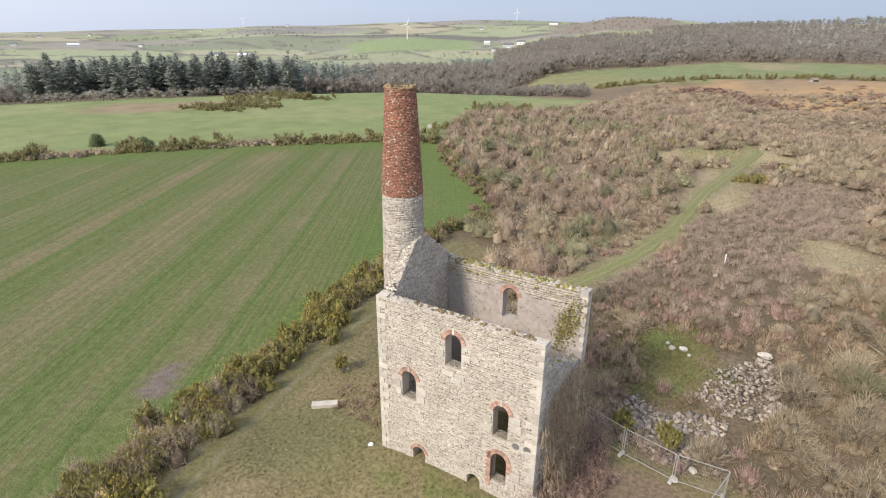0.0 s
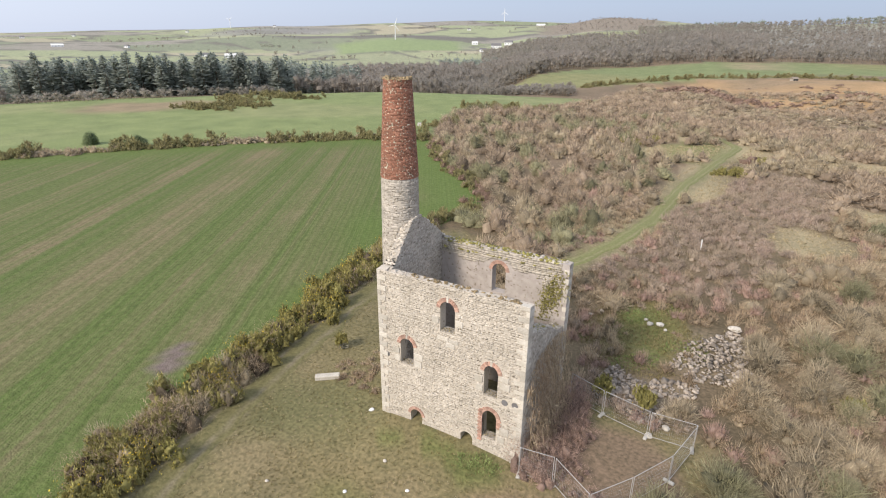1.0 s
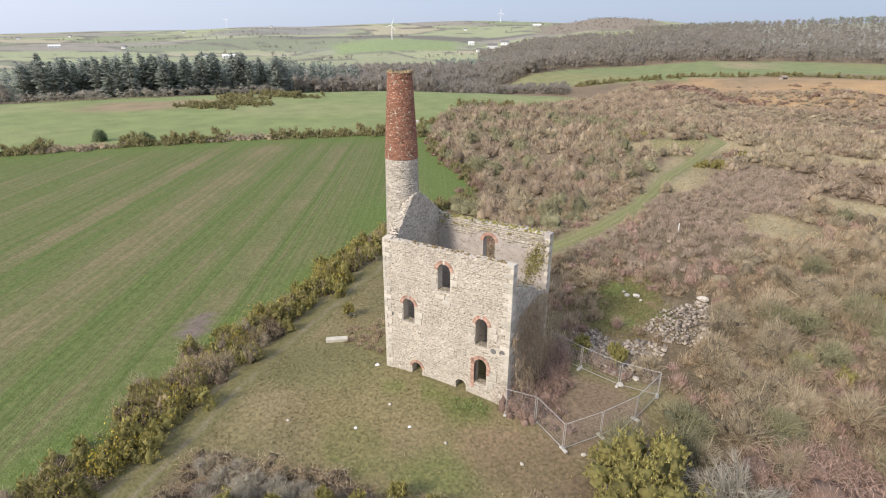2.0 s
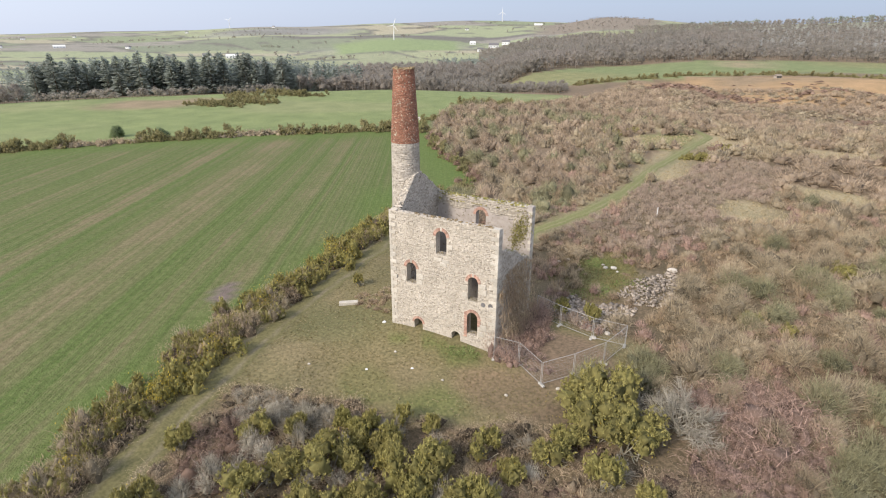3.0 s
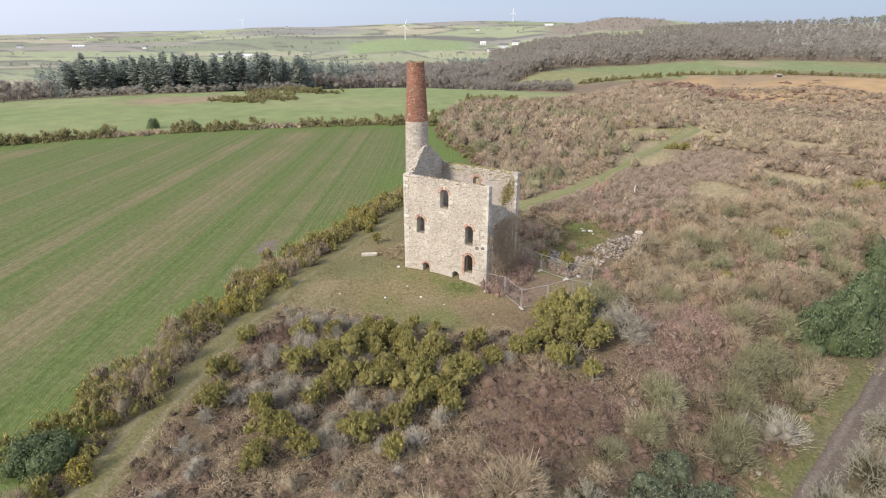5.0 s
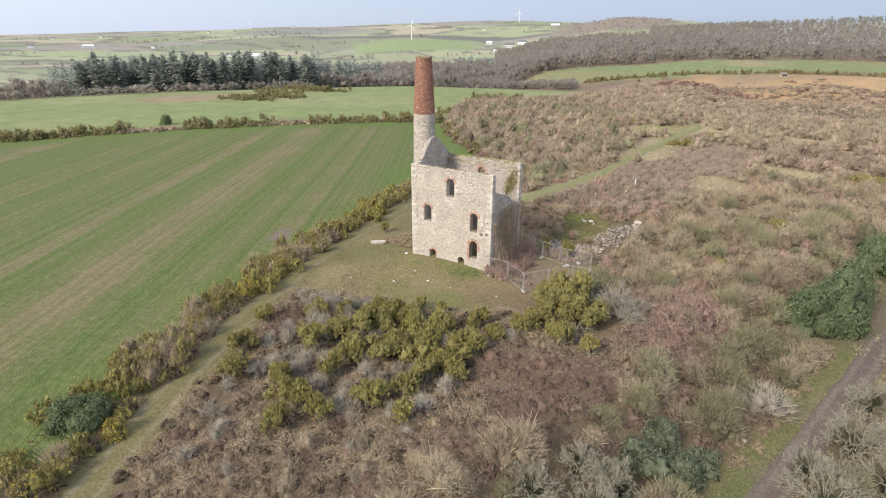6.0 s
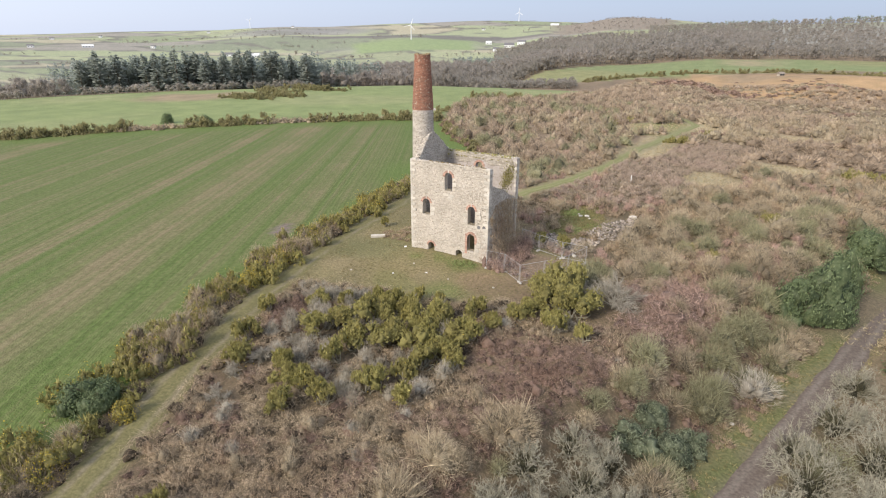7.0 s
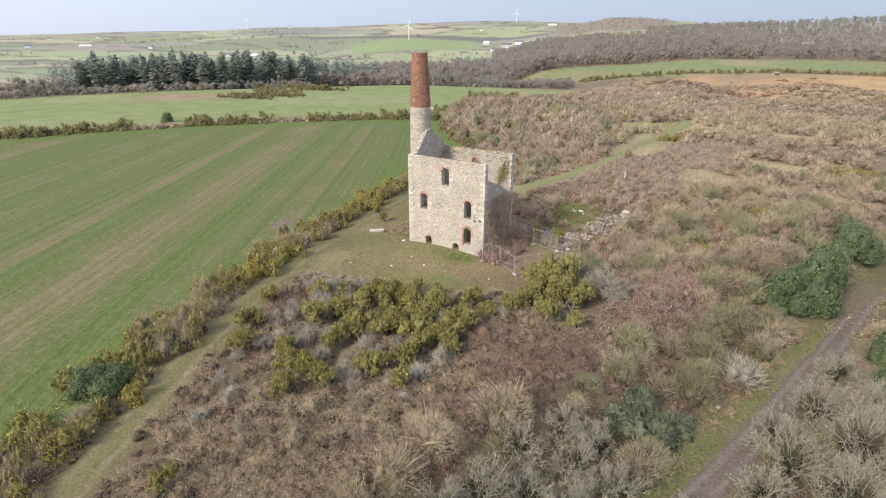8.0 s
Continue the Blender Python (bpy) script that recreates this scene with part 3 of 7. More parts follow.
def crop_field():
    xs, ys = np.arange(-192, 7, 1.0), np.arange(-122, 90, 1.0)
    gx, gy = np.meshgrid(xs, ys, indexing="ij")
    ok = inside(gx, gy, FIELD)
    cell = ok[:-1, :-1] | ok[1:, :-1] | ok[:-1, 1:] | ok[1:, 1:]
    hd, hs, _ = near_line(gx, gy, HEDGE)
    keep = (hs < 0.6) | (hd > 3)
    cell &= keep[:-1, :-1] & keep[1:, 1:]
    idx = np.arange(gx.size).reshape(gx.shape)
    quads = np.stack([idx[:-1, :-1], idx[1:, :-1], idx[1:, 1:], idx[:-1, 1:]], -1)[cell]
    used, inv = np.unique(quads, return_inverse=True)
    x, y = gx.ravel()[used], gy.ravel()[used]
    z = ground_z(x, y) + 0.04
    ob = mesh_object("crop_field", np.stack([x, y, z], -1), inv.reshape(-1, 4), field_material(), smooth=True)
    across = 0.857 * x + 0.515 * y + 0.7 * ripple(x, y, 60.0)
    ob.data.attributes.new("across", "FLOAT", "POINT").data.foreach_set("value", across.astype(np.float32))
    hd, _, _ = near_line(x, y, HEDGE)
    fd, _, _ = near_line(x, y, [(-17.4, 33), (-16, 42), (-18, 50), (-24, 56), (-34, 66), (-43, 77), (-50, 88)])
    f2, _, _ = near_line(x, y, FAR_HEDGE)
    edge = np.maximum(0.75 * (1 - step(hd + 1.0 * ripple(x, y, 5.0), 2.0, 5.5)), np.maximum(1 - step(fd, 4, 14), 0.6 * (1 - step(f2, 5, 14))))
    ob.data.attributes.new("margin", "FLOAT", "POINT").data.foreach_set("value", edge.astype(np.float32))
    e = ((y + 2.4) * 0.85 - (x + 18.3) * 0.52) ** 2 / 2.4 ** 2 + ((x + 18.3) * 0.85 + (y + 2.4) * 0.52) ** 2 / 1.0 ** 2 + 0.3 * ripple(x, y, 1.8)
    ob.data.attributes.new("bare", "FLOAT", "POINT").data.foreach_set("value", (1 - step(e, 0.6, 1.3)).astype(np.float32))
    return tagged(ob, "young green crop field with drilled rows and tramlines", "field", kind="structure")


crop_field()


def path_material(name, grass, mud, rut=0.5, wear=0.7, crown=0.25):
    """A trodden way: two worn wheel lines and a grassed crown, broken up by noise."""
    m = bpy.data.materials.new(name)
    m.use_nodes = True
    n, l = m.node_tree.nodes, m.node_tree.links
    b = n["Principled BSDF"]
    b.inputs["Roughness"].default_value, b.inputs["Specular IOR Level"].default_value = 0.85, 0.25
    geo, att = n.new("ShaderNodeNewGeometry"), n.new("ShaderNodeAttribute")
    att.attribute_name = "across"

    def noisy(scale, detail, lo=0.3, hi=0.7):
        t, r = n.new("ShaderNodeTexNoise"), n.new("ShaderNodeMapRange")
        t.inputs["Scale"].default_value, t.inputs["Detail"].default_value = scale, detail
        r.inputs["From Min"].default_value, r.inputs["From Max"].default_value = lo, hi
        l.new(geo.outputs["Position"], t.inputs["Vector"])
        l.new(t.outputs["Fac"], r.inputs["Value"])
        return r.outputs["Result"]

    def calc(op, a, c, clamp=False):
        k = n.new("ShaderNodeMath")
        k.operation, k.use_clamp = op, clamp
        for v, q in ((a, k.inputs[0]), (c, k.inputs[1])):
            if isinstance(v, (int, float)):
                q.default_value = v
            else:
                l.new(v, q)
        return k.outputs[0]

    def mix(fac, a, c):
        x = n.new("ShaderNodeMix")
        x.data_type = "RGBA"
        for v, q in ((fac, x.inputs["Factor"]), (a, x.inputs[6]), (c, x.inputs[7])):
            if isinstance(v, tuple):
                q.default_value = (*v, 1)
            else:
                l.new(v, q)
        return x.outputs[2]

    fine, patch, wide = noisy(5.0, 5.0), noisy(0.9, 4.0), noisy(0.22, 3.0)
    off = calc("ABSOLUTE", calc("SUBTRACT", calc("ABSOLUTE", att.outputs["Fac"], 0.0), rut), 0.0)
    line = calc("SUBTRACT", 1.0, calc("DIVIDE", off, crown), True)
    worn = calc("MULTIPLY", calc("MULTIPLY", line, calc("ADD", patch, calc("MULTIPLY", wide, 0.8))), wear, True)
    col = mix(worn, mix(fine, *grass), mix(fine, *mud))
    l.new(col, b.inputs["Base Color"])
    bp = n.new("ShaderNodeBump")
    bp.inputs["Strength"].default_value, bp.inputs["Distance"].default_value = 0.5, 0.05
    l.new(fine, bp.inputs["Height"])
    l.new(bp.outputs["Normal"], b.inputs["Normal"])
    return m


def ribbon(name, line, width, lift, material, label, category, ragged=0.09):
    pts = []
    for (ax, ay), (bx, by) in zip(line[:-1], line[1:]):
        k = max(2, int(math.hypot(bx - ax, by - ay) / 0.6))
        pts += [(ax + (bx - ax) * i / k, ay + (by - ay) * i / k) for i in range(k)]
    p = np.array(pts)
    for _ in range(12):
        p[1:-1] = (p[:-2] + 2 * p[1:-1] + p[2:]) / 4
    d = np.gradient(p, axis=0)
    d /= np.linalg.norm(d, axis=1)[:, None]
    nrm = np.stack([d[:, 1], -d[:, 0]], 1)
    cols = np.linspace(-1, 1, 13)
    verts = []
    for c in cols:
        wob = width / 2 * (1 + ragged * ripple(p[:, 0] + 9 * np.sign(c), p[:, 1], 2.2) + 0.6 * ragged * ripple(p[:, 0], p[:, 1] - 17 * np.sign(c), 0.9))
        q = p + nrm * (c * wob)[:, None]
        rut = 0.05 * np.exp(-((abs(c) - 0.5) / 0.2) ** 2)
        z = ground_z(q[:, 0], q[:, 1]) + lift - rut - (lift + 0.03) * max(0, abs(c) - 0.7) / 0.3
        verts.append(np.stack([q[:, 0], q[:, 1], z], 1))
    verts = np.concatenate(verts)
    k = len(p)
    i, j = np.meshgrid(np.arange(len(cols) - 1), np.arange(k - 1), indexing="ij")
    quads = np.stack([i * k + j, (i + 1) * k + j, (i + 1) * k + j + 1, i * k + j + 1], -1).reshape(-1, 4)
    ob = mesh_object(name, verts, quads, material, smooth=True)
    ob.data.attributes.new("across", "FLOAT", "POINT").data.foreach_set("value", np.repeat(cols, k).astype(np.float32))
    return tagged(ob, label, category, kind="structure")


M_TRACK = path_material("wet_gravel", ((0.095, 0.075, 0.06), (0.165, 0.133, 0.107)), ((0.14, 0.117, 0.093), (0.222, 0.19, 0.158)), wear=0.8, crown=0.3)
M_LANE = path_material("trodden_lane", ((0.108, 0.1, 0.042), (0.19, 0.17, 0.078)), ((0.17, 0.142, 0.095), (0.26, 0.22, 0.155)), wear=0.6, crown=0.25)
M_WALK = path_material("grassed_walk", ((0.14, 0.15, 0.055), (0.235, 0.235, 0.105)), ((0.23, 0.195, 0.11), (0.32, 0.28, 0.17)), wear=0.6, crown=0.22)
ribbon("road", TRACK, 2.2, 0.09, M_TRACK, "muddy gravel farm track between grass verges", "track")
ribbon("lane", LANE, 3.0, 0.07, M_LANE, "trodden grass lane with worn wheel lines along the hedge", "lane", ragged=0.2)
ribbon("walk", WALK, 1.9, 0.13, M_WALK, "mown green walk through the scrub with faint wheel lines", "path", ragged=0.22)


# ---- masonry helpers ----
def slabs(centres, us, vs, ns, w, h, d, rng, jitter=0.012):
    """Rough blocks: a slightly smaller, uneven front and four sloping sides."""
    centres, us, vs, ns = (np.asarray(q, dtype=float) for q in (centres, us, vs, ns))
    w, h, d = (np.asarray(q, dtype=float)[:, None] for q in (w, h, d))
    verts = []
    for depth, shrink in ((-0.02, 1.0), (1.0, 0.955)):
        for su, sv in ((-1, -1), (1, -1), (1, 1), (-1, 1)):
            p = centres + us * (su * w / 2 * shrink) + vs * (sv * h / 2 * shrink) + ns * (d * depth)
            if depth > 0:
                p = p + us * rng.normal(0, jitter * 0.5, w.shape) + vs * rng.normal(0, jitter * 0.4, w.shape) + ns * (d * rng.uniform(-0.3, 0.3, w.shape))
            verts.append(p)
    verts = np.stack(verts, 1)
    tri = np.array([(4, 5, 6), (4, 6, 7), (0, 1, 5), (0, 5, 4), (1, 2, 6), (1, 6, 5), (2, 3, 7), (2, 7, 6), (3, 0, 4), (3, 4, 7)])
    k = len(centres)
    return verts.reshape(-1, 3), (tri[None] + 8 * np.arange(k)[:, None, None]).reshape(-1, 3)


def rubble(name, origin, u, nrm, u0, u1, z0, z1, keep, material, parent, seed, row=(0.07, 0.19), length=(0.11, 0.42), proud=0.0055, label="", singles=0):
    """Coursed rubble over a flat face: every stone with its own edges, joined into one facing."""
    rng = np.random.default_rng(seed)
    origin, u, nrm = np.array(origin, dtype=float), np.array(u, dtype=float), np.array(nrm, dtype=float)
    c, w, h = [], [], []
    z = z0
    while z < z1:
        rh = rng.uniform(*row)
        p = u0 - rng.uniform(0, 0.3)
        while p < u1:
            ll = rng.uniform(*length) * (1 + 0.4 * (rng.random() < 0.15))
            a, b = max(p, u0), min(p + ll, u1)
            if b - a > 0.08 and keep(a + 0.02, b - 0.02, z + 0.02, z + rh - 0.02):
                cz = z + rh / 2 + 0.02 * math.sin(a * 2.1 + z)
                c.append(origin + u * (a + b) / 2 + np.array((0, 0, cz)))
                w.append(b - a - 0.008)
                h.append(rh - 0.008)
            p += ll
        z += rh
    if singles:
        # the largest stones are pieces of their own, on a few shared shapes
        order = np.argsort(-np.array(w) * np.array(h))
        moulds = []
        for i in range(4):
            mv, mt = slabs([(0, 0, 0)], [(1, 0, 0)], [(0, 0, 1)], [(0, -1, 0)], [1.0], [1.0], [1.0], rng, 0.03)
            me = bpy.data.meshes.new("stone")
            me.from_pydata(mv.tolist(), [], mt.tolist())
            me.materials.append(material)
            moulds.append(me)
        for i in order[:singles]:
            ob = new("stone", moulds[i % 4])
            ob.parent = parent
            ob.matrix_local = Matrix.Translation(c[i]) @ Matrix.Diagonal((w[i], proud * rng.uniform(0.9, 1.9), h[i], 1))
        rest = order[singles:]
        c, w, h = [c[i] for i in rest], [w[i] for i in rest], [h[i] for i in rest]
    k = len(c)
    verts, tris = slabs(c, np.tile(u, (k, 1)), np.tile((0, 0, 1), (k, 1)), np.tile(nrm, (k, 1)), w, h, rng.uniform(0.5, 1.4, k) * proud, rng)
    ob = mesh_object(name, verts, tris, material, parent, label)
    return tagged(ob, kind="stuff")


def arch_outline(x0, x1, z0, spring, rise, k=12):
    """Corners of an arched opening, from the foot round over the head."""
    cx, hw = (x0 + x1) / 2, (x1 - x0) / 2
    return [(x0, z0), (x1, z0)] + [(cx + hw * math.cos(math.pi * i / k), spring + rise * math.sin(math.pi * i / k)) for i in range(k + 1)]


def prism(points, place, depth_a, depth_b):
    """A closed block from an outline; place(u, z, depth) gives the corner."""
    bm = bmesh.new()
    a = [bm.verts.new(place(p, q, depth_a)) for p, q in points]
    b = [bm.verts.new(place(p, q, depth_b)) for p, q in points]
    bm.faces.new(a)
    bm.faces.new(b[::-1])
    for i in range(len(points)):
        j = (i + 1) % len(points)
        bm.faces.new((a[j], a[i], b[i], b[j]))
    bmesh.ops.recalc_face_normals(bm, faces=bm.faces)
    return bm


def pierced(name, bm, cutters, material, parent, label=""):
    """A wall with its openings cut right through."""
    ob = part(name, bm, material, parent, label)
    tools = []
    for cb in cutters:
        tool = part("cutter", cb, material, None)
        mod = ob.modifiers.new("opening", "BOOLEAN")
        mod.object, mod.operation, mod.solver = tool, "DIFFERENCE", "EXACT"
        tools.append(tool)
    deps = bpy.context.evaluated_depsgraph_get()
    deps.update()
    made = bpy.data.meshes.new_from_object(ob.evaluated_get(deps))
    ob.modifiers.clear()
    old = ob.data
    ob.data = made
    bpy.data.meshes.remove(old)
    for tool in tools:
        data = tool.data
        bpy.data.objects.remove(tool)
        bpy.data.meshes.remove(data)
    return ob


# ---- engine house ----
LEN, DEEP, TOP, THICK = 9.6, 7.1, 9.7, 0.65
house = thing("engine_house", "roofless pale stone mine engine house ruin with red brick arches", "ruin")
# x0, x1, foot, spring, rise
WIN_UP = (4.32, 5.26, 6.78, 8.28, 0.50)
WIN_LEFT = (1.56, 2.48, 3.74, 5.12, 0.48)
WIN_RIGHT = (7.17, 8.02, 3.50, 5.10, 0.48)
DOORWAY = (7.17, 8.06, 0.55, 2.05, 0.52)
LOW_A = (2.22, 3.04, -0.9, 0.25, 0.42)
LOW_B = (5.78, 6.58, -0.9, 0.10, 0.40)
OPENINGS = [WIN_UP, WIN_LEFT, WIN_RIGHT, DOORWAY, LOW_A, LOW_B]
HOLES = [(0.54, 4.08, 0.19), (8.49, 3.45, 0.2), (9.10, 3.49, 0.2)]


def front_place(u, z, d):
    return (u, d, z)


def side_place(u, z, d):
    return (d, u, z)


def clear_of(openings, holes=(), ring=0.29, top=lambda u: TOP, quoin=()):
    def keep(a, b, za, zb):
        if zb > top((a + b) / 2) + 0.04:
            return False
        for qa, qb in quoin:
            if b > qa and a < qb:
                return False
        for x0, x1, z0, sp, ri in openings:
            cx, hw = (x0 + x1) / 2, (x1 - x0) / 2
            if b > x0 and a < x1 and zb > z0 and za < sp:
                return False
            for u in (a, (a + b) / 2, b):
                for z in (za, zb):
                    if z > sp - 0.1 and ((u - cx) / (hw + ring)) ** 2 + ((z - sp) / (ri + ring)) ** 2 < 1:
                        return False
        for hx, hz, hr in holes:
            if math.hypot((a + b) / 2 - hx, (za + zb) / 2 - hz) < hr + 0.14:
                return False
        return True
    return keep


def disc_points(cx, cz, r, k=14):
    return [(cx + r * math.cos(2 * math.pi * i / k), cz + r * math.sin(2 * math.pi * i / k)) for i in range(k)]


cut = [prism(arch_outline(*o), front_place, -0.5, THICK + 0.5) for o in OPENINGS]
cut += [prism(disc_points(*h), front_place, -0.5, 0.45) for h in HOLES]
front_wall = pierced("front_wall", prism([(0.02, -1.2), (LEN - 0.02, -1.2), (LEN - 0.02, TOP - 0.05), (0.02, TOP - 0.05)], front_place, 0.02, THICK), cut, M_MORTAR, house, "pale coursed rubble front wall with arched openings")

BACK_WIN = (4.50, 5.46, 6.70, 8.22, 0.52)
back_wall = pierced("back_wall", prism([(0.02, -1.2), (LEN - 0.02, -1.2), (LEN - 0.02, TOP - 0.05), (0.02, TOP - 0.05)], front_place, DEEP - THICK, DEEP - 0.02),
                    [prism(arch_outline(*BACK_WIN), front_place, DEEP - THICK - 0.5, DEEP + 0.5)], M_PLASTER, house, "mossy rubble back wall with old lime plaster and one arched window")

GABLE = [(0.02, TOP - 0.05), (0.62, TOP), (1.1, 10.05), (2.0, 11.05), (2.95, 12.05), (3.6, 12.15), (4.3, 11.7), (5.6, 10.75), (6.6, 9.95), (DEEP - 0.03, TOP - 0.05)]


def gable_top(u):
    return float(np.interp(u, [p for p, _ in GABLE], [q for _, q in GABLE]))


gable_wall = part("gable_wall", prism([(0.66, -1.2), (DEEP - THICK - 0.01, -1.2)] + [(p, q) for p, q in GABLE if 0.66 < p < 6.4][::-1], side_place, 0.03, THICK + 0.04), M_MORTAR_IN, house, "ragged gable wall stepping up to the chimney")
part("gable_shoulder", prism([(0.03, TOP - 0.06), (0.655, TOP - 0.06), (0.655, 9.78), (0.4, 9.8), (0.03, 9.72)], side_place, 0.04, THICK - 0.04), M_MORTAR, house)

BOB = [(0.66, 7.9), (1.6, 7.5), (2.6, 7.0), (3.4, 6.9), (4.6, 6.2), (5.6, 5.6), (6.44, 5.5)]


def bob_top(u):
    return float(np.interp(u, [p for p, _ in BOB], [q for _, q in BOB]))


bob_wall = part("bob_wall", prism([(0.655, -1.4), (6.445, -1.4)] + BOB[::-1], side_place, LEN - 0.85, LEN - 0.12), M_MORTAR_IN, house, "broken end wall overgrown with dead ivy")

rubble("rubble_facing", (0, 0.02, 0), (1, 0, 0), (0, -1, 0), 0.0, LEN, -0.9, TOP - 0.04,
       lambda a, b, za, zb: clear_of(OPENINGS, HOLES)(a, b, za, zb) and a > 0.2 and b < LEN - 0.2, M_STONE, front_wall, 1, row=(0.06, 0.16), length=(0.09, 0.31), proud=0.011, label="pale weathered rubble stones", singles=290)
rubble("inner_facing", (0, THICK, 0), (1, 0, 0), (0, 1, 0), THICK, LEN - 0.9, 2.0, TOP - 0.1, clear_of(OPENINGS), M_INNER, front_wall, 2)
rubble("rubble_facing", (0, DEEP - THICK, 0), (1, 0, 0), (0, -1, 0), THICK, LEN - 0.5, 2.0, TOP - 0.04,
       lambda a, b, za, zb: clear_of([BACK_WIN])(a, b, za, zb) and za > 8.62 + 0.16 * math.sin(a * 1.7) - 1.3 * max(0.0, a - 7.4), M_BACK, back_wall, 3, row=(0.10, 0.19), proud=0.03)
rubble("outer_facing", (0, DEEP - 0.02, 0), (1, 0, 0), (0, 1, 0), 0.0, LEN, -1.0, TOP - 0.04, clear_of([BACK_WIN]), M_STONE, back_wall, 4)
rubble("rubble_facing", (THICK + 0.04, 0, 0), (0, 1, 0), (1, 0, 0), THICK, DEEP - THICK, 2.0, 12.2, clear_of([], top=gable_top), M_INNER, gable_wall, 5, row=(0.08, 0.15), length=(0.14, 0.34))
rubble("outer_facing", (0.03, 0, 0), (0, 1, 0), (-1, 0, 0), 0.0, DEEP, -0.9, 12.2, clear_of([], top=gable_top), M_STONE, gable_wall, 6)
rubble("rubble_facing", (LEN - 0.12, 0, 0), (0, 1, 0), (1, 0, 0), 0.66, DEEP - THICK, -1.2, 8.0, clear_of([], top=bob_top), M_INNER, bob_wall, 7)
rubble("inner_facing", (LEN - 0.85, 0, 0), (0, 1, 0), (-1, 0, 0), 0.66, DEEP - THICK, 2.0, 8.0, clear_of([], top=bob_top), M_INNER, bob_wall, 8)
rubble("end_facing", (LEN - 0.02, 0, 0), (0, 1, 0), (1, 0, 0), 0.04, THICK - 0.02, -1.0, TOP - 0.1, clear_of([]), M_INNER, front_wall, 9)


def wall_top(name, material, parent, seed, path, width, size=(0.12, 0.34)):
    """Loose, broken stones bedded along the head of a wall."""
    rng = np.random.default_rng(seed)
    c, us, vs, ns, w, h, d = [], [], [], [], [], [], []
    for (ax, ay, az), (bx, by, bz) in zip(path[:-1], path[1:]):
        ll = math.dist((ax, ay, az), (bx, by, bz))
        flat = Vector((bx - ax, by - ay, 0)).normalized()
        for _ in range(int(ll * width * 34)):
            t, s = rng.random(), rng.uniform(-0.5, 0.5) * width
            p = np.array((ax + (bx - ax) * t - flat.y * s, ay + (by - ay) * t + flat.x * s, az + (bz - az) * t - 0.03))
            turn = rng.uniform(0, 3.14)
            tilt = rng.normal(0, 0.25, 2)
            e = Euler((tilt[0], tilt[1], turn)).to_matrix()
            c.append(p)
            us.append(e.col[0])
            vs.append(e.col[1])
            ns.append(e.col[2])
            w.append(rng.uniform(*size))
            h.append(rng.uniform(*size) * 0.7)
            d.append(rng.uniform(0.02, 0.07))
    verts, tris = slabs(c, us, vs, ns, w, h, d, rng, 0.02)
    return tagged(mesh_object(name, verts, tris, material, parent), kind="stuff")


wall_top("wall_head", M_STONE, front_wall, 21, [(0.1, THICK / 2, TOP - 0.05), (4.8, THICK / 2, TOP - 0.1), (LEN - 0.6, THICK / 2, TOP - 0.07)], THICK - 0.06)
wall_top("wall_head", M_INNER, back_wall, 22, [(0.6, DEEP - THICK / 2, TOP - 0.03), (LEN - 0.3, DEEP - THICK / 2, TOP - 0.05)], THICK - 0.06)
wall_top("wall_head", M_STONE, gable_wall, 23, [(THICK / 2, p, q) for p, q in GABLE], THICK - 0.04)
wall_top("wall_head", M_INNER, bob_wall, 24, [(LEN - 0.5, p, q) for p, q in BOB], 0.75)
wall_top("moss", M_LICHEN, front_wall, 26, [(2.0, THICK * 0.6, TOP + 0.0), (LEN - 0.6, THICK * 0.6, TOP + 0.0)], 0.4, size=(0.06, 0.2))
wall_top("moss", M_MOSS, bob_wall, 27, [(LEN - 0.5, p, q) for p, q in BOB], 0.6, size=(0.06, 0.2))
wall_top("moss", M_MOSS, back_wall, 28, [(0.7, DEEP - THICK - 0.03, TOP - 0.05), (LEN - 0.6, DEEP - THICK - 0.03, TOP - 0.06)], 0.12, size=(0.08, 0.22))
wall_top("moss", M_MOSS, back_wall, 29, [(0.8, DEEP - THICK - 0.04, 9.25), (LEN - 1.0, DEEP - THICK - 0.04, 9.2)], 0.10, size=(0.08, 0.3))
wall_top("moss", M_MOSS, back_wall, 25, [(0.9, DEEP - THICK / 2, TOP + 0.02), (LEN - 0.5, DEEP - THICK / 2, TOP + 0.0)], 0.5, size=(0.08, 0.26))


def block(size, chamfer, material, name, parent, place, label=""):
    bm = bmesh.new()
    bmesh.ops.create_cube(bm, size=1.0, matrix=Matrix.Diagonal((*size, 1)))
    bmesh.ops.bevel(bm, geom=bm.edges[:], offset=chamfer, segments=1, affect="EDGES")
    ob = part(name, bm, material, parent, label)
    ob.matrix_local = place
    return ob


def shared_block(source, place, parent):
    ob = new(source.name.split(".")[0], source.data)
    ob.parent = parent
    ob.matrix_local = place
    return ob


def quoin_stack(parent, x_end, into, y_face, y_dir, z0, z1, seed, reach=0.66):
    """Dressed corner stones, long and short by turns."""
    rng = np.random.default_rng(seed)
    z, k = z0, 0
    while z < z1 - 0.1:
        h = min(rng.uniform(0.27, 0.36), z1 - z)
        w = (0.60 if k % 2 else 0.27) + rng.uniform(-0.06, 0.06)
        dy = (0.36 if k % 2 else reach)
        block((w, dy, h - 0.014), 0.016, M_QUOIN, "quoin", parent, pose(x_end + into * w / 2, y_face + y_dir * (dy / 2 - 0.02), z + h / 2, 0, 0, rng.normal(0, 0.4)))
        z += h
        k += 1


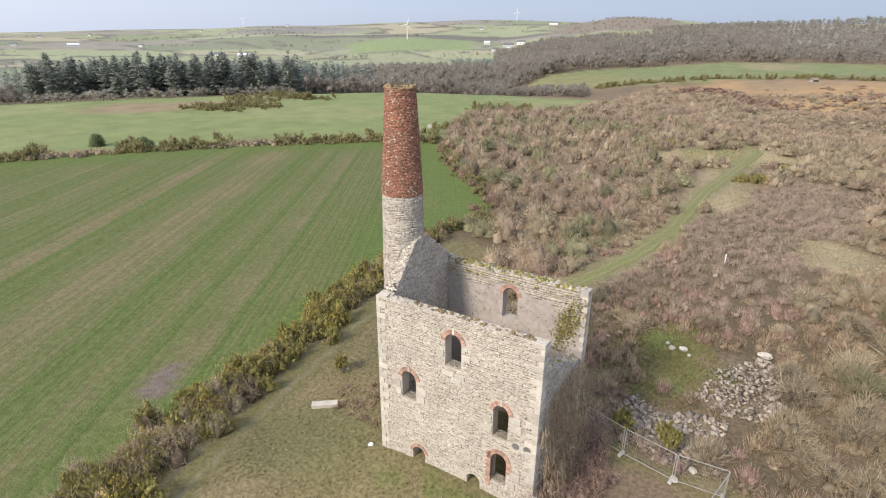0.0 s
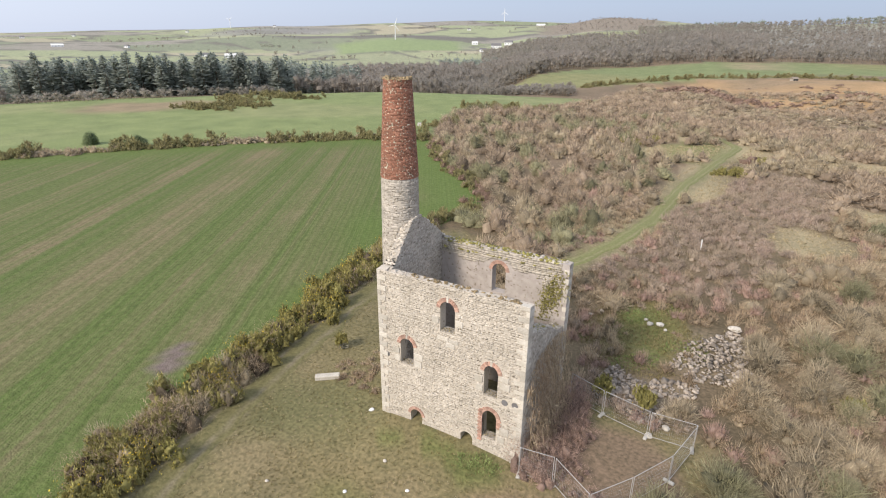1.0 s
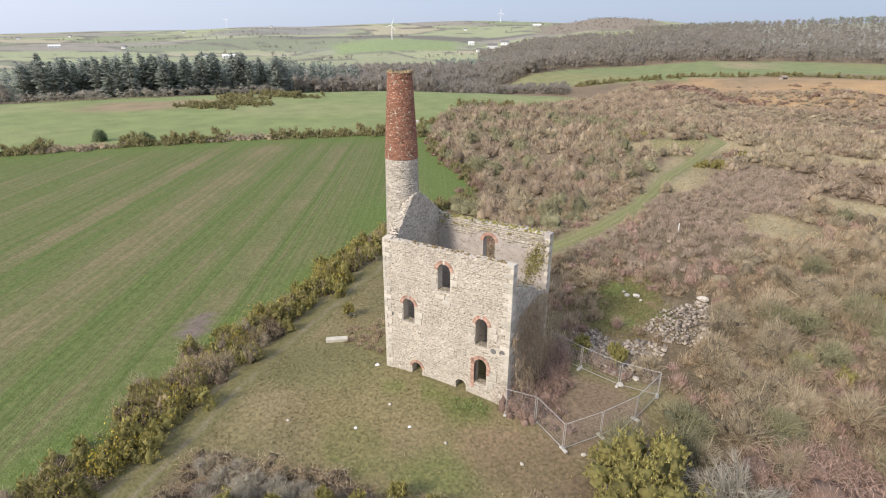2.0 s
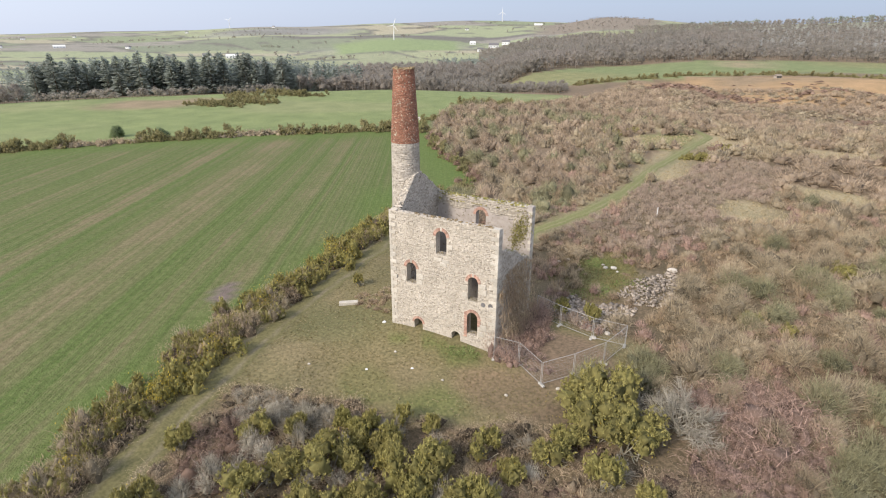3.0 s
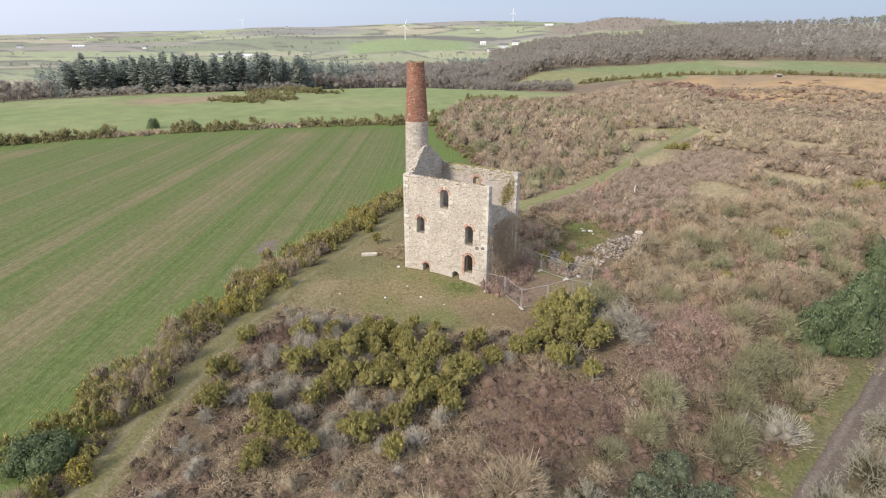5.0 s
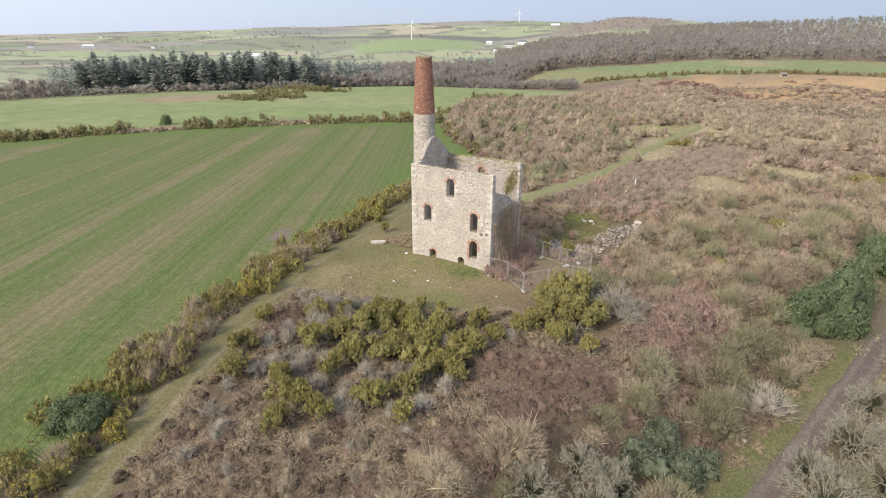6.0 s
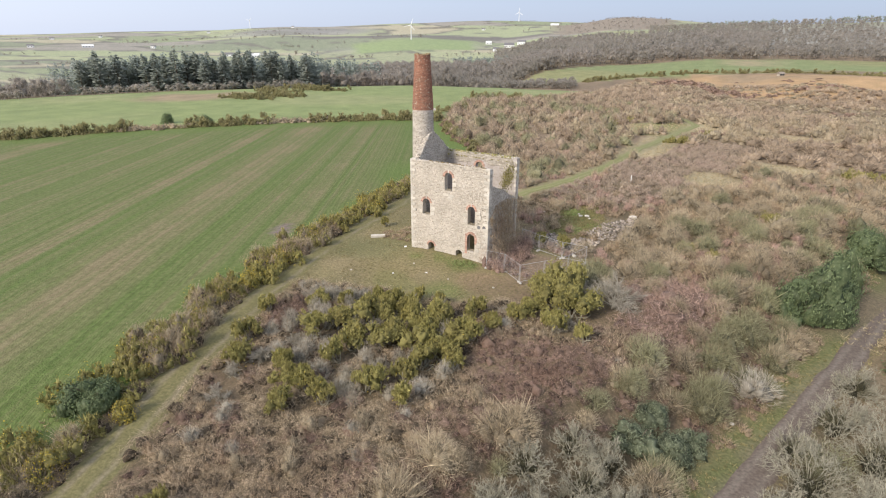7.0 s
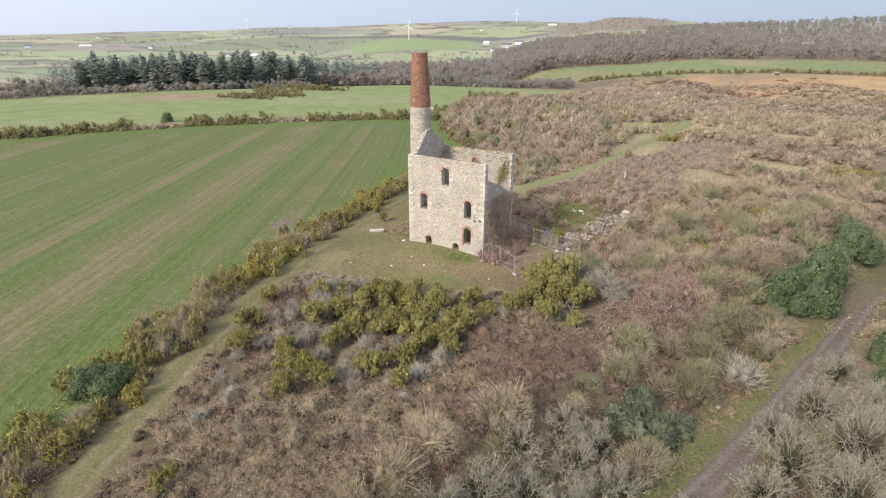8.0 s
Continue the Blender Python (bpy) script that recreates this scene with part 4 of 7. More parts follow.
quoin_stack(front_wall, LEN + 0.012, -1, -0.012, 1, -0.9, TOP + 0.04, 31)
quoin_stack(front_wall, -0.012, 1, -0.012, 1, -0.9, TOP + 0.04, 32)
quoin_stack(back_wall, LEN + 0.012, -1, DEEP + 0.012, -1, 4.6, TOP + 0.02, 33, reach=0.71)
quoin_stack(back_wall, LEN + 0.012, -1, DEEP + 0.012, -1, -1.0, 4.6, 34)


def brick_arch(parent, o, y, ring=0.25, count=13, key=True, thick=0.30, material=None):
    x0, x1, z0, sp, ri = o
    cx, hw = (x0 + x1) / 2, (x1 - x0) / 2
    mould = None
    for i in range(count):
        a = math.pi * (0.02 + 0.96 * (i + 0.5) / count)
        middle = i == count // 2
        rx, rz = hw + ring / 2, ri + ring / 2
        px, pz = cx + rx * math.cos(a), sp + rz * math.sin(a)
        tilt = math.degrees(math.atan2(math.sin(a) / rz, math.cos(a) / rx)) - 90
        span = math.pi * (rx + rz) / 2 / count
        if middle and key:
            block((span * 1.0, thick, ring + 0.10), 0.012, M_QUOIN, "keystone", parent, pose(px, y, pz + 0.02, 0, -tilt, 0), "pale granite keystone")
            continue
        place = pose(px, y, pz, 0, -tilt, 0)
        if mould is None:
            mould = block((span * 0.92, thick, ring), 0.008, material or M_BRICK, "brick", parent, place)
        else:
            shared_block(mould, place, parent)


for o in (WIN_UP, WIN_LEFT, WIN_RIGHT):
    brick_arch(front_wall, o, 0.12)
brick_arch(front_wall, DOORWAY, 0.12, key=False)
brick_arch(front_wall, LOW_A, 0.12, ring=0.2, count=11, key=False, material=M_BRICK)
brick_arch(front_wall, LOW_B, 0.12, ring=0.2, count=11, key=False, material=M_STONE)
brick_arch(back_wall, BACK_WIN, DEEP - THICK + 0.12, key=False)
for side, xs in ((-1, DOORWAY[0] - 0.115), (1, DOORWAY[1] + 0.115)):
    for i in range(18 if side < 0 else 5):
        z = DOORWAY[2] - 0.2 + i * 0.125 if side < 0 else DOORWAY[3] - i * 0.125
        block((0.23 if i % 2 else 0.29, 0.34, 0.108), 0.008, M_BRICK, "brick", front_wall, pose(xs + side * (0 if i % 2 else 0.03), 0.14, z))
for x, z, w, h in ((8.55, 1.45, 0.55, 0.5), (8.40, 0.85, 0.42, 0.42), (8.45, 4.5, 0.6, 0.42), (8.42, 4.95, 0.5, 0.36), (6.85, 4.55, 0.5, 0.4), (6.9, 3.95, 0.44, 0.4),
                   (2.85, 4.55, 0.6, 0.45), (2.8, 4.05, 0.5, 0.4), (1.25, 4.6, 0.45, 0.4), (1.3, 4.1, 0.4, 0.4), (5.55, 7.6, 0.45, 0.4), (4.02, 7.5, 0.44, 0.42), (4.5, 6.4, 0.7, 0.26), (5.2, 6.35, 0.6, 0.26), (5.0, 6.05, 0.6, 0.3)):
    block((w, 0.2, h), 0.014, M_QUOIN, "dressed_block", front_wall, pose(x, 0.066, z))
for o in (WIN_UP, WIN_LEFT, WIN_RIGHT, DOORWAY):
    block((o[1] - o[0] + 0.06, THICK - 0.08, 0.12), 0.02, M_MORTAR_IN, "sill", front_wall, pose((o[0] + o[1]) / 2, THICK / 2 + 0.02, o[2] + 0.03))
for hx, hz, hr in HOLES:
    bm = bmesh.new()
    bmesh.ops.create_cone(bm, cap_ends=True, segments=16, radius1=hr * 0.98, radius2=hr * 0.9, depth=0.05)
    part("iron_plate", bm, M_SLATE, front_wall, "rusty dark tie plate").matrix_local = pose(hx, 0.05, hz, 90, 0, 0)

# ---- chimney ----
CX, CY, BAND, STACK_TOP = -0.56, 3.4, 14.5, 20.15


def stack_r(z):
    return float(np.interp(z, [-1.2, 9.0, BAND, STACK_TOP], [1.45, 1.24, 1.16, 0.82]))


def tube(name, z0, z1, off, material, parent, k=40, rows=14, cap=0.0):
    bm = bmesh.new()
    rings = []
    for i in range(rows + 1):
        z = z0 + (z1 - z0) * i / rows
        rings.append([bm.verts.new((CX + (stack_r(z) + off) * math.cos(2 * math.pi * j / k), CY + (stack_r(z) + off) * math.sin(2 * math.pi * j / k), z)) for j in range(k)])
    if cap:
        for depth in (0.0, 5.0):
            rings.append([bm.verts.new((CX + (stack_r(z1) + off - cap) * math.cos(2 * math.pi * j / k), CY + (stack_r(z1) + off - cap) * math.sin(2 * math.pi * j / k), z1 - depth)) for j in range(k)])
    for a, b in zip(rings[:-1], rings[1:]):
        for j in range(k):
            bm.faces.new((a[j], a[(j + 1) % k], b[(j + 1) % k], b[j]))
    return part(name, bm, material, parent)


chimney = tube("chimney", -1.2, BAND, -0.03, M_MORTAR, house)
tagged(chimney, "tall tapering round chimney, stone below and red brick above")
stack = tube("brick_shaft", BAND, STACK_TOP, 0.0, M_JOINT, chimney, cap=0.28)
tagged(stack, "weathered red brick upper shaft")


def round_courses(name, z0, z1, row, length, off, proud, material, parent, seed, keep=lambda a, z: True):
    rng = np.random.default_rng(seed)
    c, us, ns, w, h, d = [], [], [], [], [], []
    z = z0
    while z < z1 - 0.03:
        rh = min(rng.uniform(*row), z1 - z)
        r = stack_r(z + rh / 2) + off
        a = rng.uniform(0, 1)
        end = a + 2 * math.pi
        while a < end - 0.03:
            ll = min(rng.uniform(*length) / r, end - a)
            m = a + ll / 2
            if keep(m, z):
                c.append((CX + r * math.cos(m), CY + r * math.sin(m), z + rh / 2 + 0.3 * (row[1] - row[0]) * math.sin(5 * m + 2.3 * z)))
                us.append((-math.sin(m), math.cos(m), 0))
                ns.append((math.cos(m), math.sin(m), 0))
                w.append(ll * r - 0.012)
                h.append(rh - 0.012)
                d.append(rng.uniform(0.3, 1.2) * proud)
            a += ll
        z += rh
    k = len(c)
    verts, tris = slabs(c, us, np.tile((0, 0, 1.0), (k, 1)), ns, w, h, d, rng, 0.006)
    return tagged(mesh_object(name, verts, tris, material, parent), kind="stuff")


round_courses("stonework", -1.0, BAND, (0.07, 0.2), (0.12, 0.42), -0.03, 0.005, M_INNER, chimney, 41, keep=lambda a, z: math.hypot((a - 5.2), (z - 13.0)) > 0.2)
round_courses("brickwork", BAND, STACK_TOP, (0.078, 0.082), (0.21, 0.24), 0.0, 0.007, M_STACK, stack, 42)


def stack_crown():
    rng = np.random.default_rng(43)
    c, us, vs, ns, w, h, d = [], [], [], [], [], [], []
    for _ in range(150):
        a = rng.uniform(0, 2 * math.pi)
        r = rng.uniform(0.56, 0.82)
        e = Euler((rng.normal(0, 0.2), rng.normal(0, 0.2), a)).to_matrix()
        c.append((CX + r * math.cos(a), CY + r * math.sin(a), STACK_TOP - 0.03))
        us.append(e.col[0]); vs.append(e.col[1]); ns.append(e.col[2])
        w.append(rng.uniform(0.08, 0.16)); h.append(rng.uniform(0.12, 0.24)); d.append(rng.uniform(0.03, 0.10) * (1.6 if math.sin(a * 2 + 1) > 0.3 else 0.7))
    verts, tris = slabs(c, us, vs, ns, w, h, d, rng, 0.012)
    tagged(mesh_object("broken_crown", verts, tris, M_LICHEN, stack, "lichen-covered broken brick rim"), kind="stuff")


stack_crown()


# ---- plants ----
def unit(v):
    return v / (np.linalg.norm(v, axis=-1, keepdims=True) + 1e-9)


def sprays(starts, ends, width, rng):
    """Thin tapering twigs, one long triangle each."""
    way = unit(ends - starts)
    side = unit(np.cross(way, unit(rng.normal(0, 1, way.shape)))) * (np.asarray(width)[:, None] / 2)
    k = len(starts)
    verts = np.stack([starts - side, starts + side, ends], 1).reshape(-1, 3)
    return verts, np.arange(3 * k).reshape(-1, 3)


def limbs(points, radii, rng, sides=3):
    """Branches as tapering three-sided rods through rows of points (k, n, 3)."""
    k, n, _ = points.shape
    way = unit(np.gradient(points, axis=1))
    a = unit(np.cross(way, unit(rng.normal(0, 1, (k, 1, 3)) + 0 * way)))
    b = np.cross(way, a)
    rings = []
    for s in range(sides):
        t = 2 * math.pi * s / sides
        rings.append(points + (a * math.cos(t) + b * math.sin(t)) * radii[..., None])
    v = np.stack(rings, 2).reshape(-1, 3)
    tris = []
    base = (np.arange(k) * n * sides)[:, None]
    for i in range(n - 1):
        for s in range(sides):
            p, q = i * sides + s, i * sides + (s + 1) % sides
            tris.append(np.concatenate([base + p, base + q, base + q + sides], 1))
            tris.append(np.concatenate([base + p, base + q + sides, base + p + sides], 1))
    return v, np.concatenate(tris)


def dome_dirs(k, rng, low=0.0):
    z = rng.uniform(low, 1, k)
    a = rng.uniform(0, 2 * math.pi, k)
    s = np.sqrt(np.clip(1 - z * z, 0, 1))
    return np.stack([s * np.cos(a), s * np.sin(a), z], 1)


def ball(level):
    bm = bmesh.new()
    bmesh.ops.create_icosphere(bm, subdivisions=level, radius=1.0)
    v, f = np.array([q.co[:] for q in bm.verts]), np.array([[w.index for w in g.verts] for g in bm.faces])
    bm.free()
    return v, f


BALLS = {1: ball(1), 2: ball(2)}


def clump_core(centres, radii, rng, level=2, rough=(0.3, 1.0)):
    """The packed brushwood inside a bush: one jagged mass for each clump, open below. Low tones paint it as inner
    shade.
    """
    bv, bf = BALLS[level]
    bf = bf[bv[bf][:, :, 2].max(1) > -0.25]
    V, Fc = [], []
    for i, (c, r) in enumerate(zip(centres, radii)):
        v = c + bv * (r * rng.uniform(*rough, (len(bv), 1))) + rng.normal(0, 0.08 * r, bv.shape)
        v[:, 2] = np.clip(v[:, 2], -0.05, None)
        V.append(v)
        Fc.append(bf + i * len(bv))
    return np.concatenate(V), np.concatenate(Fc)


def joined(*meshes):
    """Several (corners, faces, tone) sets as one."""
    V, Fc, T, base = [], [], [], 0
    for v, f, t in meshes:
        V.append(v)
        Fc.append(f + base)
        T.append(np.broadcast_to(t, len(v)))
        base += len(v)
    return np.concatenate(V), np.concatenate(Fc), np.concatenate(T)


def twig_dome(rng, twigs=560, width=0.02, length=0.26, lumps=9, rise=0.5, wild=0.3, stems=6, heart=0.8, spread=0.44, level=2, inner=-0.8, rough=(0.3, 1.0)):
    """A leafless bush about 1 m in radius and height: fine twigs in rounded, overlapping sprays on a few stems."""
    c = dome_dirs(lumps, rng, 0.05) * rng.uniform(0.2, spread, lumps)[:, None]
    r = rng.uniform(0.4, 0.62, lumps)
    which = rng.integers(0, lumps, twigs)
    d = dome_dirs(twigs, rng, -0.25)
    p = c[which] + d * (r[which] * rng.uniform(0.7, 1.02, twigs))[:, None]
    p[:, 2] = np.clip(p[:, 2], 0.04, None)
    way = unit(0.3 * d + unit(p) + (0, 0, rise) + rng.normal(0, wild, p.shape))
    ll = (length * rng.uniform(0.5, 1.3, twigs))[:, None]
    v, f = sprays(p - way * ll * 0.6, p + way * ll * 0.5, width * rng.uniform(0.6, 1.4, twigs), rng)
    sets = [(v, f, np.repeat(rng.uniform(0.25, 1.0, twigs), 3))]
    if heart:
        hv, hf = clump_core(c, r * heart, rng, level, rough)
        # tone below zero: shade deep inside the bush put into the colour
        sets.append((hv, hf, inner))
    if stems:
        tips = dome_dirs(stems, rng, 0.35) * rng.uniform(0.75, 1.0, stems)[:, None]
        foot = rng.normal(0, 0.10, (stems, 3)) * (1, 1, 0)
        pts = np.stack([foot, (foot + tips) / 2 + (0, 0, 0.08) + rng.normal(0, 0.05, (stems, 3)), tips], 1)
        sv, sf = limbs(pts, np.tile([0.016, 0.012, 0.004], (stems, 1)), rng)
        sets.append((sv, sf, 0.9))
    return joined(*sets)


def cane_tangle(rng, canes=230, width=0.02, length=0.5, lumps=4):
    """A low bramble mound about 1 m in radius: long bent canes arching over one another."""
    c = dome_dirs(lumps, rng, 0.0) * (0.5, 0.5, 0.22)
    r = rng.uniform(0.3, 0.5, lumps)
    d = dome_dirs(canes, rng, 0.1)
    s0 = d * (1, 1, 0.75) * rng.uniform(0.55, 1.0, canes)[:, None]
    flat = rng.normal(0, 1, (canes, 3)) * (1, 1, 0.35)
    way = unit(unit(flat) + 0.35 * d)
    ll = (length * rng.uniform(0.4, 1.2, canes))[:, None]
    mid = s0 + way * ll * 0.5 + (0, 0, 0.09)
    end = s0 + way * ll + np.stack([np.zeros(canes), np.zeros(canes), rng.normal(-0.03, 0.09, canes)], 1)
    side = unit(np.cross(way, unit(rng.normal(0, 1, way.shape) + (0, 0, 1.2)))) * (width * rng.uniform(0.5, 1.3, canes) / 2)[:, None]
    v = np.stack([s0 - side, s0 + side, mid - side * 0.6, mid + side * 0.6, end], 1).reshape(-1, 3)
    v[:, 2] = np.clip(v[:, 2], 0.02, None)
    f = np.concatenate([np.arange(canes)[:, None] * 5 + k for k in ([[0, 1, 3]], [[2, 3, 4]])])
    # core toned far down: painted shade under the canes
    hv, hf = clump_core(c, r, rng, 1)
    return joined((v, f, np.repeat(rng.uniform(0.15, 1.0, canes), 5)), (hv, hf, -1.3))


def leaf_dome(rng, leaves=500, size=0.1, lumps=9):
    """A leafy bush about 1 m in radius: small leaves over several rounded clumps."""
    centres = dome_dirs(lumps, rng, 0.0) * rng.uniform(0.35, 0.66, lumps)[:, None]
    radii = rng.uniform(0.28, 0.48, lumps)
    which = rng.integers(0, lumps, leaves)
    d = dome_dirs(leaves, rng, -0.5)
    p = centres[which] + d * (radii[which] * rng.uniform(0.75, 1.08, leaves))[:, None]
    p[:, 2] = np.clip(p[:, 2], 0.02, None)
    n = unit(d + rng.normal(0, 0.5, d.shape))
    u = unit(np.cross(n, rng.normal(0, 1, n.shape)))
    w = np.cross(n, u)
    s = size * rng.uniform(0.5, 1.3, leaves)[:, None]
    v = np.stack([p - u * s * 0.5 - w * s * 0.42, p - u * s * 0.5 + w * s * 0.42, p + u * s * 0.7], 1).reshape(-1, 3)
    # clump cores darkened: shade behind the leaves put into their colour
    hv, hf = clump_core(centres, radii * 0.9, rng)
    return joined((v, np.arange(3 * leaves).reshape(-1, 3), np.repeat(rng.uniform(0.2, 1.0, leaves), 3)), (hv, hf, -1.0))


def gorse_dome(rng, tufts=90, spikes=9, size=0.16, lumps=9, leggy=0.0, heart=0.9, level=2):
    """A gorse bush about 1 m in radius: upright tufts of short green spikes crowded over rounded clumps."""
    centres = dome_dirs(lumps, rng, 0.0) * rng.uniform(0.35, 0.7, lumps)[:, None]
    centres[:, 2] = leggy + centres[:, 2] * (1 - leggy)
    radii = rng.uniform(0.22, 0.42, lumps)
    which = rng.integers(0, lumps, tufts)
    d = dome_dirs(tufts, rng, -0.35)
    p = centres[which] + d * (radii[which] * rng.uniform(0.8, 1.05, tufts))[:, None]
    p[:, 2] = np.clip(p[:, 2], 0.03, None)
    k = tufts * spikes
    tp, td = np.repeat(p, spikes, 0), np.repeat(d, spikes, 0)
    way = unit(0.5 * td + (0, 0, 0.45) + rng.normal(0, 0.5, (k, 3)))
    ll = (size * rng.uniform(0.6, 1.3, k))[:, None]
    s0 = tp + rng.normal(0, size * 0.25, (k, 3))
    v, f = sprays(s0 - way * ll * 0.3, s0 + way * ll * 0.8, size * 0.42 * rng.uniform(0.6, 1.3, k), rng)
    tone = np.repeat(np.clip(np.repeat(rng.uniform(0.2, 0.9, tufts), spikes) + rng.normal(0, 0.12, k), 0, 1), 3)
    sets = [(v, f, tone)]
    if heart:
        hv, hf = clump_core(centres, radii * heart, rng, level)
        # core darkened to paint the shade between the spikes
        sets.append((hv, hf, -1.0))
    return joined(*sets)


def strew(name, templates, xs, ys, radius, height, material, label, category, seed, sink=0.05, parent=None, kind="stuff"):
    """Many plants of one kind as one mass of stuff."""
    rng = np.random.default_rng(seed)
    xs, ys = np.asarray(xs, dtype=float), np.asarray(ys, dtype=float)
    radius, height = np.broadcast_to(radius, xs.shape), np.broadcast_to(height, xs.shape)
    zs = ground_z(xs, ys) - sink
    V, F, T, base = [], [], [], 0
    pick = rng.integers(0, len(templates), len(xs))
    turn = rng.uniform(0, 2 * math.pi, len(xs))
    tone = rng.random(len(xs))
    for k, (tv, tf, *tt) in enumerate(templates):
        tt = tt[0] if tt else np.full(len(tv), 0.5)
        sel = np.nonzero(pick == k)[0]
        if not len(sel):
            continue
        c, s = np.cos(turn[sel])[:, None], np.sin(turn[sel])[:, None]
        x = (tv[:, 0] * c - tv[:, 1] * s) * radius[sel, None] + xs[sel, None]
        y = (tv[:, 0] * s + tv[:, 1] * c) * radius[sel, None] + ys[sel, None]
        z = tv[:, 2][None] * height[sel, None] + zs[sel, None]
        V.append(np.stack([x, y, z], -1).reshape(-1, 3))
        F.append((tf[None] + (base + len(tv) * np.arange(len(sel)))[:, None, None]).reshape(-1, 3))
        # tones below zero carry the painted shade of the bush cores
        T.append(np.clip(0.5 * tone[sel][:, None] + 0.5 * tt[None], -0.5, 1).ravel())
        base += len(tv) * len(sel)
    ob = mesh_object(name, np.concatenate(V), np.concatenate(F), material, parent, tone=np.concatenate(T))
    return tagged(ob, label, category, kind=kind)


prng = np.random.default_rng(77)
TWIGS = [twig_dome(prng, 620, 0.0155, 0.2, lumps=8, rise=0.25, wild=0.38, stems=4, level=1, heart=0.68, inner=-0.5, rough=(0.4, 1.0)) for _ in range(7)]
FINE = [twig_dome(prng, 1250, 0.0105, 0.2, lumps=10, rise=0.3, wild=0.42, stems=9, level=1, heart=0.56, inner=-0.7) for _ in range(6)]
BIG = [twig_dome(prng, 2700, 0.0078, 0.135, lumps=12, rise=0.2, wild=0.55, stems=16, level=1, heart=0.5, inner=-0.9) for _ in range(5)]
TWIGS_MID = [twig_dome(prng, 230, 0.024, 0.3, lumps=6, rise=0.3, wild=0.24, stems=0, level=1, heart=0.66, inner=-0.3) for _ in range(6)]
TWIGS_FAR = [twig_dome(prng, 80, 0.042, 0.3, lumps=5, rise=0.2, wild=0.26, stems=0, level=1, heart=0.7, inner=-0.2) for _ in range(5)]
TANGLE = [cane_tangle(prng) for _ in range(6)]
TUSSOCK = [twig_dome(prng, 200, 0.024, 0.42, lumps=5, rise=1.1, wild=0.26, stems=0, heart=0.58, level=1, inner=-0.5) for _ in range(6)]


# single bushes: x, y, radius, height
GORSE = [(4.3, -16.8, 1.4), (6.2, -15.4, 1.6), (3.4, -19.1, 1.3), (9.3, -17.5, 1.5), (7.3, -18.6, 1.1), (11.5, -13.0, 1.4), (14.2, -14.2, 1.3), (14.9, -13.4, 0.9), (12.2, -16.7, 1.2), (14.2, -16.7, 1.2), (15.8, -17.4, 0.9),
         (13.4, -20.4, 0.9), (11.9, -22.3, 1.1), (6.4, -24.8, 1.1), (7.8, -24.5, 0.8), (7.3, -21.1, 1.0), (0.1, -15.2, 0.9), (6.4, -12.2, 0.9), (17.3, -8.4, 1.0), (13.5, -9.9, 1.0), (15.5, -10.8, 0.8), (14.9, -22.5, 0.7), (9.9, -25.1, 0.9), (7.7, -27.0, 1.0)]
mrng = np.random.default_rng(78)
while len(GORSE) < 36:
    px, py = mrng.uniform(2.5, 16), mrng.uniform(-22.5, -11.5)
    if ((px - 10) / 5.5) ** 2 + ((py + 16.2) / 4.6) ** 2 < 1:
        GORSE.append((px, py, mrng.uniform(0.7, 1.2)))
# the large gorse by the fence, the slope beside the lane, single clumps further off
GORSE += [(17.3, -3.2, 1.8), (19.0, -2.4, 1.9), (19.2, -4.8, 1.8), (21.0, -5.6, 1.6), (21.2, -3.6, 1.6), (20.4, -8.6, 1.0), (23.0, -9.0, 0.8), (17.6, -6.0, 1.4),
          (-1.0, -22.6, 1.0), (1.0, -25.0, 1.0), (-3.2, -18.3, 0.8), (4.7, -23.8, 0.8), (2.3, -14.0, 0.7), (7.6, -9.8, 0.6), (9.7, -9.6, 0.6), (4.6, -12.2, 0.7), (8.4, -36.4, 0.7), (-7.7, 5.2, 0.5), (14.6, 9.0, 0.8), (12.0, 9.3, 0.7)]
LICHEN_SHRUBS = [(23.9, -22.3, 1.9, 2.4), (23.3, -25.9, 1.9, 2.6), (25.6, -24.5, 2.0, 2.7), (27.2, -20.9, 2.1, 2.7), (27.9, -18.3, 1.7, 2.3), (30.0, -20.6, 1.8, 2.5), (25.7, -19.0, 1.6, 2.2), (28.4, -23.8, 2.2, 3.0), (26.4, -27.6, 2.2, 2.8), (22.0, -28.6, 1.8, 2.4),
                 (39.0, -13.0, 2.6, 3.4), (38.3, -9.8, 1.8, 2.4), (40.9, -5.7, 2.5, 3.2), (43.2, -8.7, 3.0, 3.8), (42.2, -14.3, 2.7, 3.6), (42.3, 0.2, 2.0, 2.6), (45.0, -3.6, 2.2, 3.0), (37.9, -16.4, 1.8, 2.4), (45.6, -12.4, 2.6, 3.4)]
SHRUBS = [(23.4, -1.6, 3.2, 3.1), (7.3, -11.4, 1.6, 1.3), (-0.3, -12.8, 1.2, 0.9), (1.2, -12.2, 1.0, 0.9), (2.4, -23.8, 1.3, 1.3), (2.0, -26.2, 1.1, 1.2), (2.9, -20.8, 1.1, 1.2), (20.6, -7.6, 1.4, 1.5), (15.3, -7.8, 0.8, 0.8), (11.0, -20.2, 0.9, 1.3),
          (0.9, -17.3, 0.8, 1.0), (3.2, -28.5, 1.0, 1.1), (36.0, -22.6, 1.6, 2.0), (34.2, -20.4, 1.4, 1.7), (31.5, -27.5, 2.0, 2.2), (47, -18, 3.2, 3.2), (45.5, -24, 3.2, 3.0)]
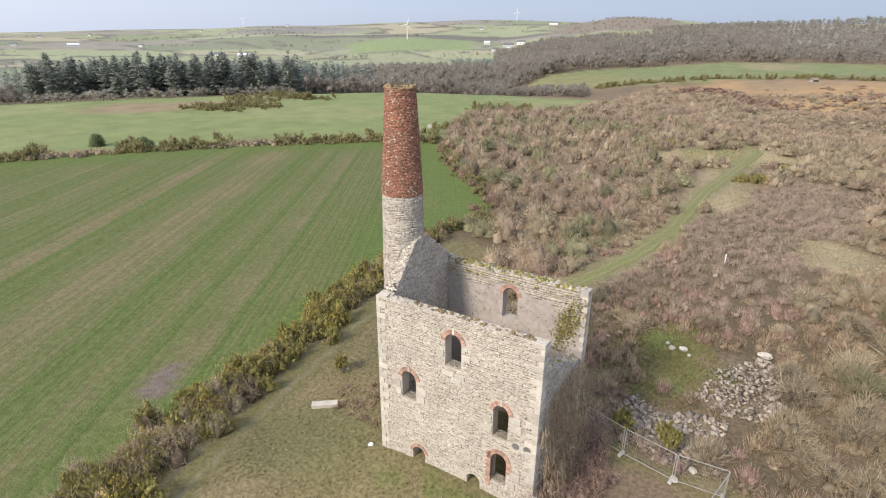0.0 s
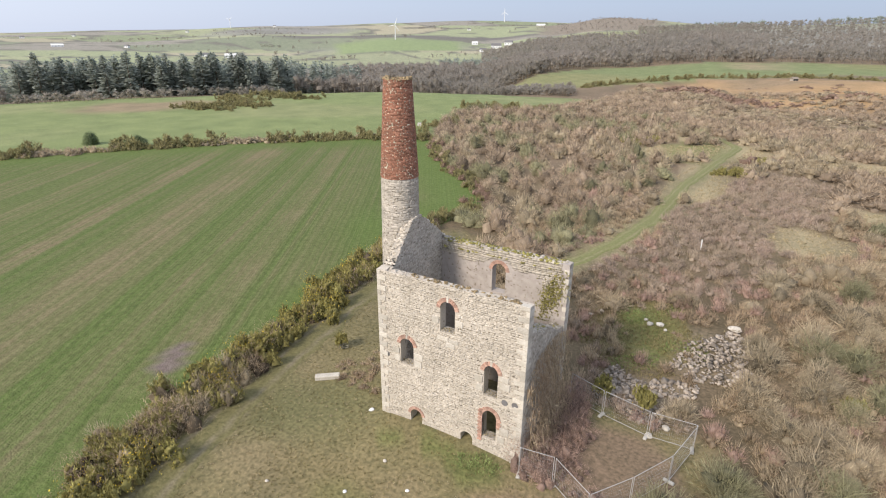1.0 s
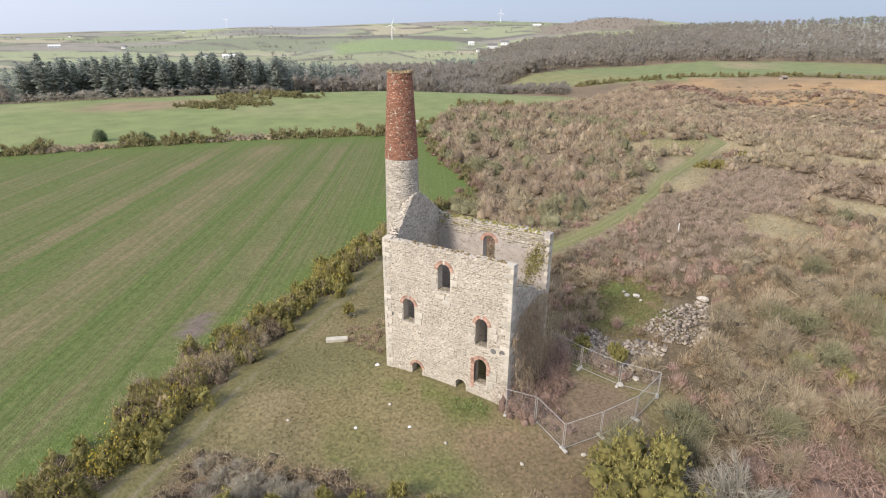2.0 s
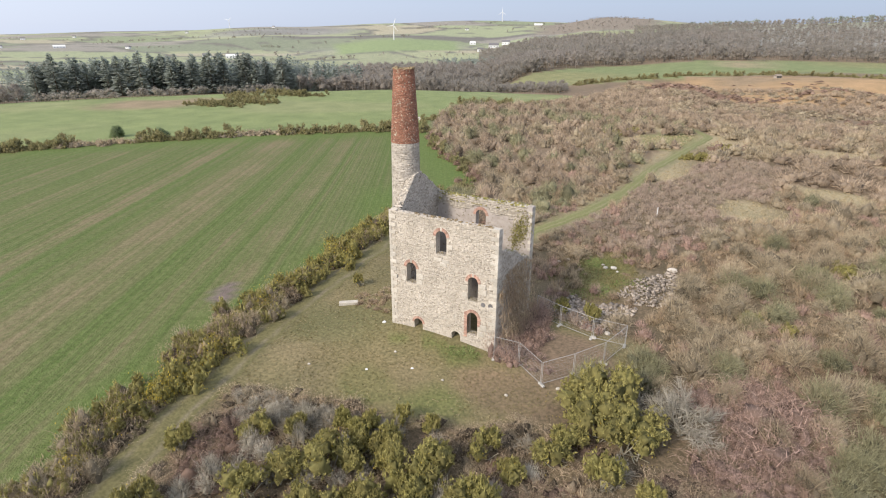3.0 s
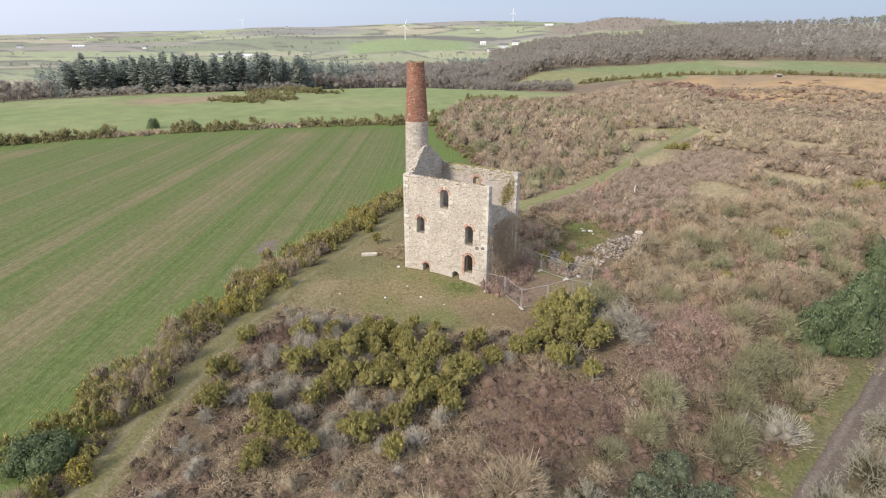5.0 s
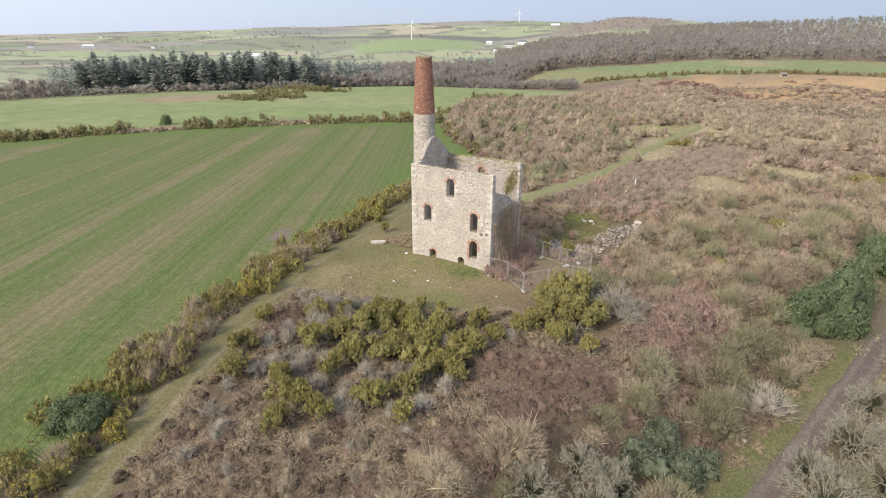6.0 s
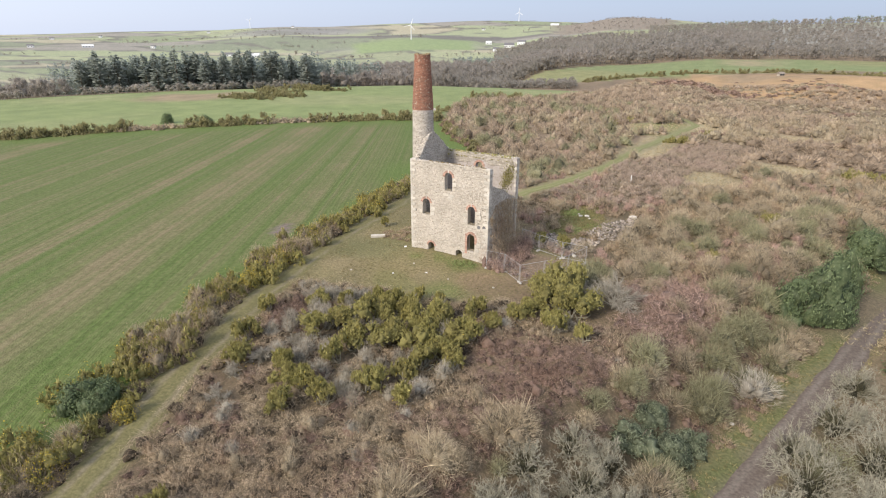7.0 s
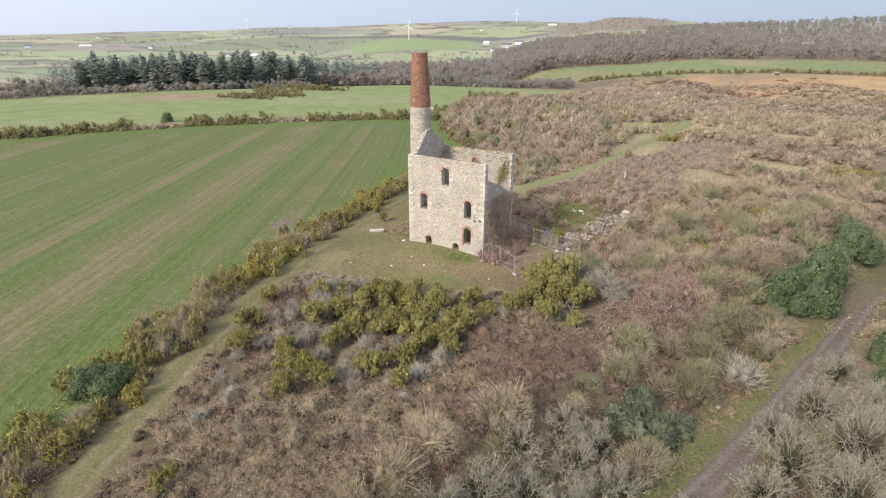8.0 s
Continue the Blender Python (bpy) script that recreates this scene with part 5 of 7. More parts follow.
EVERGREENS = [(40.2, 13.6, 3.7, 6.6, M_EVER), (41.8, 18.6, 3.0, 6.0, M_EVER), (38.0, 10.2, 2.6, 5.2, M_EVER), (45.0, 29.5, 3.8, 5.0, M_EVER), (46.2, 0.6, 1.9, 2.6, M_EVER), (37.2, -19.8, 1.5, 1.5, M_EVER), (-3.4, -33.6, 2.2, 2.9, M_EVER), (28.8, -15.0, 2.1, 1.9, M_BLUE), (31.0, -14.4, 2.1, 2.0, M_BLUE), (32.2, -12.4, 1.5, 1.6, M_BLUE), (29.2, -12.4, 1.8, 1.7, M_BLUE), (46.4, 6.4, 2.5, 3.0, M_EVER), (-111.5, 42.4, 2.2, 3.9, M_EVER), (-101, 46.8, 2.6, 2.8, M_EVER)]


def taken(x, y):
    """Whether a place lies under one of the single bushes."""
    out = np.zeros(np.shape(x), dtype=bool)
    for px, py, r0, *_ in SHRUBS + EVERGREENS + LICHEN_SHRUBS:
        out |= np.hypot(x - px, y - py) < r0 * 0.95
    for px, py, r0, *_ in GORSE:
        out |= np.hypot(x - px, y - py) < r0 * 0.7
    return out


def scatter(x0, x1, y0, y1, gap, seed, keep):
    rng = np.random.default_rng(seed)
    gx, gy = np.meshgrid(np.arange(x0, x1, gap), np.arange(y0, y1, gap), indexing="ij")
    x = (gx + rng.uniform(-0.45, 0.45, gx.shape) * gap).ravel()
    y = (gy + rng.uniform(-0.45, 0.45, gy.shape) * gap).ravel()
    ok = keep(x, y)
    return x[ok], y[ok]


def open_ground(x, y):
    """Where no scrub grows."""
    dl, _, _ = near_line(x, y, LANE)
    dt, st, _ = near_line(x, y, TRACK)
    dw, _, _ = near_line(x, y, WALK)
    dh, sh, _ = near_line(x, y, HEDGE)
    bare = inside(x, y, CLEAR) | inside(x, y, FIELD) | (dl < 1.7) | ((dt < 2.7) & (st < 0)) | (dt < 2.2) | (dw < 2.6 - 0.9 * (y < 62)) | ((sh < 0.5) & (dh < 60) & (y < 34))
    for cx, cy, rx, ry in ((25.5, 48.5, 4.4, 5.4), (12.0, 74, 3.6, 16), (13, 100, 8, 9), (2, 97, 7, 8), (36, 62, 5, 4), (40, 97, 12, 4), (28, 146, 10, 4), (13.2, 19.0, 3.0, 3.9), (18.2, 18, 3.0, 4.5), (14.5, 12, 3.6, 2.4), (6, 13, 3, 2.4)):
        bare = bare | ((((x - cx) / rx) ** 2 + ((y - cy) / ry) ** 2) < 1)
    return bare


def scrub_zone(x, y):
    _, fs, _ = near_line(x, y, [(-17.4, 33), (-16, 42), (-18, 50), (-24, 56), (-34, 66), (-43, 77), (-50, 90), (-56, 99), (-63, 118), (-71, 142), (-64, 148), (-54, 150), (-46, 157), (-44, 178)])
    return ~open_ground(x, y) & ~taken(x, y) & ((y < 33) | (fs > 1.0))


def kind_map(x, y):
    return ripple(x * 1.0 + 31, y + 7, 13.0)


# near and middle scrub, by kind
def near_zone(x, y):
    return scrub_zone(x, y) & ((x > -12) | (y > 33))


def bramble_bed(x, y):
    return ((x - 21.6) / 5.2) ** 2 + ((y + 14.6) / 5.0) ** 2 + 0.3 * ripple(x, y, 4.0) < 1


def red_patch(x, y):
    return ((x - 28.0) / 4.6) ** 2 + ((y + 0.5) / 6.0) ** 2 + 0.3 * ripple(x, y, 4.0) < 1


def heath_bed(x, y):
    return ((x - 19.5 - 0.12 * (y - 58)) / 9.0) ** 2 + ((y - 58) / 25) ** 2 + 0.3 * ripple(x, y, 6.0) < 1


def thicket(x, y):
    """The tall bushes between the grassed walk and the crop field."""
    d, s, _ = near_line(x, y, WALK)
    return (s < 0) & (y > 20) & (y < 156)


x, y = scatter(-20, 60, -48, 62, 3.3, 101, lambda a, b: near_zone(a, b) & ~thicket(a, b))
n_side = 0.934 * x - 0.356 * y
front = ((y < -6) & (n_side < 28))
kind = kind_map(x, y) + 0.5 * np.random.default_rng(3).normal(0, 0.6, len(x))
stems_zone = (x > -4) & (x < 34) & (y > 8) & (y < 46)
bushy = ~front & ~bramble_bed(x, y) & (~stems_zone | (np.random.default_rng(4).random(len(x)) < 0.4))
close = np.hypot(x - 24, y + 32) < 58
heath = heath_bed(x, y)
redzone = red_patch(x, y) | heath
sel = bushy & ~redzone & (kind < 0.35)
rr = np.random.default_rng(8).uniform(1.3, 2.7, len(x))
tall = np.random.default_rng(9).uniform(0.95, 1.35, len(x)) * rr
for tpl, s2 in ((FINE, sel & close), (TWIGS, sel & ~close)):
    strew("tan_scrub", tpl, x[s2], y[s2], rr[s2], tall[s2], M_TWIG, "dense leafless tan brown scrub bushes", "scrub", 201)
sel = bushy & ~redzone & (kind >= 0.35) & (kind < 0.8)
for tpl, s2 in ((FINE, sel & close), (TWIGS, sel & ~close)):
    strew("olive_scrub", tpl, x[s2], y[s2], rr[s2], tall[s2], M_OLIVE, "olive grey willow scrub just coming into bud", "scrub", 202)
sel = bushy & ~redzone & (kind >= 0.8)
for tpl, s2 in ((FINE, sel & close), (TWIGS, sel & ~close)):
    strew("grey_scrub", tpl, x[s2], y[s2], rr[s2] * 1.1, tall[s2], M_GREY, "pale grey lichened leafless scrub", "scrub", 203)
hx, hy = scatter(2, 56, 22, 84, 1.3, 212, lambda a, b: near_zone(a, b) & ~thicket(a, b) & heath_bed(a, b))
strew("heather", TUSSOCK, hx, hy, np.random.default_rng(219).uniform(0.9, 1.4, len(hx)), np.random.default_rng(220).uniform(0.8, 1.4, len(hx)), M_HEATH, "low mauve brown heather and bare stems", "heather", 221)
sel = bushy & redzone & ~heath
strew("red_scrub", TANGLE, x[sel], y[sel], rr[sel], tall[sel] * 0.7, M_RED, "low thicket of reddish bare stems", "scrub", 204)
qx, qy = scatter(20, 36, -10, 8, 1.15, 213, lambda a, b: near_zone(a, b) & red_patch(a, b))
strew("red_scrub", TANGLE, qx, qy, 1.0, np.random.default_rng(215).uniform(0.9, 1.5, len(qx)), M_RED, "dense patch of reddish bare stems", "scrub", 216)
# upright stems and dry undergrowth that close the ground between the bushes
x, y = scatter(-6, 52, 7, 62, 1.3, 231, lambda a, b: near_zone(a, b) & ~heath_bed(a, b) & (np.hypot(a - 4.5, b - 3.5) > 7.5))
k_ = ripple(x + 5, y, 7.0) + np.random.default_rng(232).normal(0, 0.4, len(x)) - 0.5 * step(x, 19, 25)
rr, hh = np.random.default_rng(233).uniform(0.8, 1.35, len(x)), np.random.default_rng(234).uniform(0.7, 1.3, len(x)) * (1.15 + 0.3 * ripple(x, y + 9, 5.0))
for mat_, lo, hi, lab in ((M_CANE, -9, -0.05, "tan dead bracken and upright stems under the scrub"), (M_RED, -0.05, 0.5, "reddish brown bracken and bare stems under the scrub"), (M_HEATH, 0.5, 9, "mauve brown upright stems under the scrub")):
    sel = (k_ >= lo) & (k_ < hi)
    strew("undergrowth", TUSSOCK, x[sel], y[sel], rr[sel], hh[sel], mat_, lab, "undergrowth", 235)
def verge_edge(x, y):
    d, q, _ = near_line(x, y, TRACK)
    return (d > 2.1) & (d < 3.6) & (q < 0) & (y < 30) & ~taken(x, y)


x, y = scatter(16, 54, -50, 30, 1.2, 251, verge_edge)
strew("undergrowth", TUSSOCK, x, y, np.random.default_rng(252).uniform(0.6, 1.1, len(x)), np.random.default_rng(253).uniform(0.4, 0.9, len(x)), M_CANE, "tan dead stems along the edge of the verge", "undergrowth", 254)
# tall thicket beside the walk
x, y = scatter(-72, 16, 20, 156, 3.7, 121, lambda a, b: scrub_zone(a, b) & thicket(a, b))
rr = np.random.default_rng(122).uniform(1.9, 3.3, len(x))
tall = np.random.default_rng(123).uniform(1.0, 1.35, len(x)) * rr * (0.75 + 0.25 * step(near_line(x, y, WALK)[0], 3, 7))
kind = kind_map(x * 1.3, y * 1.3) + np.random.default_rng(124).normal(0, 0.55, len(x))
for mat_, lo, hi, lab in ((M_THICKET, -9, 0.1, "tall rounded leafless brown bushes in a dense thicket"), (M_TWIG, 0.1, 0.55, "tall rounded leafless tan bushes in a dense thicket"), (M_OLIVE, 0.55, 1.15, "tall olive grey willow bushes in a dense thicket"), (M_TWIG, 1.15, 9, "tall pale tan bushes in a dense thicket")):
    sel = (kind >= lo) & (kind < hi)
    for tpl, s2 in ((TWIGS, sel & (y < 66)), (TWIGS_MID, sel & (y >= 66))):
        if s2.any():
            strew("thicket", tpl, x[s2], y[s2], rr[s2], tall[s2], mat_, lab, "thicket", 125)
bx, by = scatter(12, 48, -32, 40, 3.1, 111, near_zone)
bn = 0.934 * bx - 0.356 * by
keep_ = (((bn > 27) & (by < 16)) | ((by > 2) & (bn > 12) & (np.random.default_rng(110).random(len(bx)) < 0.85))) & ~red_patch(bx, by) & ~bramble_bed(bx, by)
bx, by = bx[keep_], by[keep_]
br = np.random.default_rng(112).uniform(1.8, 2.8, len(bx))
bt = br * np.random.default_rng(113).uniform(0.95, 1.3, len(bx))
bk = kind_map(bx, by) + np.random.default_rng(114).normal(0, 0.6, len(bx)) + 0.6 * (0.934 * bx - 0.356 * by > 30)
strew("tall_scrub", BIG, bx[bk < 0.2], by[bk < 0.2], br[bk < 0.2], bt[bk < 0.2], M_TWIG, "large rounded leafless tan bushes above the scrub", "scrub", 115)
strew("willow_scrub", BIG, bx[bk >= 0.2], by[bk >= 0.2], br[bk >= 0.2], bt[bk >= 0.2], M_OLIVE, "large rounded olive grey willow bushes", "scrub", 116)
tx, ty, tr, th = (np.array(q) for q in zip((30.2, -5.6, 2.0, 2.6), (20.7, -25.0, 1.6, 2.0), (25.9, -16.4, 1.2, 1.7), (28.2, -9.4, 1.6, 2.0), (30.4, -2.2, 1.7, 2.4), (31.6, 2.6, 2.1, 2.8), (28.4, 0.2, 1.7, 2.3), (26.4, 9.4, 2.4, 2.8), (30.0, 10.4, 2.5, 3.0), (21.4, 1.6, 1.8, 2.2), (25.6, 3.4, 2.0, 2.4)))
strew("tall_scrub", BIG, tx, ty, tr, th, M_TWIG, "large rounded leafless tan bushes beside the red stems", "scrub", 119)
tx, ty, tr, th = (np.array(q) for q in zip((25.8, -14.9, 1.7, 2.0), (27.0, -11.6, 1.6, 2.1), (32.4, -7.4, 2.0, 2.6), (33.7, 1.4, 2.4, 3.2), (35.0, 8.4, 2.6, 3.4), (34.4, -3.0, 1.8, 2.4), (35.8, 2.6, 2.0, 2.8), (30.8, -9.6, 1.6, 2.0), (36.8, 6.0, 1.9, 2.8), (22.6, -23.4, 1.1, 1.5)))
strew("willow_scrub", BIG, tx, ty, tr, th, M_OLIVE, "large rounded olive grey willow bushes beside the verge", "scrub", 120)
tx, ty = scatter(-2, 17, -26, -10.5, 1.9, 241, lambda a, b: scrub_zone(a, b) & (((a - 7.5) / 9) ** 2 + ((b + 17.5) / 7.5) ** 2 < 1))
strew("dead_gorse", FINE, tx, ty, np.random.default_rng(242).uniform(0.9, 1.4, len(tx)), np.random.default_rng(243).uniform(1.3, 2.5, len(tx)), M_GREY, "dead grey brown gorse brushwood between the green bushes", "gorse", 244)
tx, ty = scatter(-4.5, 9, -17, -11, 1.15, 245, lambda a, b: ~inside(a, b, CLEAR) & (np.abs(b + 13.9 - 0.19 * (a + 4)) < 1.3) & (near_line(a, b, LANE)[0] > 2.2))
strew("dead_gorse", FINE, tx, ty, np.random.default_rng(246).uniform(0.7, 1.2, len(tx)), np.random.default_rng(247).uniform(0.8, 1.5, len(tx)), M_GREY, "pale grey dead brush along the head of the slope", "gorse", 248)
bx, by = scatter(16, 44, -48, 14, 1.9, 117, lambda a, b: near_zone(a, b) & (0.934 * a - 0.356 * b > 24))
strew("bramble_thicket", TANGLE, bx, by, 1.25, 0.85, M_BRAMBLE, "low brown brambles under the bushes", "bramble", 118)
x, y = scatter(-8, 34, -50, -6, 1.12, 102, lambda a, b: scrub_zone(a, b) & (b < -5) & (0.934 * a - 0.356 * b < 28.5))
pick_ = np.random.default_rng(20).random(len(x))
rr = np.random.default_rng(18).uniform(0.85, 1.4, len(x))
hh = rr * np.random.default_rng(19).uniform(0.5, 1.05, len(x))


def dark_bramble(x, y):
    """The wine-brown bramble bed below the gorse, and the mauve one at the head of the slope."""
    head = ((x + 0.8) / 2.6) ** 2 + ((y + 17.0) / 3.4) ** 2 + 0.4 * ripple(x, y, 3.0)
    return bramble_bed(x, y) | (head < 1)


dark_ = dark_bramble(x, y) | (pick_ > 0.86)
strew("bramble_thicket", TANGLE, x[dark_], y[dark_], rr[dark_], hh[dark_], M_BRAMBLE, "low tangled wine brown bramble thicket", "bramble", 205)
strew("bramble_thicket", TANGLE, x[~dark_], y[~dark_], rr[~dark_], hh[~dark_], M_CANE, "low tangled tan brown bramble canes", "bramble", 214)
sel = (pick_ > 0.35) & (pick_ < 0.6) & ~dark_
strew("dead_stems", TUSSOCK, x[sel] + 0.4, y[sel] + 0.3, 0.8, np.random.default_rng(23).uniform(0.7, 1.2, sel.sum()), M_CANE, "pale dead stems standing through the brambles", "bramble", 215)
sel = (pick_ < 0.06) & ~dark_
strew("tan_scrub", TWIGS, x[sel], y[sel], 1.1, np.random.default_rng(21).uniform(0.9, 1.7, sel.sum()), M_TWIG, "single leafless bushes standing in the brambles", "scrub", 208)
sel = (pick_ > 0.94) & (y < -9) & ~bramble_bed(x, y)
strew("grey_scrub", TWIGS, x[sel], y[sel], 1.0, np.random.default_rng(22).uniform(0.8, 1.5, sel.sum()), M_GREY, "pale dead brushwood standing in the brambles", "scrub", 209)

# scrub further off
x, y = scatter(-110, 170, 62, 310, 3.4, 103, lambda a, b: scrub_zone(a, b) & ~thicket(a, b) & ~heath_bed(a, b))
r_, a_ = polar(x, y)
sel = (a_ < 46) & (r_ < 296 - 26 * step(a_ + 2 * ripple(x, y, 25.0), 20, 29)) & ~((a_ < 9) & (r_ > 204)) & ~((a_ < 12.5) & (r_ > 226) & (r_ < 240)) & ~((x < -30) & (y > 150) & (a_ < 9))
x, y = x[sel], y[sel]
rr = np.random.default_rng(28).uniform(1.6, 3.5, len(x)) * (1 + 0.2 * (x > 8) * (y < 130)) * (1 + 0.25 * (1 - step(x, 0, 30)) * (y > 120))
k_ = kind_map(x * 0.5, y * 0.5)
mid_ = (k_ < 0.5) & (y < 135)
dark_ = (k_ + np.random.default_rng(29).normal(0, 0.3, len(x)) < 0.0)
strew("brown_scrub", TWIGS_MID, x[dark_], y[dark_], rr[dark_], rr[dark_] * 0.85, M_THICKET, "darker brown leafless scrub behind the ruin", "scrub", 211)
mid_ = mid_ & ~dark_
strew("tan_scrub", TWIGS_MID, x[mid_], y[mid_], rr[mid_], rr[mid_] * 0.9, M_TWIG, "wide stretch of leafless tan brown scrub", "scrub", 206)
far_ = (k_ < 0.5) & (y >= 135) & ~dark_
strew("tan_scrub", TWIGS_FAR, x[far_], y[far_], rr[far_], rr[far_] * 0.6, M_TWIG, "leafless brown scrub far behind the ruin", "scrub", 210)
strew("bramble_thicket", TWIGS_FAR, x[k_ >= 0.5], y[k_ >= 0.5], rr[k_ >= 0.5], rr[k_ >= 0.5] * 0.6, M_BRAMBLE, "low brown bramble and heather", "scrub", 207)


# ---- hedges ----
def along(line, gap, seed, spread):
    rng = np.random.default_rng(seed)
    out = []
    for (ax, ay), (bx, by) in zip(line[:-1], line[1:]):
        ll = math.hypot(bx - ax, by - ay)
        for _ in range(max(1, int(ll / gap))):
            t, s = rng.random(), rng.normal(0, spread)
            out.append((ax + (bx - ax) * t + (by - ay) / ll * s, ay + (by - ay) * t - (bx - ax) / ll * s))
    return np.array(out)


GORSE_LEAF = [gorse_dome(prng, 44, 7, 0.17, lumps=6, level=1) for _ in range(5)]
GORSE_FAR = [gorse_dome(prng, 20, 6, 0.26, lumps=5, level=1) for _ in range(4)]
hedge = thing("hedge", "hedgerow of gorse, bramble and bare thorn on a bank", "hedge")
h = along([(a - 0.1, b) for a, b in HEDGE], 0.2, 301, 1.05)
h = h[np.hypot(h[:, 0] + 3.2, h[:, 1] + 33.6) > 2.3]
rg = np.random.default_rng(302)
rr = rg.uniform(0.9, 1.5, len(h))
m = kind_map(h[:, 0] * 2, h[:, 1] * 2) + rg.normal(0, 0.4, len(h))
for nm, sel, tpl, mat_, hh, lab in (("thorn", m < -0.7, TWIGS, M_TWIG, 1.6, "bare tan thorn twigs"), ("bramble", (m >= -0.7) & (m < -0.2), TANGLE, M_CANE, 1.55, "brown bramble canes"), ("gorse", (m >= -0.4) | (rg.random(len(h)) < 0.55), GORSE_LEAF, M_GORSE, 1.5, "dark olive gorse")):
    strew(nm, tpl, h[sel, 0], h[sel, 1], rr[sel], rr[sel] * hh, mat_, lab, "", 303, parent=hedge, kind="stuff")


def flower_mass(rng, k, size=0.07):
    d = dome_dirs(k, rng, 0.0)
    p = d * rng.uniform(0.86, 1.08, k)[:, None]
    n = unit(d + rng.normal(0, 0.4, d.shape))
    u = unit(np.cross(n, rng.normal(0, 1, n.shape)))
    w = np.cross(n, u)
    s = size * rng.uniform(0.6, 1.3, k)[:, None]
    v = np.stack([p - u * s * 0.5, p + w * s * 0.5, p + u * s * 0.5, p - w * s * 0.5], 1).reshape(-1, 3)
    q = np.arange(4 * k).reshape(-1, 4)
    return v, np.concatenate([q[:, :3], q[:, [0, 2, 3]]]), np.full(len(v), 0.5)


BLOOM = [flower_mass(prng, 26, 0.06) for _ in range(4)]
sel = m >= 0.1
strew("gorse_blossom", BLOOM, h[sel, 0], h[sel, 1], rr[sel] * 1.0, rr[sel] * 1.52, M_FLOWER, "yellow gorse blossom", "", 303, parent=hedge)

strew("thorn_bush", BIG, np.array([-0.9, 1.0]), np.array([-36.4, -39.8]), np.array([1.5, 1.1]), np.array([2.2, 1.6]), M_TWIG, "rounded bare tan thorn bushes in the hedge", "bush", 305)

far_hedge = thing("hedge", "far gorse hedgerow along the top of the crop field", "hedge")
h = along(FAR_HEDGE, 0.42, 311, 1.0)
rr = np.random.default_rng(312).uniform(1.3, 2.4, len(h))
m = kind_map(h[:, 0], h[:, 1]) + 0.5
strew("gorse", GORSE_FAR, h[m >= -0.5, 0], h[m >= -0.5, 1], rr[m >= -0.5], rr[m >= -0.5] * 1.15, M_GORSE_DARK, "olive gorse", "", 313, parent=far_hedge)
strew("thorn", TWIGS_FAR, h[m < 0.2, 0], h[m < 0.2, 1], rr[m < 0.2], rr[m < 0.2] * 0.9, M_TWIG, "bare brown thorn", "", 314, parent=far_hedge)

edge_hedge = thing("hedge", "gorse and bramble edge between the crop field and the thicket", "hedge")
h = along([(-17.2, 33), (-15.4, 42), (-17.4, 50.5), (-23.4, 56.6), (-33.4, 66.6), (-42.4, 77.6), (-47.5, 88)], 0.5, 321, 0.8)
rr = np.random.default_rng(322).uniform(0.9, 1.7, len(h))
m = kind_map(h[:, 0] * 2, h[:, 1] * 2) + np.random.default_rng(323).normal(0, 0.5, len(h))
strew("gorse", GORSE_FAR, h[m > 0.1, 0], h[m > 0.1, 1], rr[m > 0.1], rr[m > 0.1] * 1.25, M_GORSE_DARK, "olive gorse", "", 324, parent=edge_hedge)
strew("bramble", TWIGS_MID, h[m <= 0.1, 0], h[m <= 0.1, 1], rr[m <= 0.1], rr[m <= 0.1], M_BRAMBLE, "brown bramble", "", 325, parent=edge_hedge)


# ---- single bushes ----
def leafy_bush(name, px, py, radius, height, material, label, seed, leaves=1600, size=0.1, bloom=0, group="", lumps=14, leggy=0.0):
    rng = np.random.default_rng(seed)
    ob = thing(name, label, "bush" if name != "gorse_bush" else "gorse", pose(px, py, gz(px, py) - 0.05), group)
    k = 12 if leggy else 7
    tips = dome_dirs(k, rng, 0.3) * (radius * 0.7, radius * 0.7, height * 0.75)
    foot = rng.normal(0, 0.16 * radius, (k, 3)) * (1, 1, 0)
    bend = (foot + tips) / 2 * (1.15, 1.15, 0.9) + rng.normal(0, 0.12, (k, 3))
    v, f = limbs(np.stack([foot, bend, tips], 1), np.tile([0.05, 0.04, 0.018], (k, 1)), rng, 5)
    mesh_object("stem_frame", v, f, M_LICHENED if leggy else M_BARK, ob, "crooked pale stems" if leggy else "")
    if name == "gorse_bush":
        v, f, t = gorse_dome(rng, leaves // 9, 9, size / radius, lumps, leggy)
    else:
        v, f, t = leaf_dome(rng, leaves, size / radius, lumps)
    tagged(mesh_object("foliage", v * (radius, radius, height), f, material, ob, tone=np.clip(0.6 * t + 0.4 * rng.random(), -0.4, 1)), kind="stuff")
    if bloom:
        v, f, t = flower_mass(rng, bloom, 0.06 / radius)
        tagged(mesh_object("blossom", v * (radius * 0.95, radius * 0.95, height * 0.96), f, M_FLOWER, ob, "yellow blossom"), kind="stuff")
    return ob


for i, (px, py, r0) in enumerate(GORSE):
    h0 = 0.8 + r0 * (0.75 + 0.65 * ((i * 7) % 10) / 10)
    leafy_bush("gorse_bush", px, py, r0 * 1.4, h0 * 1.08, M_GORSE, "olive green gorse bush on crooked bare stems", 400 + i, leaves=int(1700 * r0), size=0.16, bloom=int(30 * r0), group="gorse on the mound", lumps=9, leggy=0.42)
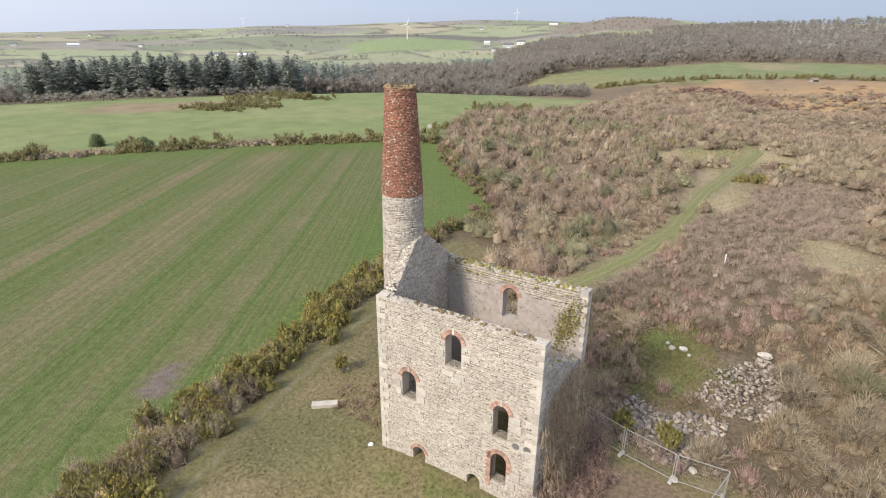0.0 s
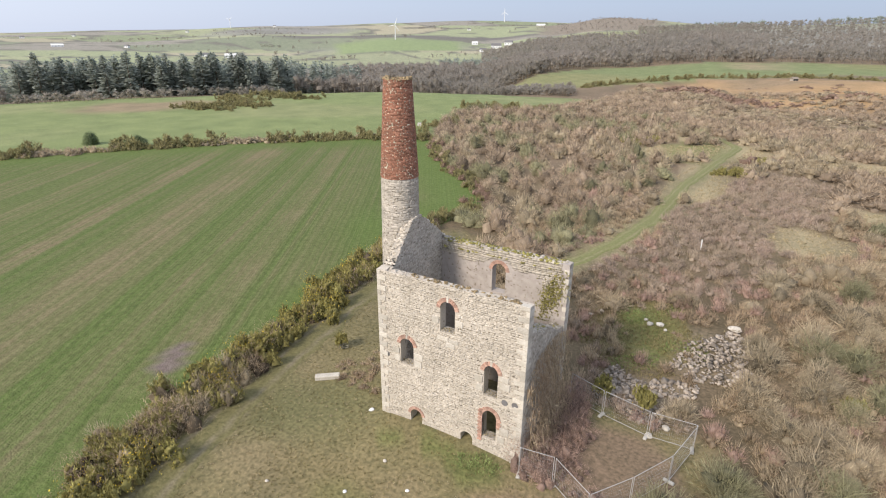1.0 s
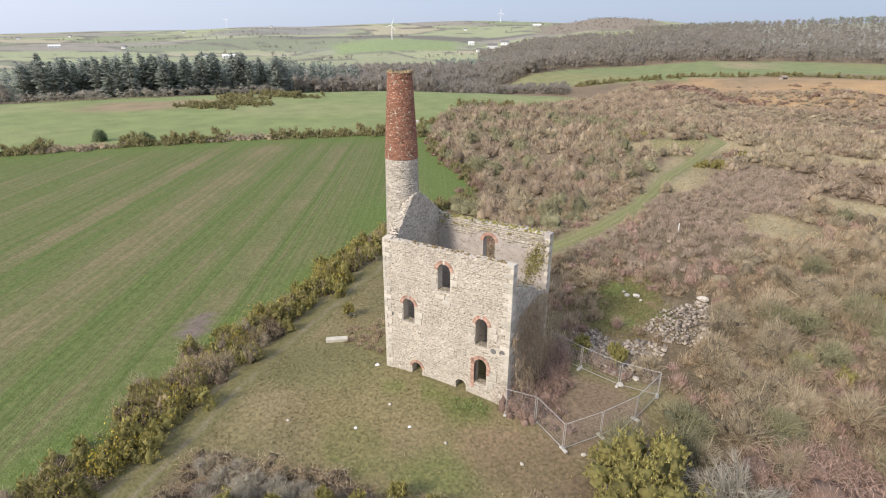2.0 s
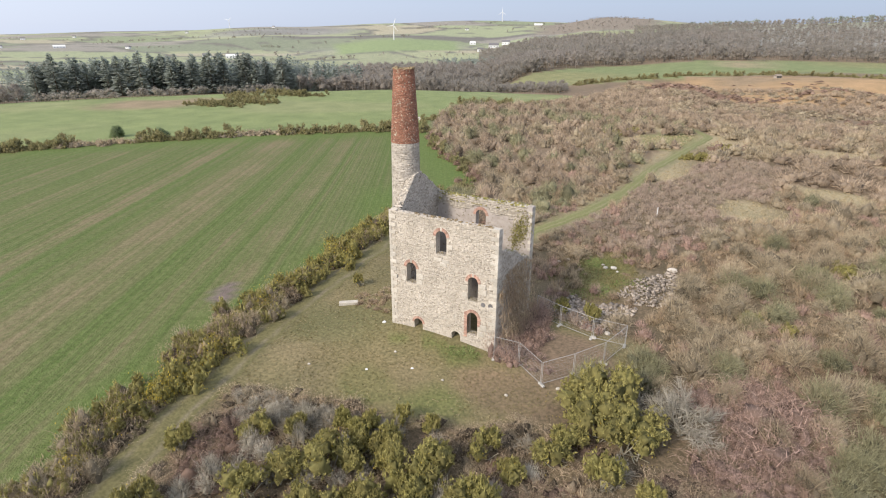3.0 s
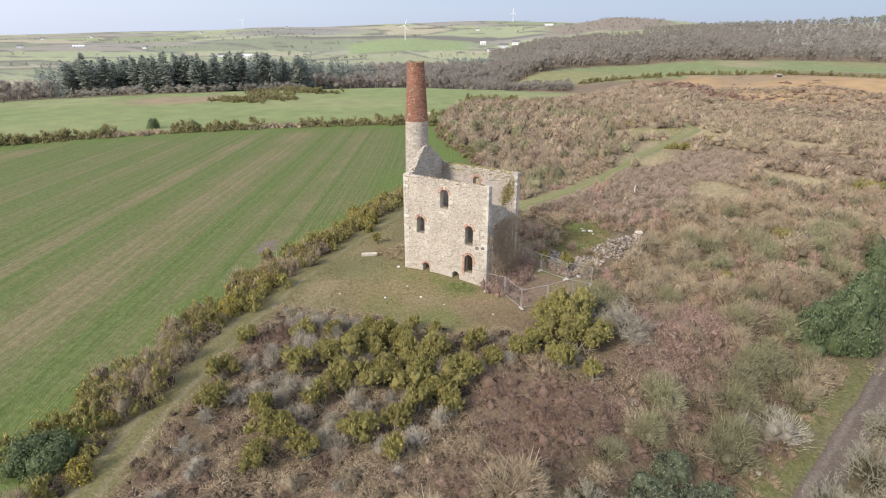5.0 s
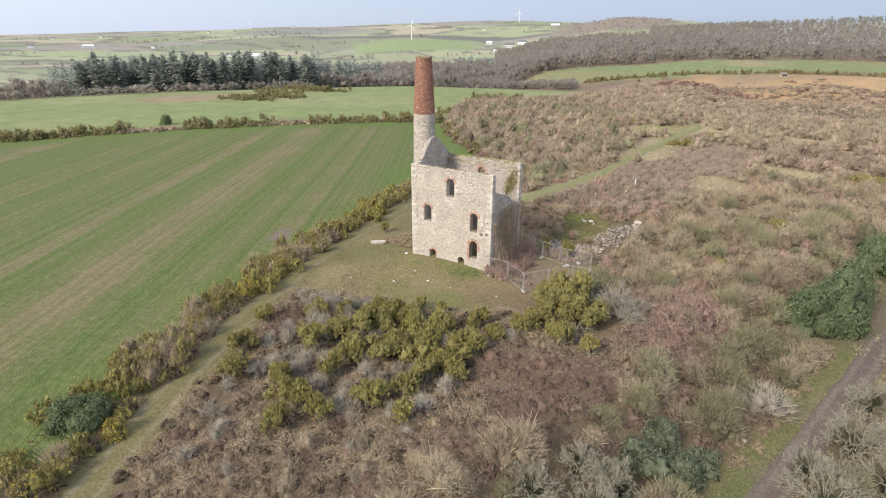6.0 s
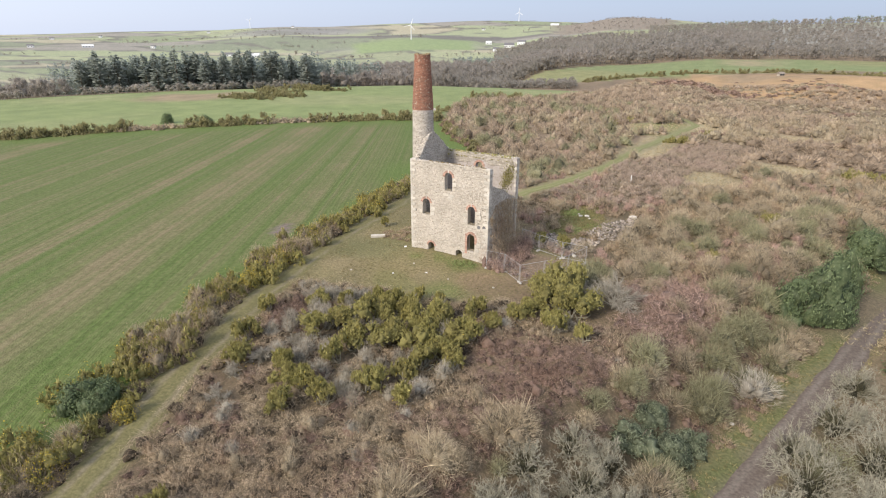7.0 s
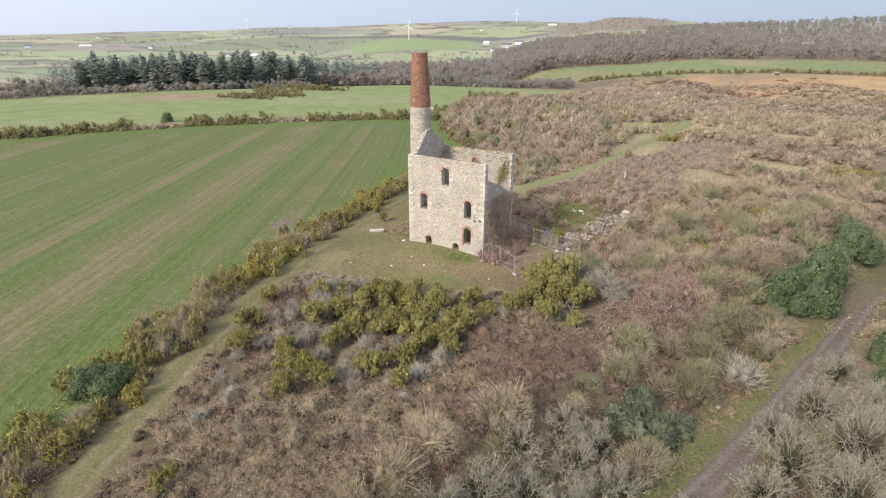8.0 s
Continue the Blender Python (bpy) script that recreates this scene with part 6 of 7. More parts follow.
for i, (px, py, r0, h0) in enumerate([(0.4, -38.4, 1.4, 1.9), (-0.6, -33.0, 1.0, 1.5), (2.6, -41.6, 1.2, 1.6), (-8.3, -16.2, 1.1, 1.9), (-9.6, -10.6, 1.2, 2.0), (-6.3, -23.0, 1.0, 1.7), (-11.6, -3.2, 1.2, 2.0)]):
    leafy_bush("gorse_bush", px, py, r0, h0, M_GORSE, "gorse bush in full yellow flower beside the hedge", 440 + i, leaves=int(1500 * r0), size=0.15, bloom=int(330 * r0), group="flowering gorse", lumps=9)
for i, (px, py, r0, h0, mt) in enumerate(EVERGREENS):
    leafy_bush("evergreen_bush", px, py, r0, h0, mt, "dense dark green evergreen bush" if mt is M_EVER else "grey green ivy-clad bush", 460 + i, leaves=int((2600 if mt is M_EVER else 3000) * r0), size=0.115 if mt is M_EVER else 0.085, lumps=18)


def bare_shrub(px, py, radius, height, material, label, seed, main=13, fork=7, fine=11, w=0.05):
    """A leafless shrub with crooked limbs, forks and fine twigs."""
    rng = np.random.default_rng(seed)
    ob = thing("bare_shrub", label, "shrub", pose(px, py, gz(px, py) - 0.05), "leafless shrubs")
    scale = np.array((radius, radius, height))
    tips = dome_dirs(main, rng, 0.12) * rng.uniform(0.6, 0.85, main)[:, None]
    foot = rng.normal(0, 0.07, (main, 3)) * (1, 1, 0)
    t = np.linspace(0, 1, 5)[None, :, None]
    pts = foot[:, None] * (1 - t) + tips[:, None] * t + np.array((0, 0, 0.12)) * (t * (1 - t) * 4) + rng.normal(0, 0.035, (main, 5, 3)) * t
    v, f = limbs(pts * scale, np.tile(np.linspace(w, w * 0.35, 5), (main, 1)), rng, 4)
    mesh_object("branch_frame", v, f, material, ob, tone=np.full(len(v), 0.25))
    src = np.repeat(np.arange(main), fork)
    at = rng.integers(2, 5, len(src))
    s0 = pts[src, at]
    d = unit(unit(s0) + rng.normal(0, 0.55, s0.shape) + (0, 0, 0.15))
    e0 = s0 + d * rng.uniform(0.22, 0.42, len(src))[:, None]
    mid = (s0 + e0) / 2 + rng.normal(0, 0.03, s0.shape)
    v, f = limbs(np.stack([s0, mid, e0], 1) * scale, np.tile([w * 0.4, w * 0.3, w * 0.12], (len(src), 1)), rng)
    v2s = np.repeat(mid, fine, 0) * rng.uniform(0.9, 1.05, (len(mid) * fine, 1))
    v2e = v2s + unit(np.repeat(d, fine, 0) + rng.normal(0, 0.7, v2s.shape)) * rng.uniform(0.12, 0.34, len(v2s))[:, None]
    v3, f3 = sprays(v2s * scale, v2e * scale, np.full(len(v2s), w * 0.55), rng)
    tagged(mesh_object("brushwood", np.concatenate([v, v3]), np.concatenate([f, f3 + len(v)]), material, ob, tone=np.full(len(v) + len(v3), 0.35)), kind="stuff")
    return ob


for i, (px, py, r0, h0) in enumerate(SHRUBS):
    bare_shrub(px, py, r0, h0, M_GREY, "spreading leafless shrub with pale grey lichened branches", 500 + i, main=int(9 + 5 * r0), w=0.034 + 0.007 * r0)



def lichen_shrub(px, py, radius, height, seed):
    """A dense crown of crooked, lichen-grown branches."""
    rng = np.random.default_rng(seed)
    ob = thing("lichened_shrub", "dense crooked leafless shrub grown over with pale lichen", "shrub", pose(px, py, gz(px, py) - 0.05), "lichened shrubs")
    scale = np.array((radius, radius, height))
    main, fork, fine = 30, 15, 6
    tips = dome_dirs(main, rng, 0.05) * rng.uniform(0.65, 0.95, main)[:, None]
    foot = rng.normal(0, 0.1, (main, 3)) * (1, 1, 0)
    t = np.linspace(0, 1, 6)[None, :, None]
    pts = foot[:, None] * (1 - t) + tips[:, None] * t + np.array((0, 0, 0.1)) * (t * (1 - t) * 4) + rng.normal(0, 0.05, (main, 6, 3)) * t
    v, f = limbs(pts * scale, np.tile(np.linspace(0.042, 0.013, 6), (main, 1)), rng, 4)
    mesh_object("branch_frame", v, f, M_LICHENED, ob, tone=np.full(len(v), 0.4))
    src = np.repeat(np.arange(main), fork)
    s0 = pts[src, rng.integers(3, 6, len(src))]
    d = unit(unit(s0) + rng.normal(0, 0.7, s0.shape) + (0, 0, 0.2))
    e0 = s0 + d * rng.uniform(0.15, 0.34, len(src))[:, None]
    mid = (s0 + e0) / 2 + rng.normal(0, 0.045, s0.shape)
    v, f = limbs(np.stack([s0, mid, e0], 1) * scale, np.tile([0.014, 0.011, 0.007], (len(src), 1)), rng)
    s1 = np.repeat((mid + e0) / 2, fine, 0)
    e1 = s1 + unit(np.repeat(d, fine, 0) + rng.normal(0, 0.8, s1.shape)) * rng.uniform(0.06, 0.18, len(s1))[:, None]
    v3, f3 = sprays(s1 * scale, e1 * scale, np.full(len(s1), 0.019), rng)
    v = np.concatenate([v, v3])
    tagged(mesh_object("brushwood", v, np.concatenate([f, f3 + len(v) - len(v3)]), M_LICHENED, ob, tone=rng.random(len(v))), kind="stuff")
    # fill of twigs toned below zero: the crown's inner shade is painted on
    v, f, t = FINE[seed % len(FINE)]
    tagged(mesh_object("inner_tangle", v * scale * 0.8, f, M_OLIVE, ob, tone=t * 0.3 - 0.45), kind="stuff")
    return ob


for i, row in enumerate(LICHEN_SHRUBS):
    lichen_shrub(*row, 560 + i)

# ---- dead ivy on the broken end, brambles at its foot ----
rg = np.random.default_rng(600)
k = 5200
sy = np.clip(rg.normal(3.6, 1.9, k), 0.3, 6.9)
sz = -0.6 + 6.4 * rg.random(k) ** 1.35
sz = np.minimum(sz, np.interp(sy, [0.3, 2, 4, 6.9], [4.6, 6.4, 6.0, 5.0]))
s0 = np.stack([np.full(k, LEN - 0.05) + rg.uniform(0, 0.25, k) + np.clip(1.1 - 0.2 * sz, 0, 1) * rg.random(k), sy, sz], 1)
e0 = s0 + np.stack([rg.uniform(0.0, 0.3, k), rg.normal(0, 0.3, k), rg.uniform(-0.9, 0.3, k)], 1)
v, f = sprays(s0, e0, rg.uniform(0.02, 0.045, k), rg)
tagged(mesh_object("dead_ivy", v, f, M_CANE, tone=rg.random(len(v))), "dead brown ivy stems hanging on the broken end wall", "ivy", kind="stuff")
k = 900
sy = rg.uniform(6.1, 6.9, k)
c0 = np.stack([rg.normal(8.6, 0.35, k), np.full(k, DEEP - THICK - 0.03), np.clip(rg.normal(7.4, 0.85, k), 5.6, 9.2)], 1)
c0[:, 0] += (c0[:, 2] - 7.4) * 0.25
e0 = c0 + np.stack([rg.normal(0, 0.1, k), -rg.uniform(0.03, 0.16, k), rg.normal(0, 0.1, k)], 1)
v, f = sprays(c0, e0, rg.uniform(0.05, 0.11, k), rg)
tagged(mesh_object("green_ivy", v, f, M_MOSS, tone=rg.random(len(v))), "yellow green ivy patch on the inner back wall", "ivy", kind="stuff")
x, y = scatter(9.9, 13.2, -0.4, 9.0, 0.75, 601, lambda a, b: (a - 9.6) < 1.4 + 1.6 * np.exp(-((b - 3.6) / 2.6) ** 2))
strew("bramble_thicket", TANGLE, x, y, 0.85, np.random.default_rng(602).uniform(1.4, 3.0, len(x)) * np.exp(-((x - 9.6) / 3.2)), M_RED, "red brown brambles heaped against the end wall", "bramble", 603)
x, y = scatter(10.6, 15.0, 0.2, 6.8, 1.0, 604, lambda a, b: ripple(a, b, 3.0) > 0.1 + 0.25 * (a - 11))
strew("bramble_thicket", TANGLE, x, y, 0.7, np.random.default_rng(608).uniform(0.25, 0.8, len(x)), M_RED, "low red brown brambles inside the fence", "bramble", 609)
x, y = scatter(-7, -2.2, 1.2, 5.4, 0.9, 611, lambda a, b: ((a + 4.7) / 2.2) ** 2 + ((b - 3.2) / 1.5) ** 2 < 1)
strew("dead_stems", TUSSOCK, x, y, 0.75, np.random.default_rng(612).uniform(0.3, 0.7, len(x)), M_CANE, "low tan brown dead stems beside the stone trough", "bramble", 613)

x, y = scatter(-4.6, -1.2, 1.6, 6.0, 1.0, 605, lambda a, b: (a + 0.8) ** 2 + (b - 3.4) ** 2 > 1.9 ** 2)
strew("dead_stems", TUSSOCK, x, y, 0.8, np.random.default_rng(606).uniform(0.3, 0.7, len(x)), M_CANE, "low brown dead stems at the foot of the chimney", "bramble", 607)
k = 260
pick_ = rg.integers(0, 4, k)
lo = np.array([WIN_UP, WIN_LEFT, WIN_RIGHT, DOORWAY])[pick_]
s0 = np.stack([lo[:, 0] + (lo[:, 1] - lo[:, 0]) * rg.random(k), rg.uniform(0.02, 0.5, k), lo[:, 2] + 0.08], 1)
v, f = sprays(s0, s0 + np.stack([rg.normal(0, 0.08, k), rg.uniform(-0.16, 0.05, k), rg.uniform(0.05, 0.28, k)], 1), rg.uniform(0.02, 0.05, k), rg)
tagged(mesh_object("sill_weeds", v, f, M_STRAW, tone=rg.random(len(v))), "dry weeds growing on the window sills", "weeds", kind="stuff")

# ---- rough grass of the clearing, lane and verges ----
def tuft_field(name, keep, box, gap, size, material, label, seed):
    rng = np.random.default_rng(seed)
    tpl = []
    for _ in range(4):
        k = 11
        s = rng.normal(0, 0.35, (k, 3)) * (1, 1, 0)
        e = s * 1.4 + np.stack([rng.normal(0, 0.3, k), rng.normal(0, 0.3, k), rng.uniform(0.3, 1.0, k)], 1)
        v, f = sprays(s, e, np.full(k, 0.22), rng)
        tpl.append((v, f, np.full(len(v), 0.5)))
    px, py = scatter(*box, gap, seed + 1, keep)
    s = rng.uniform(0.6, 1.4, len(px)) * size
    return strew(name, tpl, px, py, s, s * 0.8, material, label, "grass", seed + 2, sink=0.0)


def lawn(x, y):
    d, _, _ = near_line(x, y, LANE)
    house_box = (x > -0.3) & (x < LEN + 0.2) & (y > -0.1) & (y < DEEP + 0.3)
    yard = ((x - 14.4) / 3.4) ** 2 + ((y - 3.0) / 4.4) ** 2 < 1
    return (inside(x, y, CLEAR) | (d < 2.2)) & (d > 1.35) & ~house_box & ~yard


tuft_field("rough_grass", lambda a, b: lawn(a, b) & (ripple(a, b, 4.0) < 0.35), (-15, 20, -46, 34), 0.33, 0.125, M_GRASS, "rough tussocky green brown grass", 700)
tuft_field("dead_grass", lambda a, b: lawn(a, b) & (ripple(a, b, 4.0) > 0.0), (-15, 20, -46, 34), 0.5, 0.12, M_STRAW, "tufts of dead straw grass", 710)


tuft_field("green_weeds", lambda a, b: ((a - 7.3) / 1.5) ** 2 + ((b + 1.0) / 0.7) ** 2 + 0.5 * ripple(a, b, 0.8) < 1, (5, 10, -3, 0), 0.2, 0.2, M_WEED, "fresh green weeds at the foot of the doorway", 705)


def hedge_foot(x, y):
    d, q, _ = near_line(x, y, HEDGE)
    return (q < -1.3) & (q > -2.3 - 0.5 * ripple(x, y, 3.0)) & (y < 32) & (y > -50)


tuft_field("dead_grass", hedge_foot, (-22, 6, -50, 32), 0.42, 0.3, M_STRAW, "strip of dead straw grass along the field side of the hedge", 715)


def hollow(x, y):
    """The green hollow between the ruin and the stone heaps."""
    return (((x - 12.6) / 5.0) ** 2 + ((y - 18.4) / 5.6) ** 2 + 0.3 * ripple(x, y, 3.0) < 1) & ~taken(x, y)


tuft_field("rough_grass", lambda a, b: hollow(a, b) & (ripple(a, b, 2.2) < 0.5), (6, 19, 11, 25), 0.3, 0.24, M_GRASS, "rough green grass in the hollow behind the ruin", 722)
tuft_field("green_weeds", lambda a, b: hollow(a, b) & (ripple(a + 9, b, 1.8) > 0.35), (6, 19, 11, 25), 0.3, 0.22, M_WEED, "patches of fresh green weeds in the hollow", 726)
hx, hy = scatter(6, 19, 10, 25, 1.3, 727, lambda a, b: hollow(a, b) & (ripple(a + 3, b + 8, 2.6) > 0.3))
strew("undergrowth", TUSSOCK, hx, hy, np.random.default_rng(728).uniform(0.4, 0.9, len(hx)), np.random.default_rng(729).uniform(0.25, 0.7, len(hx)), M_CANE, "low tan dead stems in the green hollow", "undergrowth", 730)


def pale_open(x, y):
    dw, _, _ = near_line(x, y, WALK)
    return open_ground(x, y) & (x > -2) & (y > 9) & ~inside(x, y, CLEAR) & (dw > 2.0) & (((x - 14) / 6.5) ** 2 + ((y - 17) / 7) ** 2 > 1)


tuft_field("dead_grass", pale_open, (-2, 50, 9, 115), 0.8, 0.34, M_STRAW, "pale dead grass in openings among the scrub", 720)


def verge(x, y):
    d, s, _ = near_line(x, y, TRACK)
    return (d > 0.95) & (d < 3.4) & ((s < 0) | (d < 1.6))


tuft_field("rough_grass", verge, (18, 54, -52, 45), 0.5, 0.2, M_GRASS, "green grass verge beside the track", 730)


# ---- conifer belt ----
def conifer(rng, whorls=24, per=13):
    """A ragged conifer one unit tall: drooping sprays in uneven whorls."""
    k = whorls * per
    lev = np.repeat(np.linspace(0.06, 0.97, whorls), per) + rng.normal(0, 0.018, k)
    a = rng.uniform(0, 2 * math.pi, k)
    reach = (0.20 * (1 - np.clip(lev, 0, 1)) ** 0.5 + 0.02) * rng.uniform(0.45, 1.25, k) * (1 + 0.25 * np.sin(a * 2 + lev * 9))
    out = np.stack([np.cos(a), np.sin(a), np.zeros(k)], 1)
    root = np.stack([np.zeros(k), np.zeros(k), lev], 1) + out * (reach * 0.25)[:, None]
    tip = root + out * (reach * 0.75)[:, None] + np.stack([np.zeros(k), np.zeros(k), rng.normal(-0.01, 0.025, k)], 1)
    side = np.stack([-np.sin(a), np.cos(a), rng.normal(0, 0.5, k)], 1) * (0.030 * rng.uniform(0.6, 1.3, k))[:, None]
    mid = root + (tip - root) * 0.55
    v = np.stack([root, mid - side, tip, mid + side], 1).reshape(-1, 3)
    q = np.arange(4 * k).reshape(-1, 4)
    return v, np.concatenate([q[:, :3], q[:, [0, 2, 3]]])


frng = np.random.default_rng(900)
CONES = [conifer(frng) for _ in range(4)]
CONES_FAR = [conifer(frng, 14, 8) for _ in range(4)]
BELT = [(-256, 92), (-232, 124), (-206, 156), (-181, 192)]


def make_conifer(tpl, px, py, hgt):
    ob = thing("conifer", "dark green conifer in the shelter belt", "tree", pose(px, py, gz(px, py) - 0.2), "shelter belt")
    bm = bmesh.new()
    bmesh.ops.create_cone(bm, cap_ends=True, segments=6, radius1=0.32, radius2=0.06, depth=hgt * 0.95, matrix=Matrix.Translation((0, 0, hgt * 0.475)))
    part("trunk", bm, M_BARK, ob)
    v, f = tpl
    mesh_object("crown", v * hgt * (1.15, 1.15, 1), f, M_PINE_HAZED, ob, tone=np.full(len(v), frng.random()))
    return ob


moulds = [make_conifer(c, -262 - 3 * i, 95 + 3 * i, 17.0) for i, c in enumerate(CONES)]
for i in range(64):
    t = frng.random()
    j = min(int(t * 3), 2)
    u = t * 3 - j
    bx, by = BELT[j][0] + (BELT[j + 1][0] - BELT[j][0]) * u, BELT[j][1] + (BELT[j + 1][1] - BELT[j][1]) * u
    bx, by = bx - abs(frng.normal(0, 9)), by + frng.normal(0, 5)
    s = frng.uniform(0.85, 1.2)
    copy_thing(moulds[i % 4], pose(bx, by, gz(bx, by) - 0.2, 0, 0, frng.uniform(0, 360)) @ Matrix.Scale(s, 4))
px = np.concatenate([frng.uniform(-310, -190, 800)])
py = np.concatenate([frng.uniform(95, 245, 800)])
bd, bs, _ = near_line(px, py, BELT)
ok = (bs < 0) & (bd < 60) & (bd > 5)
hh = frng.uniform(15, 20, len(px))
strew("conifer_wood", CONES_FAR, px[ok], py[ok], hh[ok] * 1.15, hh[ok], M_PINE_HAZED, "dense dark conifer plantation", "wood", 901)


def at_bearing(deg, r):
    a = radians(deg) - BEARING
    return EYE0[0] + r * math.sin(a), EYE0[1] + r * math.cos(a)


# ---- winter woods ----
def crown_tree(rng, lumps=4, twigs=26, width=0.03, slim=0.9):
    """A leafless tree one unit tall: rounded clumps of brushwood, fine upright sprays over them, and a trunk."""
    c = dome_dirs(lumps, rng, -0.9) * (0.16 * slim, 0.16 * slim, 0.26) + (0, 0, 0.44)
    r = rng.uniform(0.18, 0.28, lumps) * slim
    hv, hf = clump_core(c, r * 0.72, rng, 1, rough=(0.15, 1.2))
    which = rng.integers(0, lumps, twigs)
    d = dome_dirs(twigs, rng, -0.3)
    p = c[which] + d * (r[which] * rng.uniform(0.8, 1.1, twigs))[:, None]
    way = unit(d + (0, 0, 0.5) + rng.normal(0, 0.3, d.shape))
    v, f = sprays(p - way * 0.12, p + way * 0.09, width * rng.uniform(0.6, 1.4, twigs), rng)
    t, g = limbs(np.array([[(0, 0, 0), (0.01, 0, 0.3), (0, 0.01, 0.62)]]), np.array([[0.024, 0.02, 0.01]]), rng, 3)
    return joined((hv, hf, 0.45), (v, f, np.repeat(rng.uniform(0.3, 1.0, twigs), 3)), (t, g, 1.0))


TREES = [crown_tree(frng, 2, 62, 0.028) for _ in range(6)]
TREES_FAR = [crown_tree(frng, 2, 34, 0.04) for _ in range(6)]


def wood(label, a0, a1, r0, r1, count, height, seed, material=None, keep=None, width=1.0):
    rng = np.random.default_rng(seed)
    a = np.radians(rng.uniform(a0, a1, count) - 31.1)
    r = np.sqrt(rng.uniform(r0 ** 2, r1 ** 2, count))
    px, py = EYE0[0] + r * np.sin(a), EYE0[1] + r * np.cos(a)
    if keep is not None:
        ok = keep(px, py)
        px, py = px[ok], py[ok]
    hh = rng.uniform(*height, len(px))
    return strew("woodland", TREES if r1 < 450 else TREES_FAR, px, py, hh * width, hh, material or M_WOOD_HAZED, label, "woodland", seed + 1)


def off_field(x, y):
    r, a = polar(x, y)
    return ~far_field(r + 4, a) & ~far_field(r - 4, a)


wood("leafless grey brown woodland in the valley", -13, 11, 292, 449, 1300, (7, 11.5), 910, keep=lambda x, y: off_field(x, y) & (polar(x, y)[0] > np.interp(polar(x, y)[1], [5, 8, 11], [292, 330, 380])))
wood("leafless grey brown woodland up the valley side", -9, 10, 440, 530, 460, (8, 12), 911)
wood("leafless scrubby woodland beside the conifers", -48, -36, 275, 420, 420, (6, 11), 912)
wood("dark green conifers among the valley woods", 0.5, 6.5, 520, 600, 60, (9, 13), 913, material=M_PINE_HAZED)
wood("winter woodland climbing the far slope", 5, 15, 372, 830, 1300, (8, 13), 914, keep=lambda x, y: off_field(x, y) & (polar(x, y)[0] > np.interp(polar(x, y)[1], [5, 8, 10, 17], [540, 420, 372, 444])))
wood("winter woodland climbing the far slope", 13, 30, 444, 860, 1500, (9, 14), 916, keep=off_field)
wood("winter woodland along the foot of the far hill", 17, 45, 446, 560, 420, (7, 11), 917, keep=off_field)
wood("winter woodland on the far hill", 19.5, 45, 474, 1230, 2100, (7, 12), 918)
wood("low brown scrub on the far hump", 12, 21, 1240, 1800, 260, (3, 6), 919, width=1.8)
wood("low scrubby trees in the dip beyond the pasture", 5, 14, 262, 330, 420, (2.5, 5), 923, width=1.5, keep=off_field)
wood("dark conifers on the ridge", 24, 30, 1170, 1260, 70, (10, 15), 920, material=M_PINE_HAZED)
wood("dark conifers on the ridge", 33, 47, 1120, 1260, 120, (10, 15), 921, material=M_PINE_HAZED)
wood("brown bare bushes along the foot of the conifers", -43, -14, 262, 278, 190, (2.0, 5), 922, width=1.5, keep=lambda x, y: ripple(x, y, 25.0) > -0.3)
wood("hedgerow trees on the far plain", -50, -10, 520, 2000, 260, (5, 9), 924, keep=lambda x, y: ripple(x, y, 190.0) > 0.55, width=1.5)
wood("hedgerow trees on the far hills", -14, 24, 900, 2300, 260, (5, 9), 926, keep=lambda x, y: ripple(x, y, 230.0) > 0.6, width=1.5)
hrng = np.random.default_rng(927)
rows_ = []
for _ in range(26):
    a0, r0 = hrng.uniform(-48, 22), math.exp(hrng.uniform(math.log(720), math.log(2300)))
    rows_.append(along([at_bearing(a0, r0), at_bearing(a0 + hrng.uniform(3, 9), r0 * hrng.uniform(0.9, 1.12))], 7.0, int(hrng.integers(1, 9999)), 3.0))
h = np.concatenate(rows_)
hh = hrng.uniform(3, 6.5, len(h))
strew("hedgerow_trees", TREES_FAR, h[:, 0], h[:, 1], hh * 1.7, hh, M_WOOD_HAZED, "lines of bare hedgerow trees between the far fields", "hedgerow", 928)
sa, sr = hrng.uniform(22, 42, 90), hrng.uniform(225, 330, 90)
h = np.array([at_bearing(p, q) for p, q in zip(sa, sr)])
hh = hrng.uniform(0.6, 2.2, len(h)) * (ripple(h[:, 0], h[:, 1], 26.0) > -0.1)
strew("bramble_thicket", TWIGS_FAR, h[hh > 0, 0], h[hh > 0, 1], hh[hh > 0] * 1.6, hh[hh > 0] * 0.6, M_BRAMBLE, "brown tufts of bracken on the ochre spoil ground", "bracken", 929)
x, y = [], []
for cx, cy, rx, ry, k in ((-147, 98, 12, 6, 80), (-150, 138, 15, 6, 100), (-140, 111, 10, 5, 60), (-158, 122, 14, 5, 60), (-71, 146, 4, 3, 16), (-62, 149, 6, 3, 26), (-56, 152, 4, 3, 16), (-48, 155, 4, 3, 14), (-106, 46, 2, 2, 8), (-98, 51, 2, 2, 8), (-59, 108, 3, 9, 22)):
    x += list(frng.normal(cx, rx * 0.5, k))
    y += list(frng.normal(cy, ry * 0.5, k))
rr = frng.uniform(1.0, 2.0, len(x))
strew("gorse_clumps", GORSE_FAR, x, y, rr, rr * 1.2, M_GORSE_DARK, "clumps of gorse on the pasture and scrub", "gorse", 930)


x, y = [], []
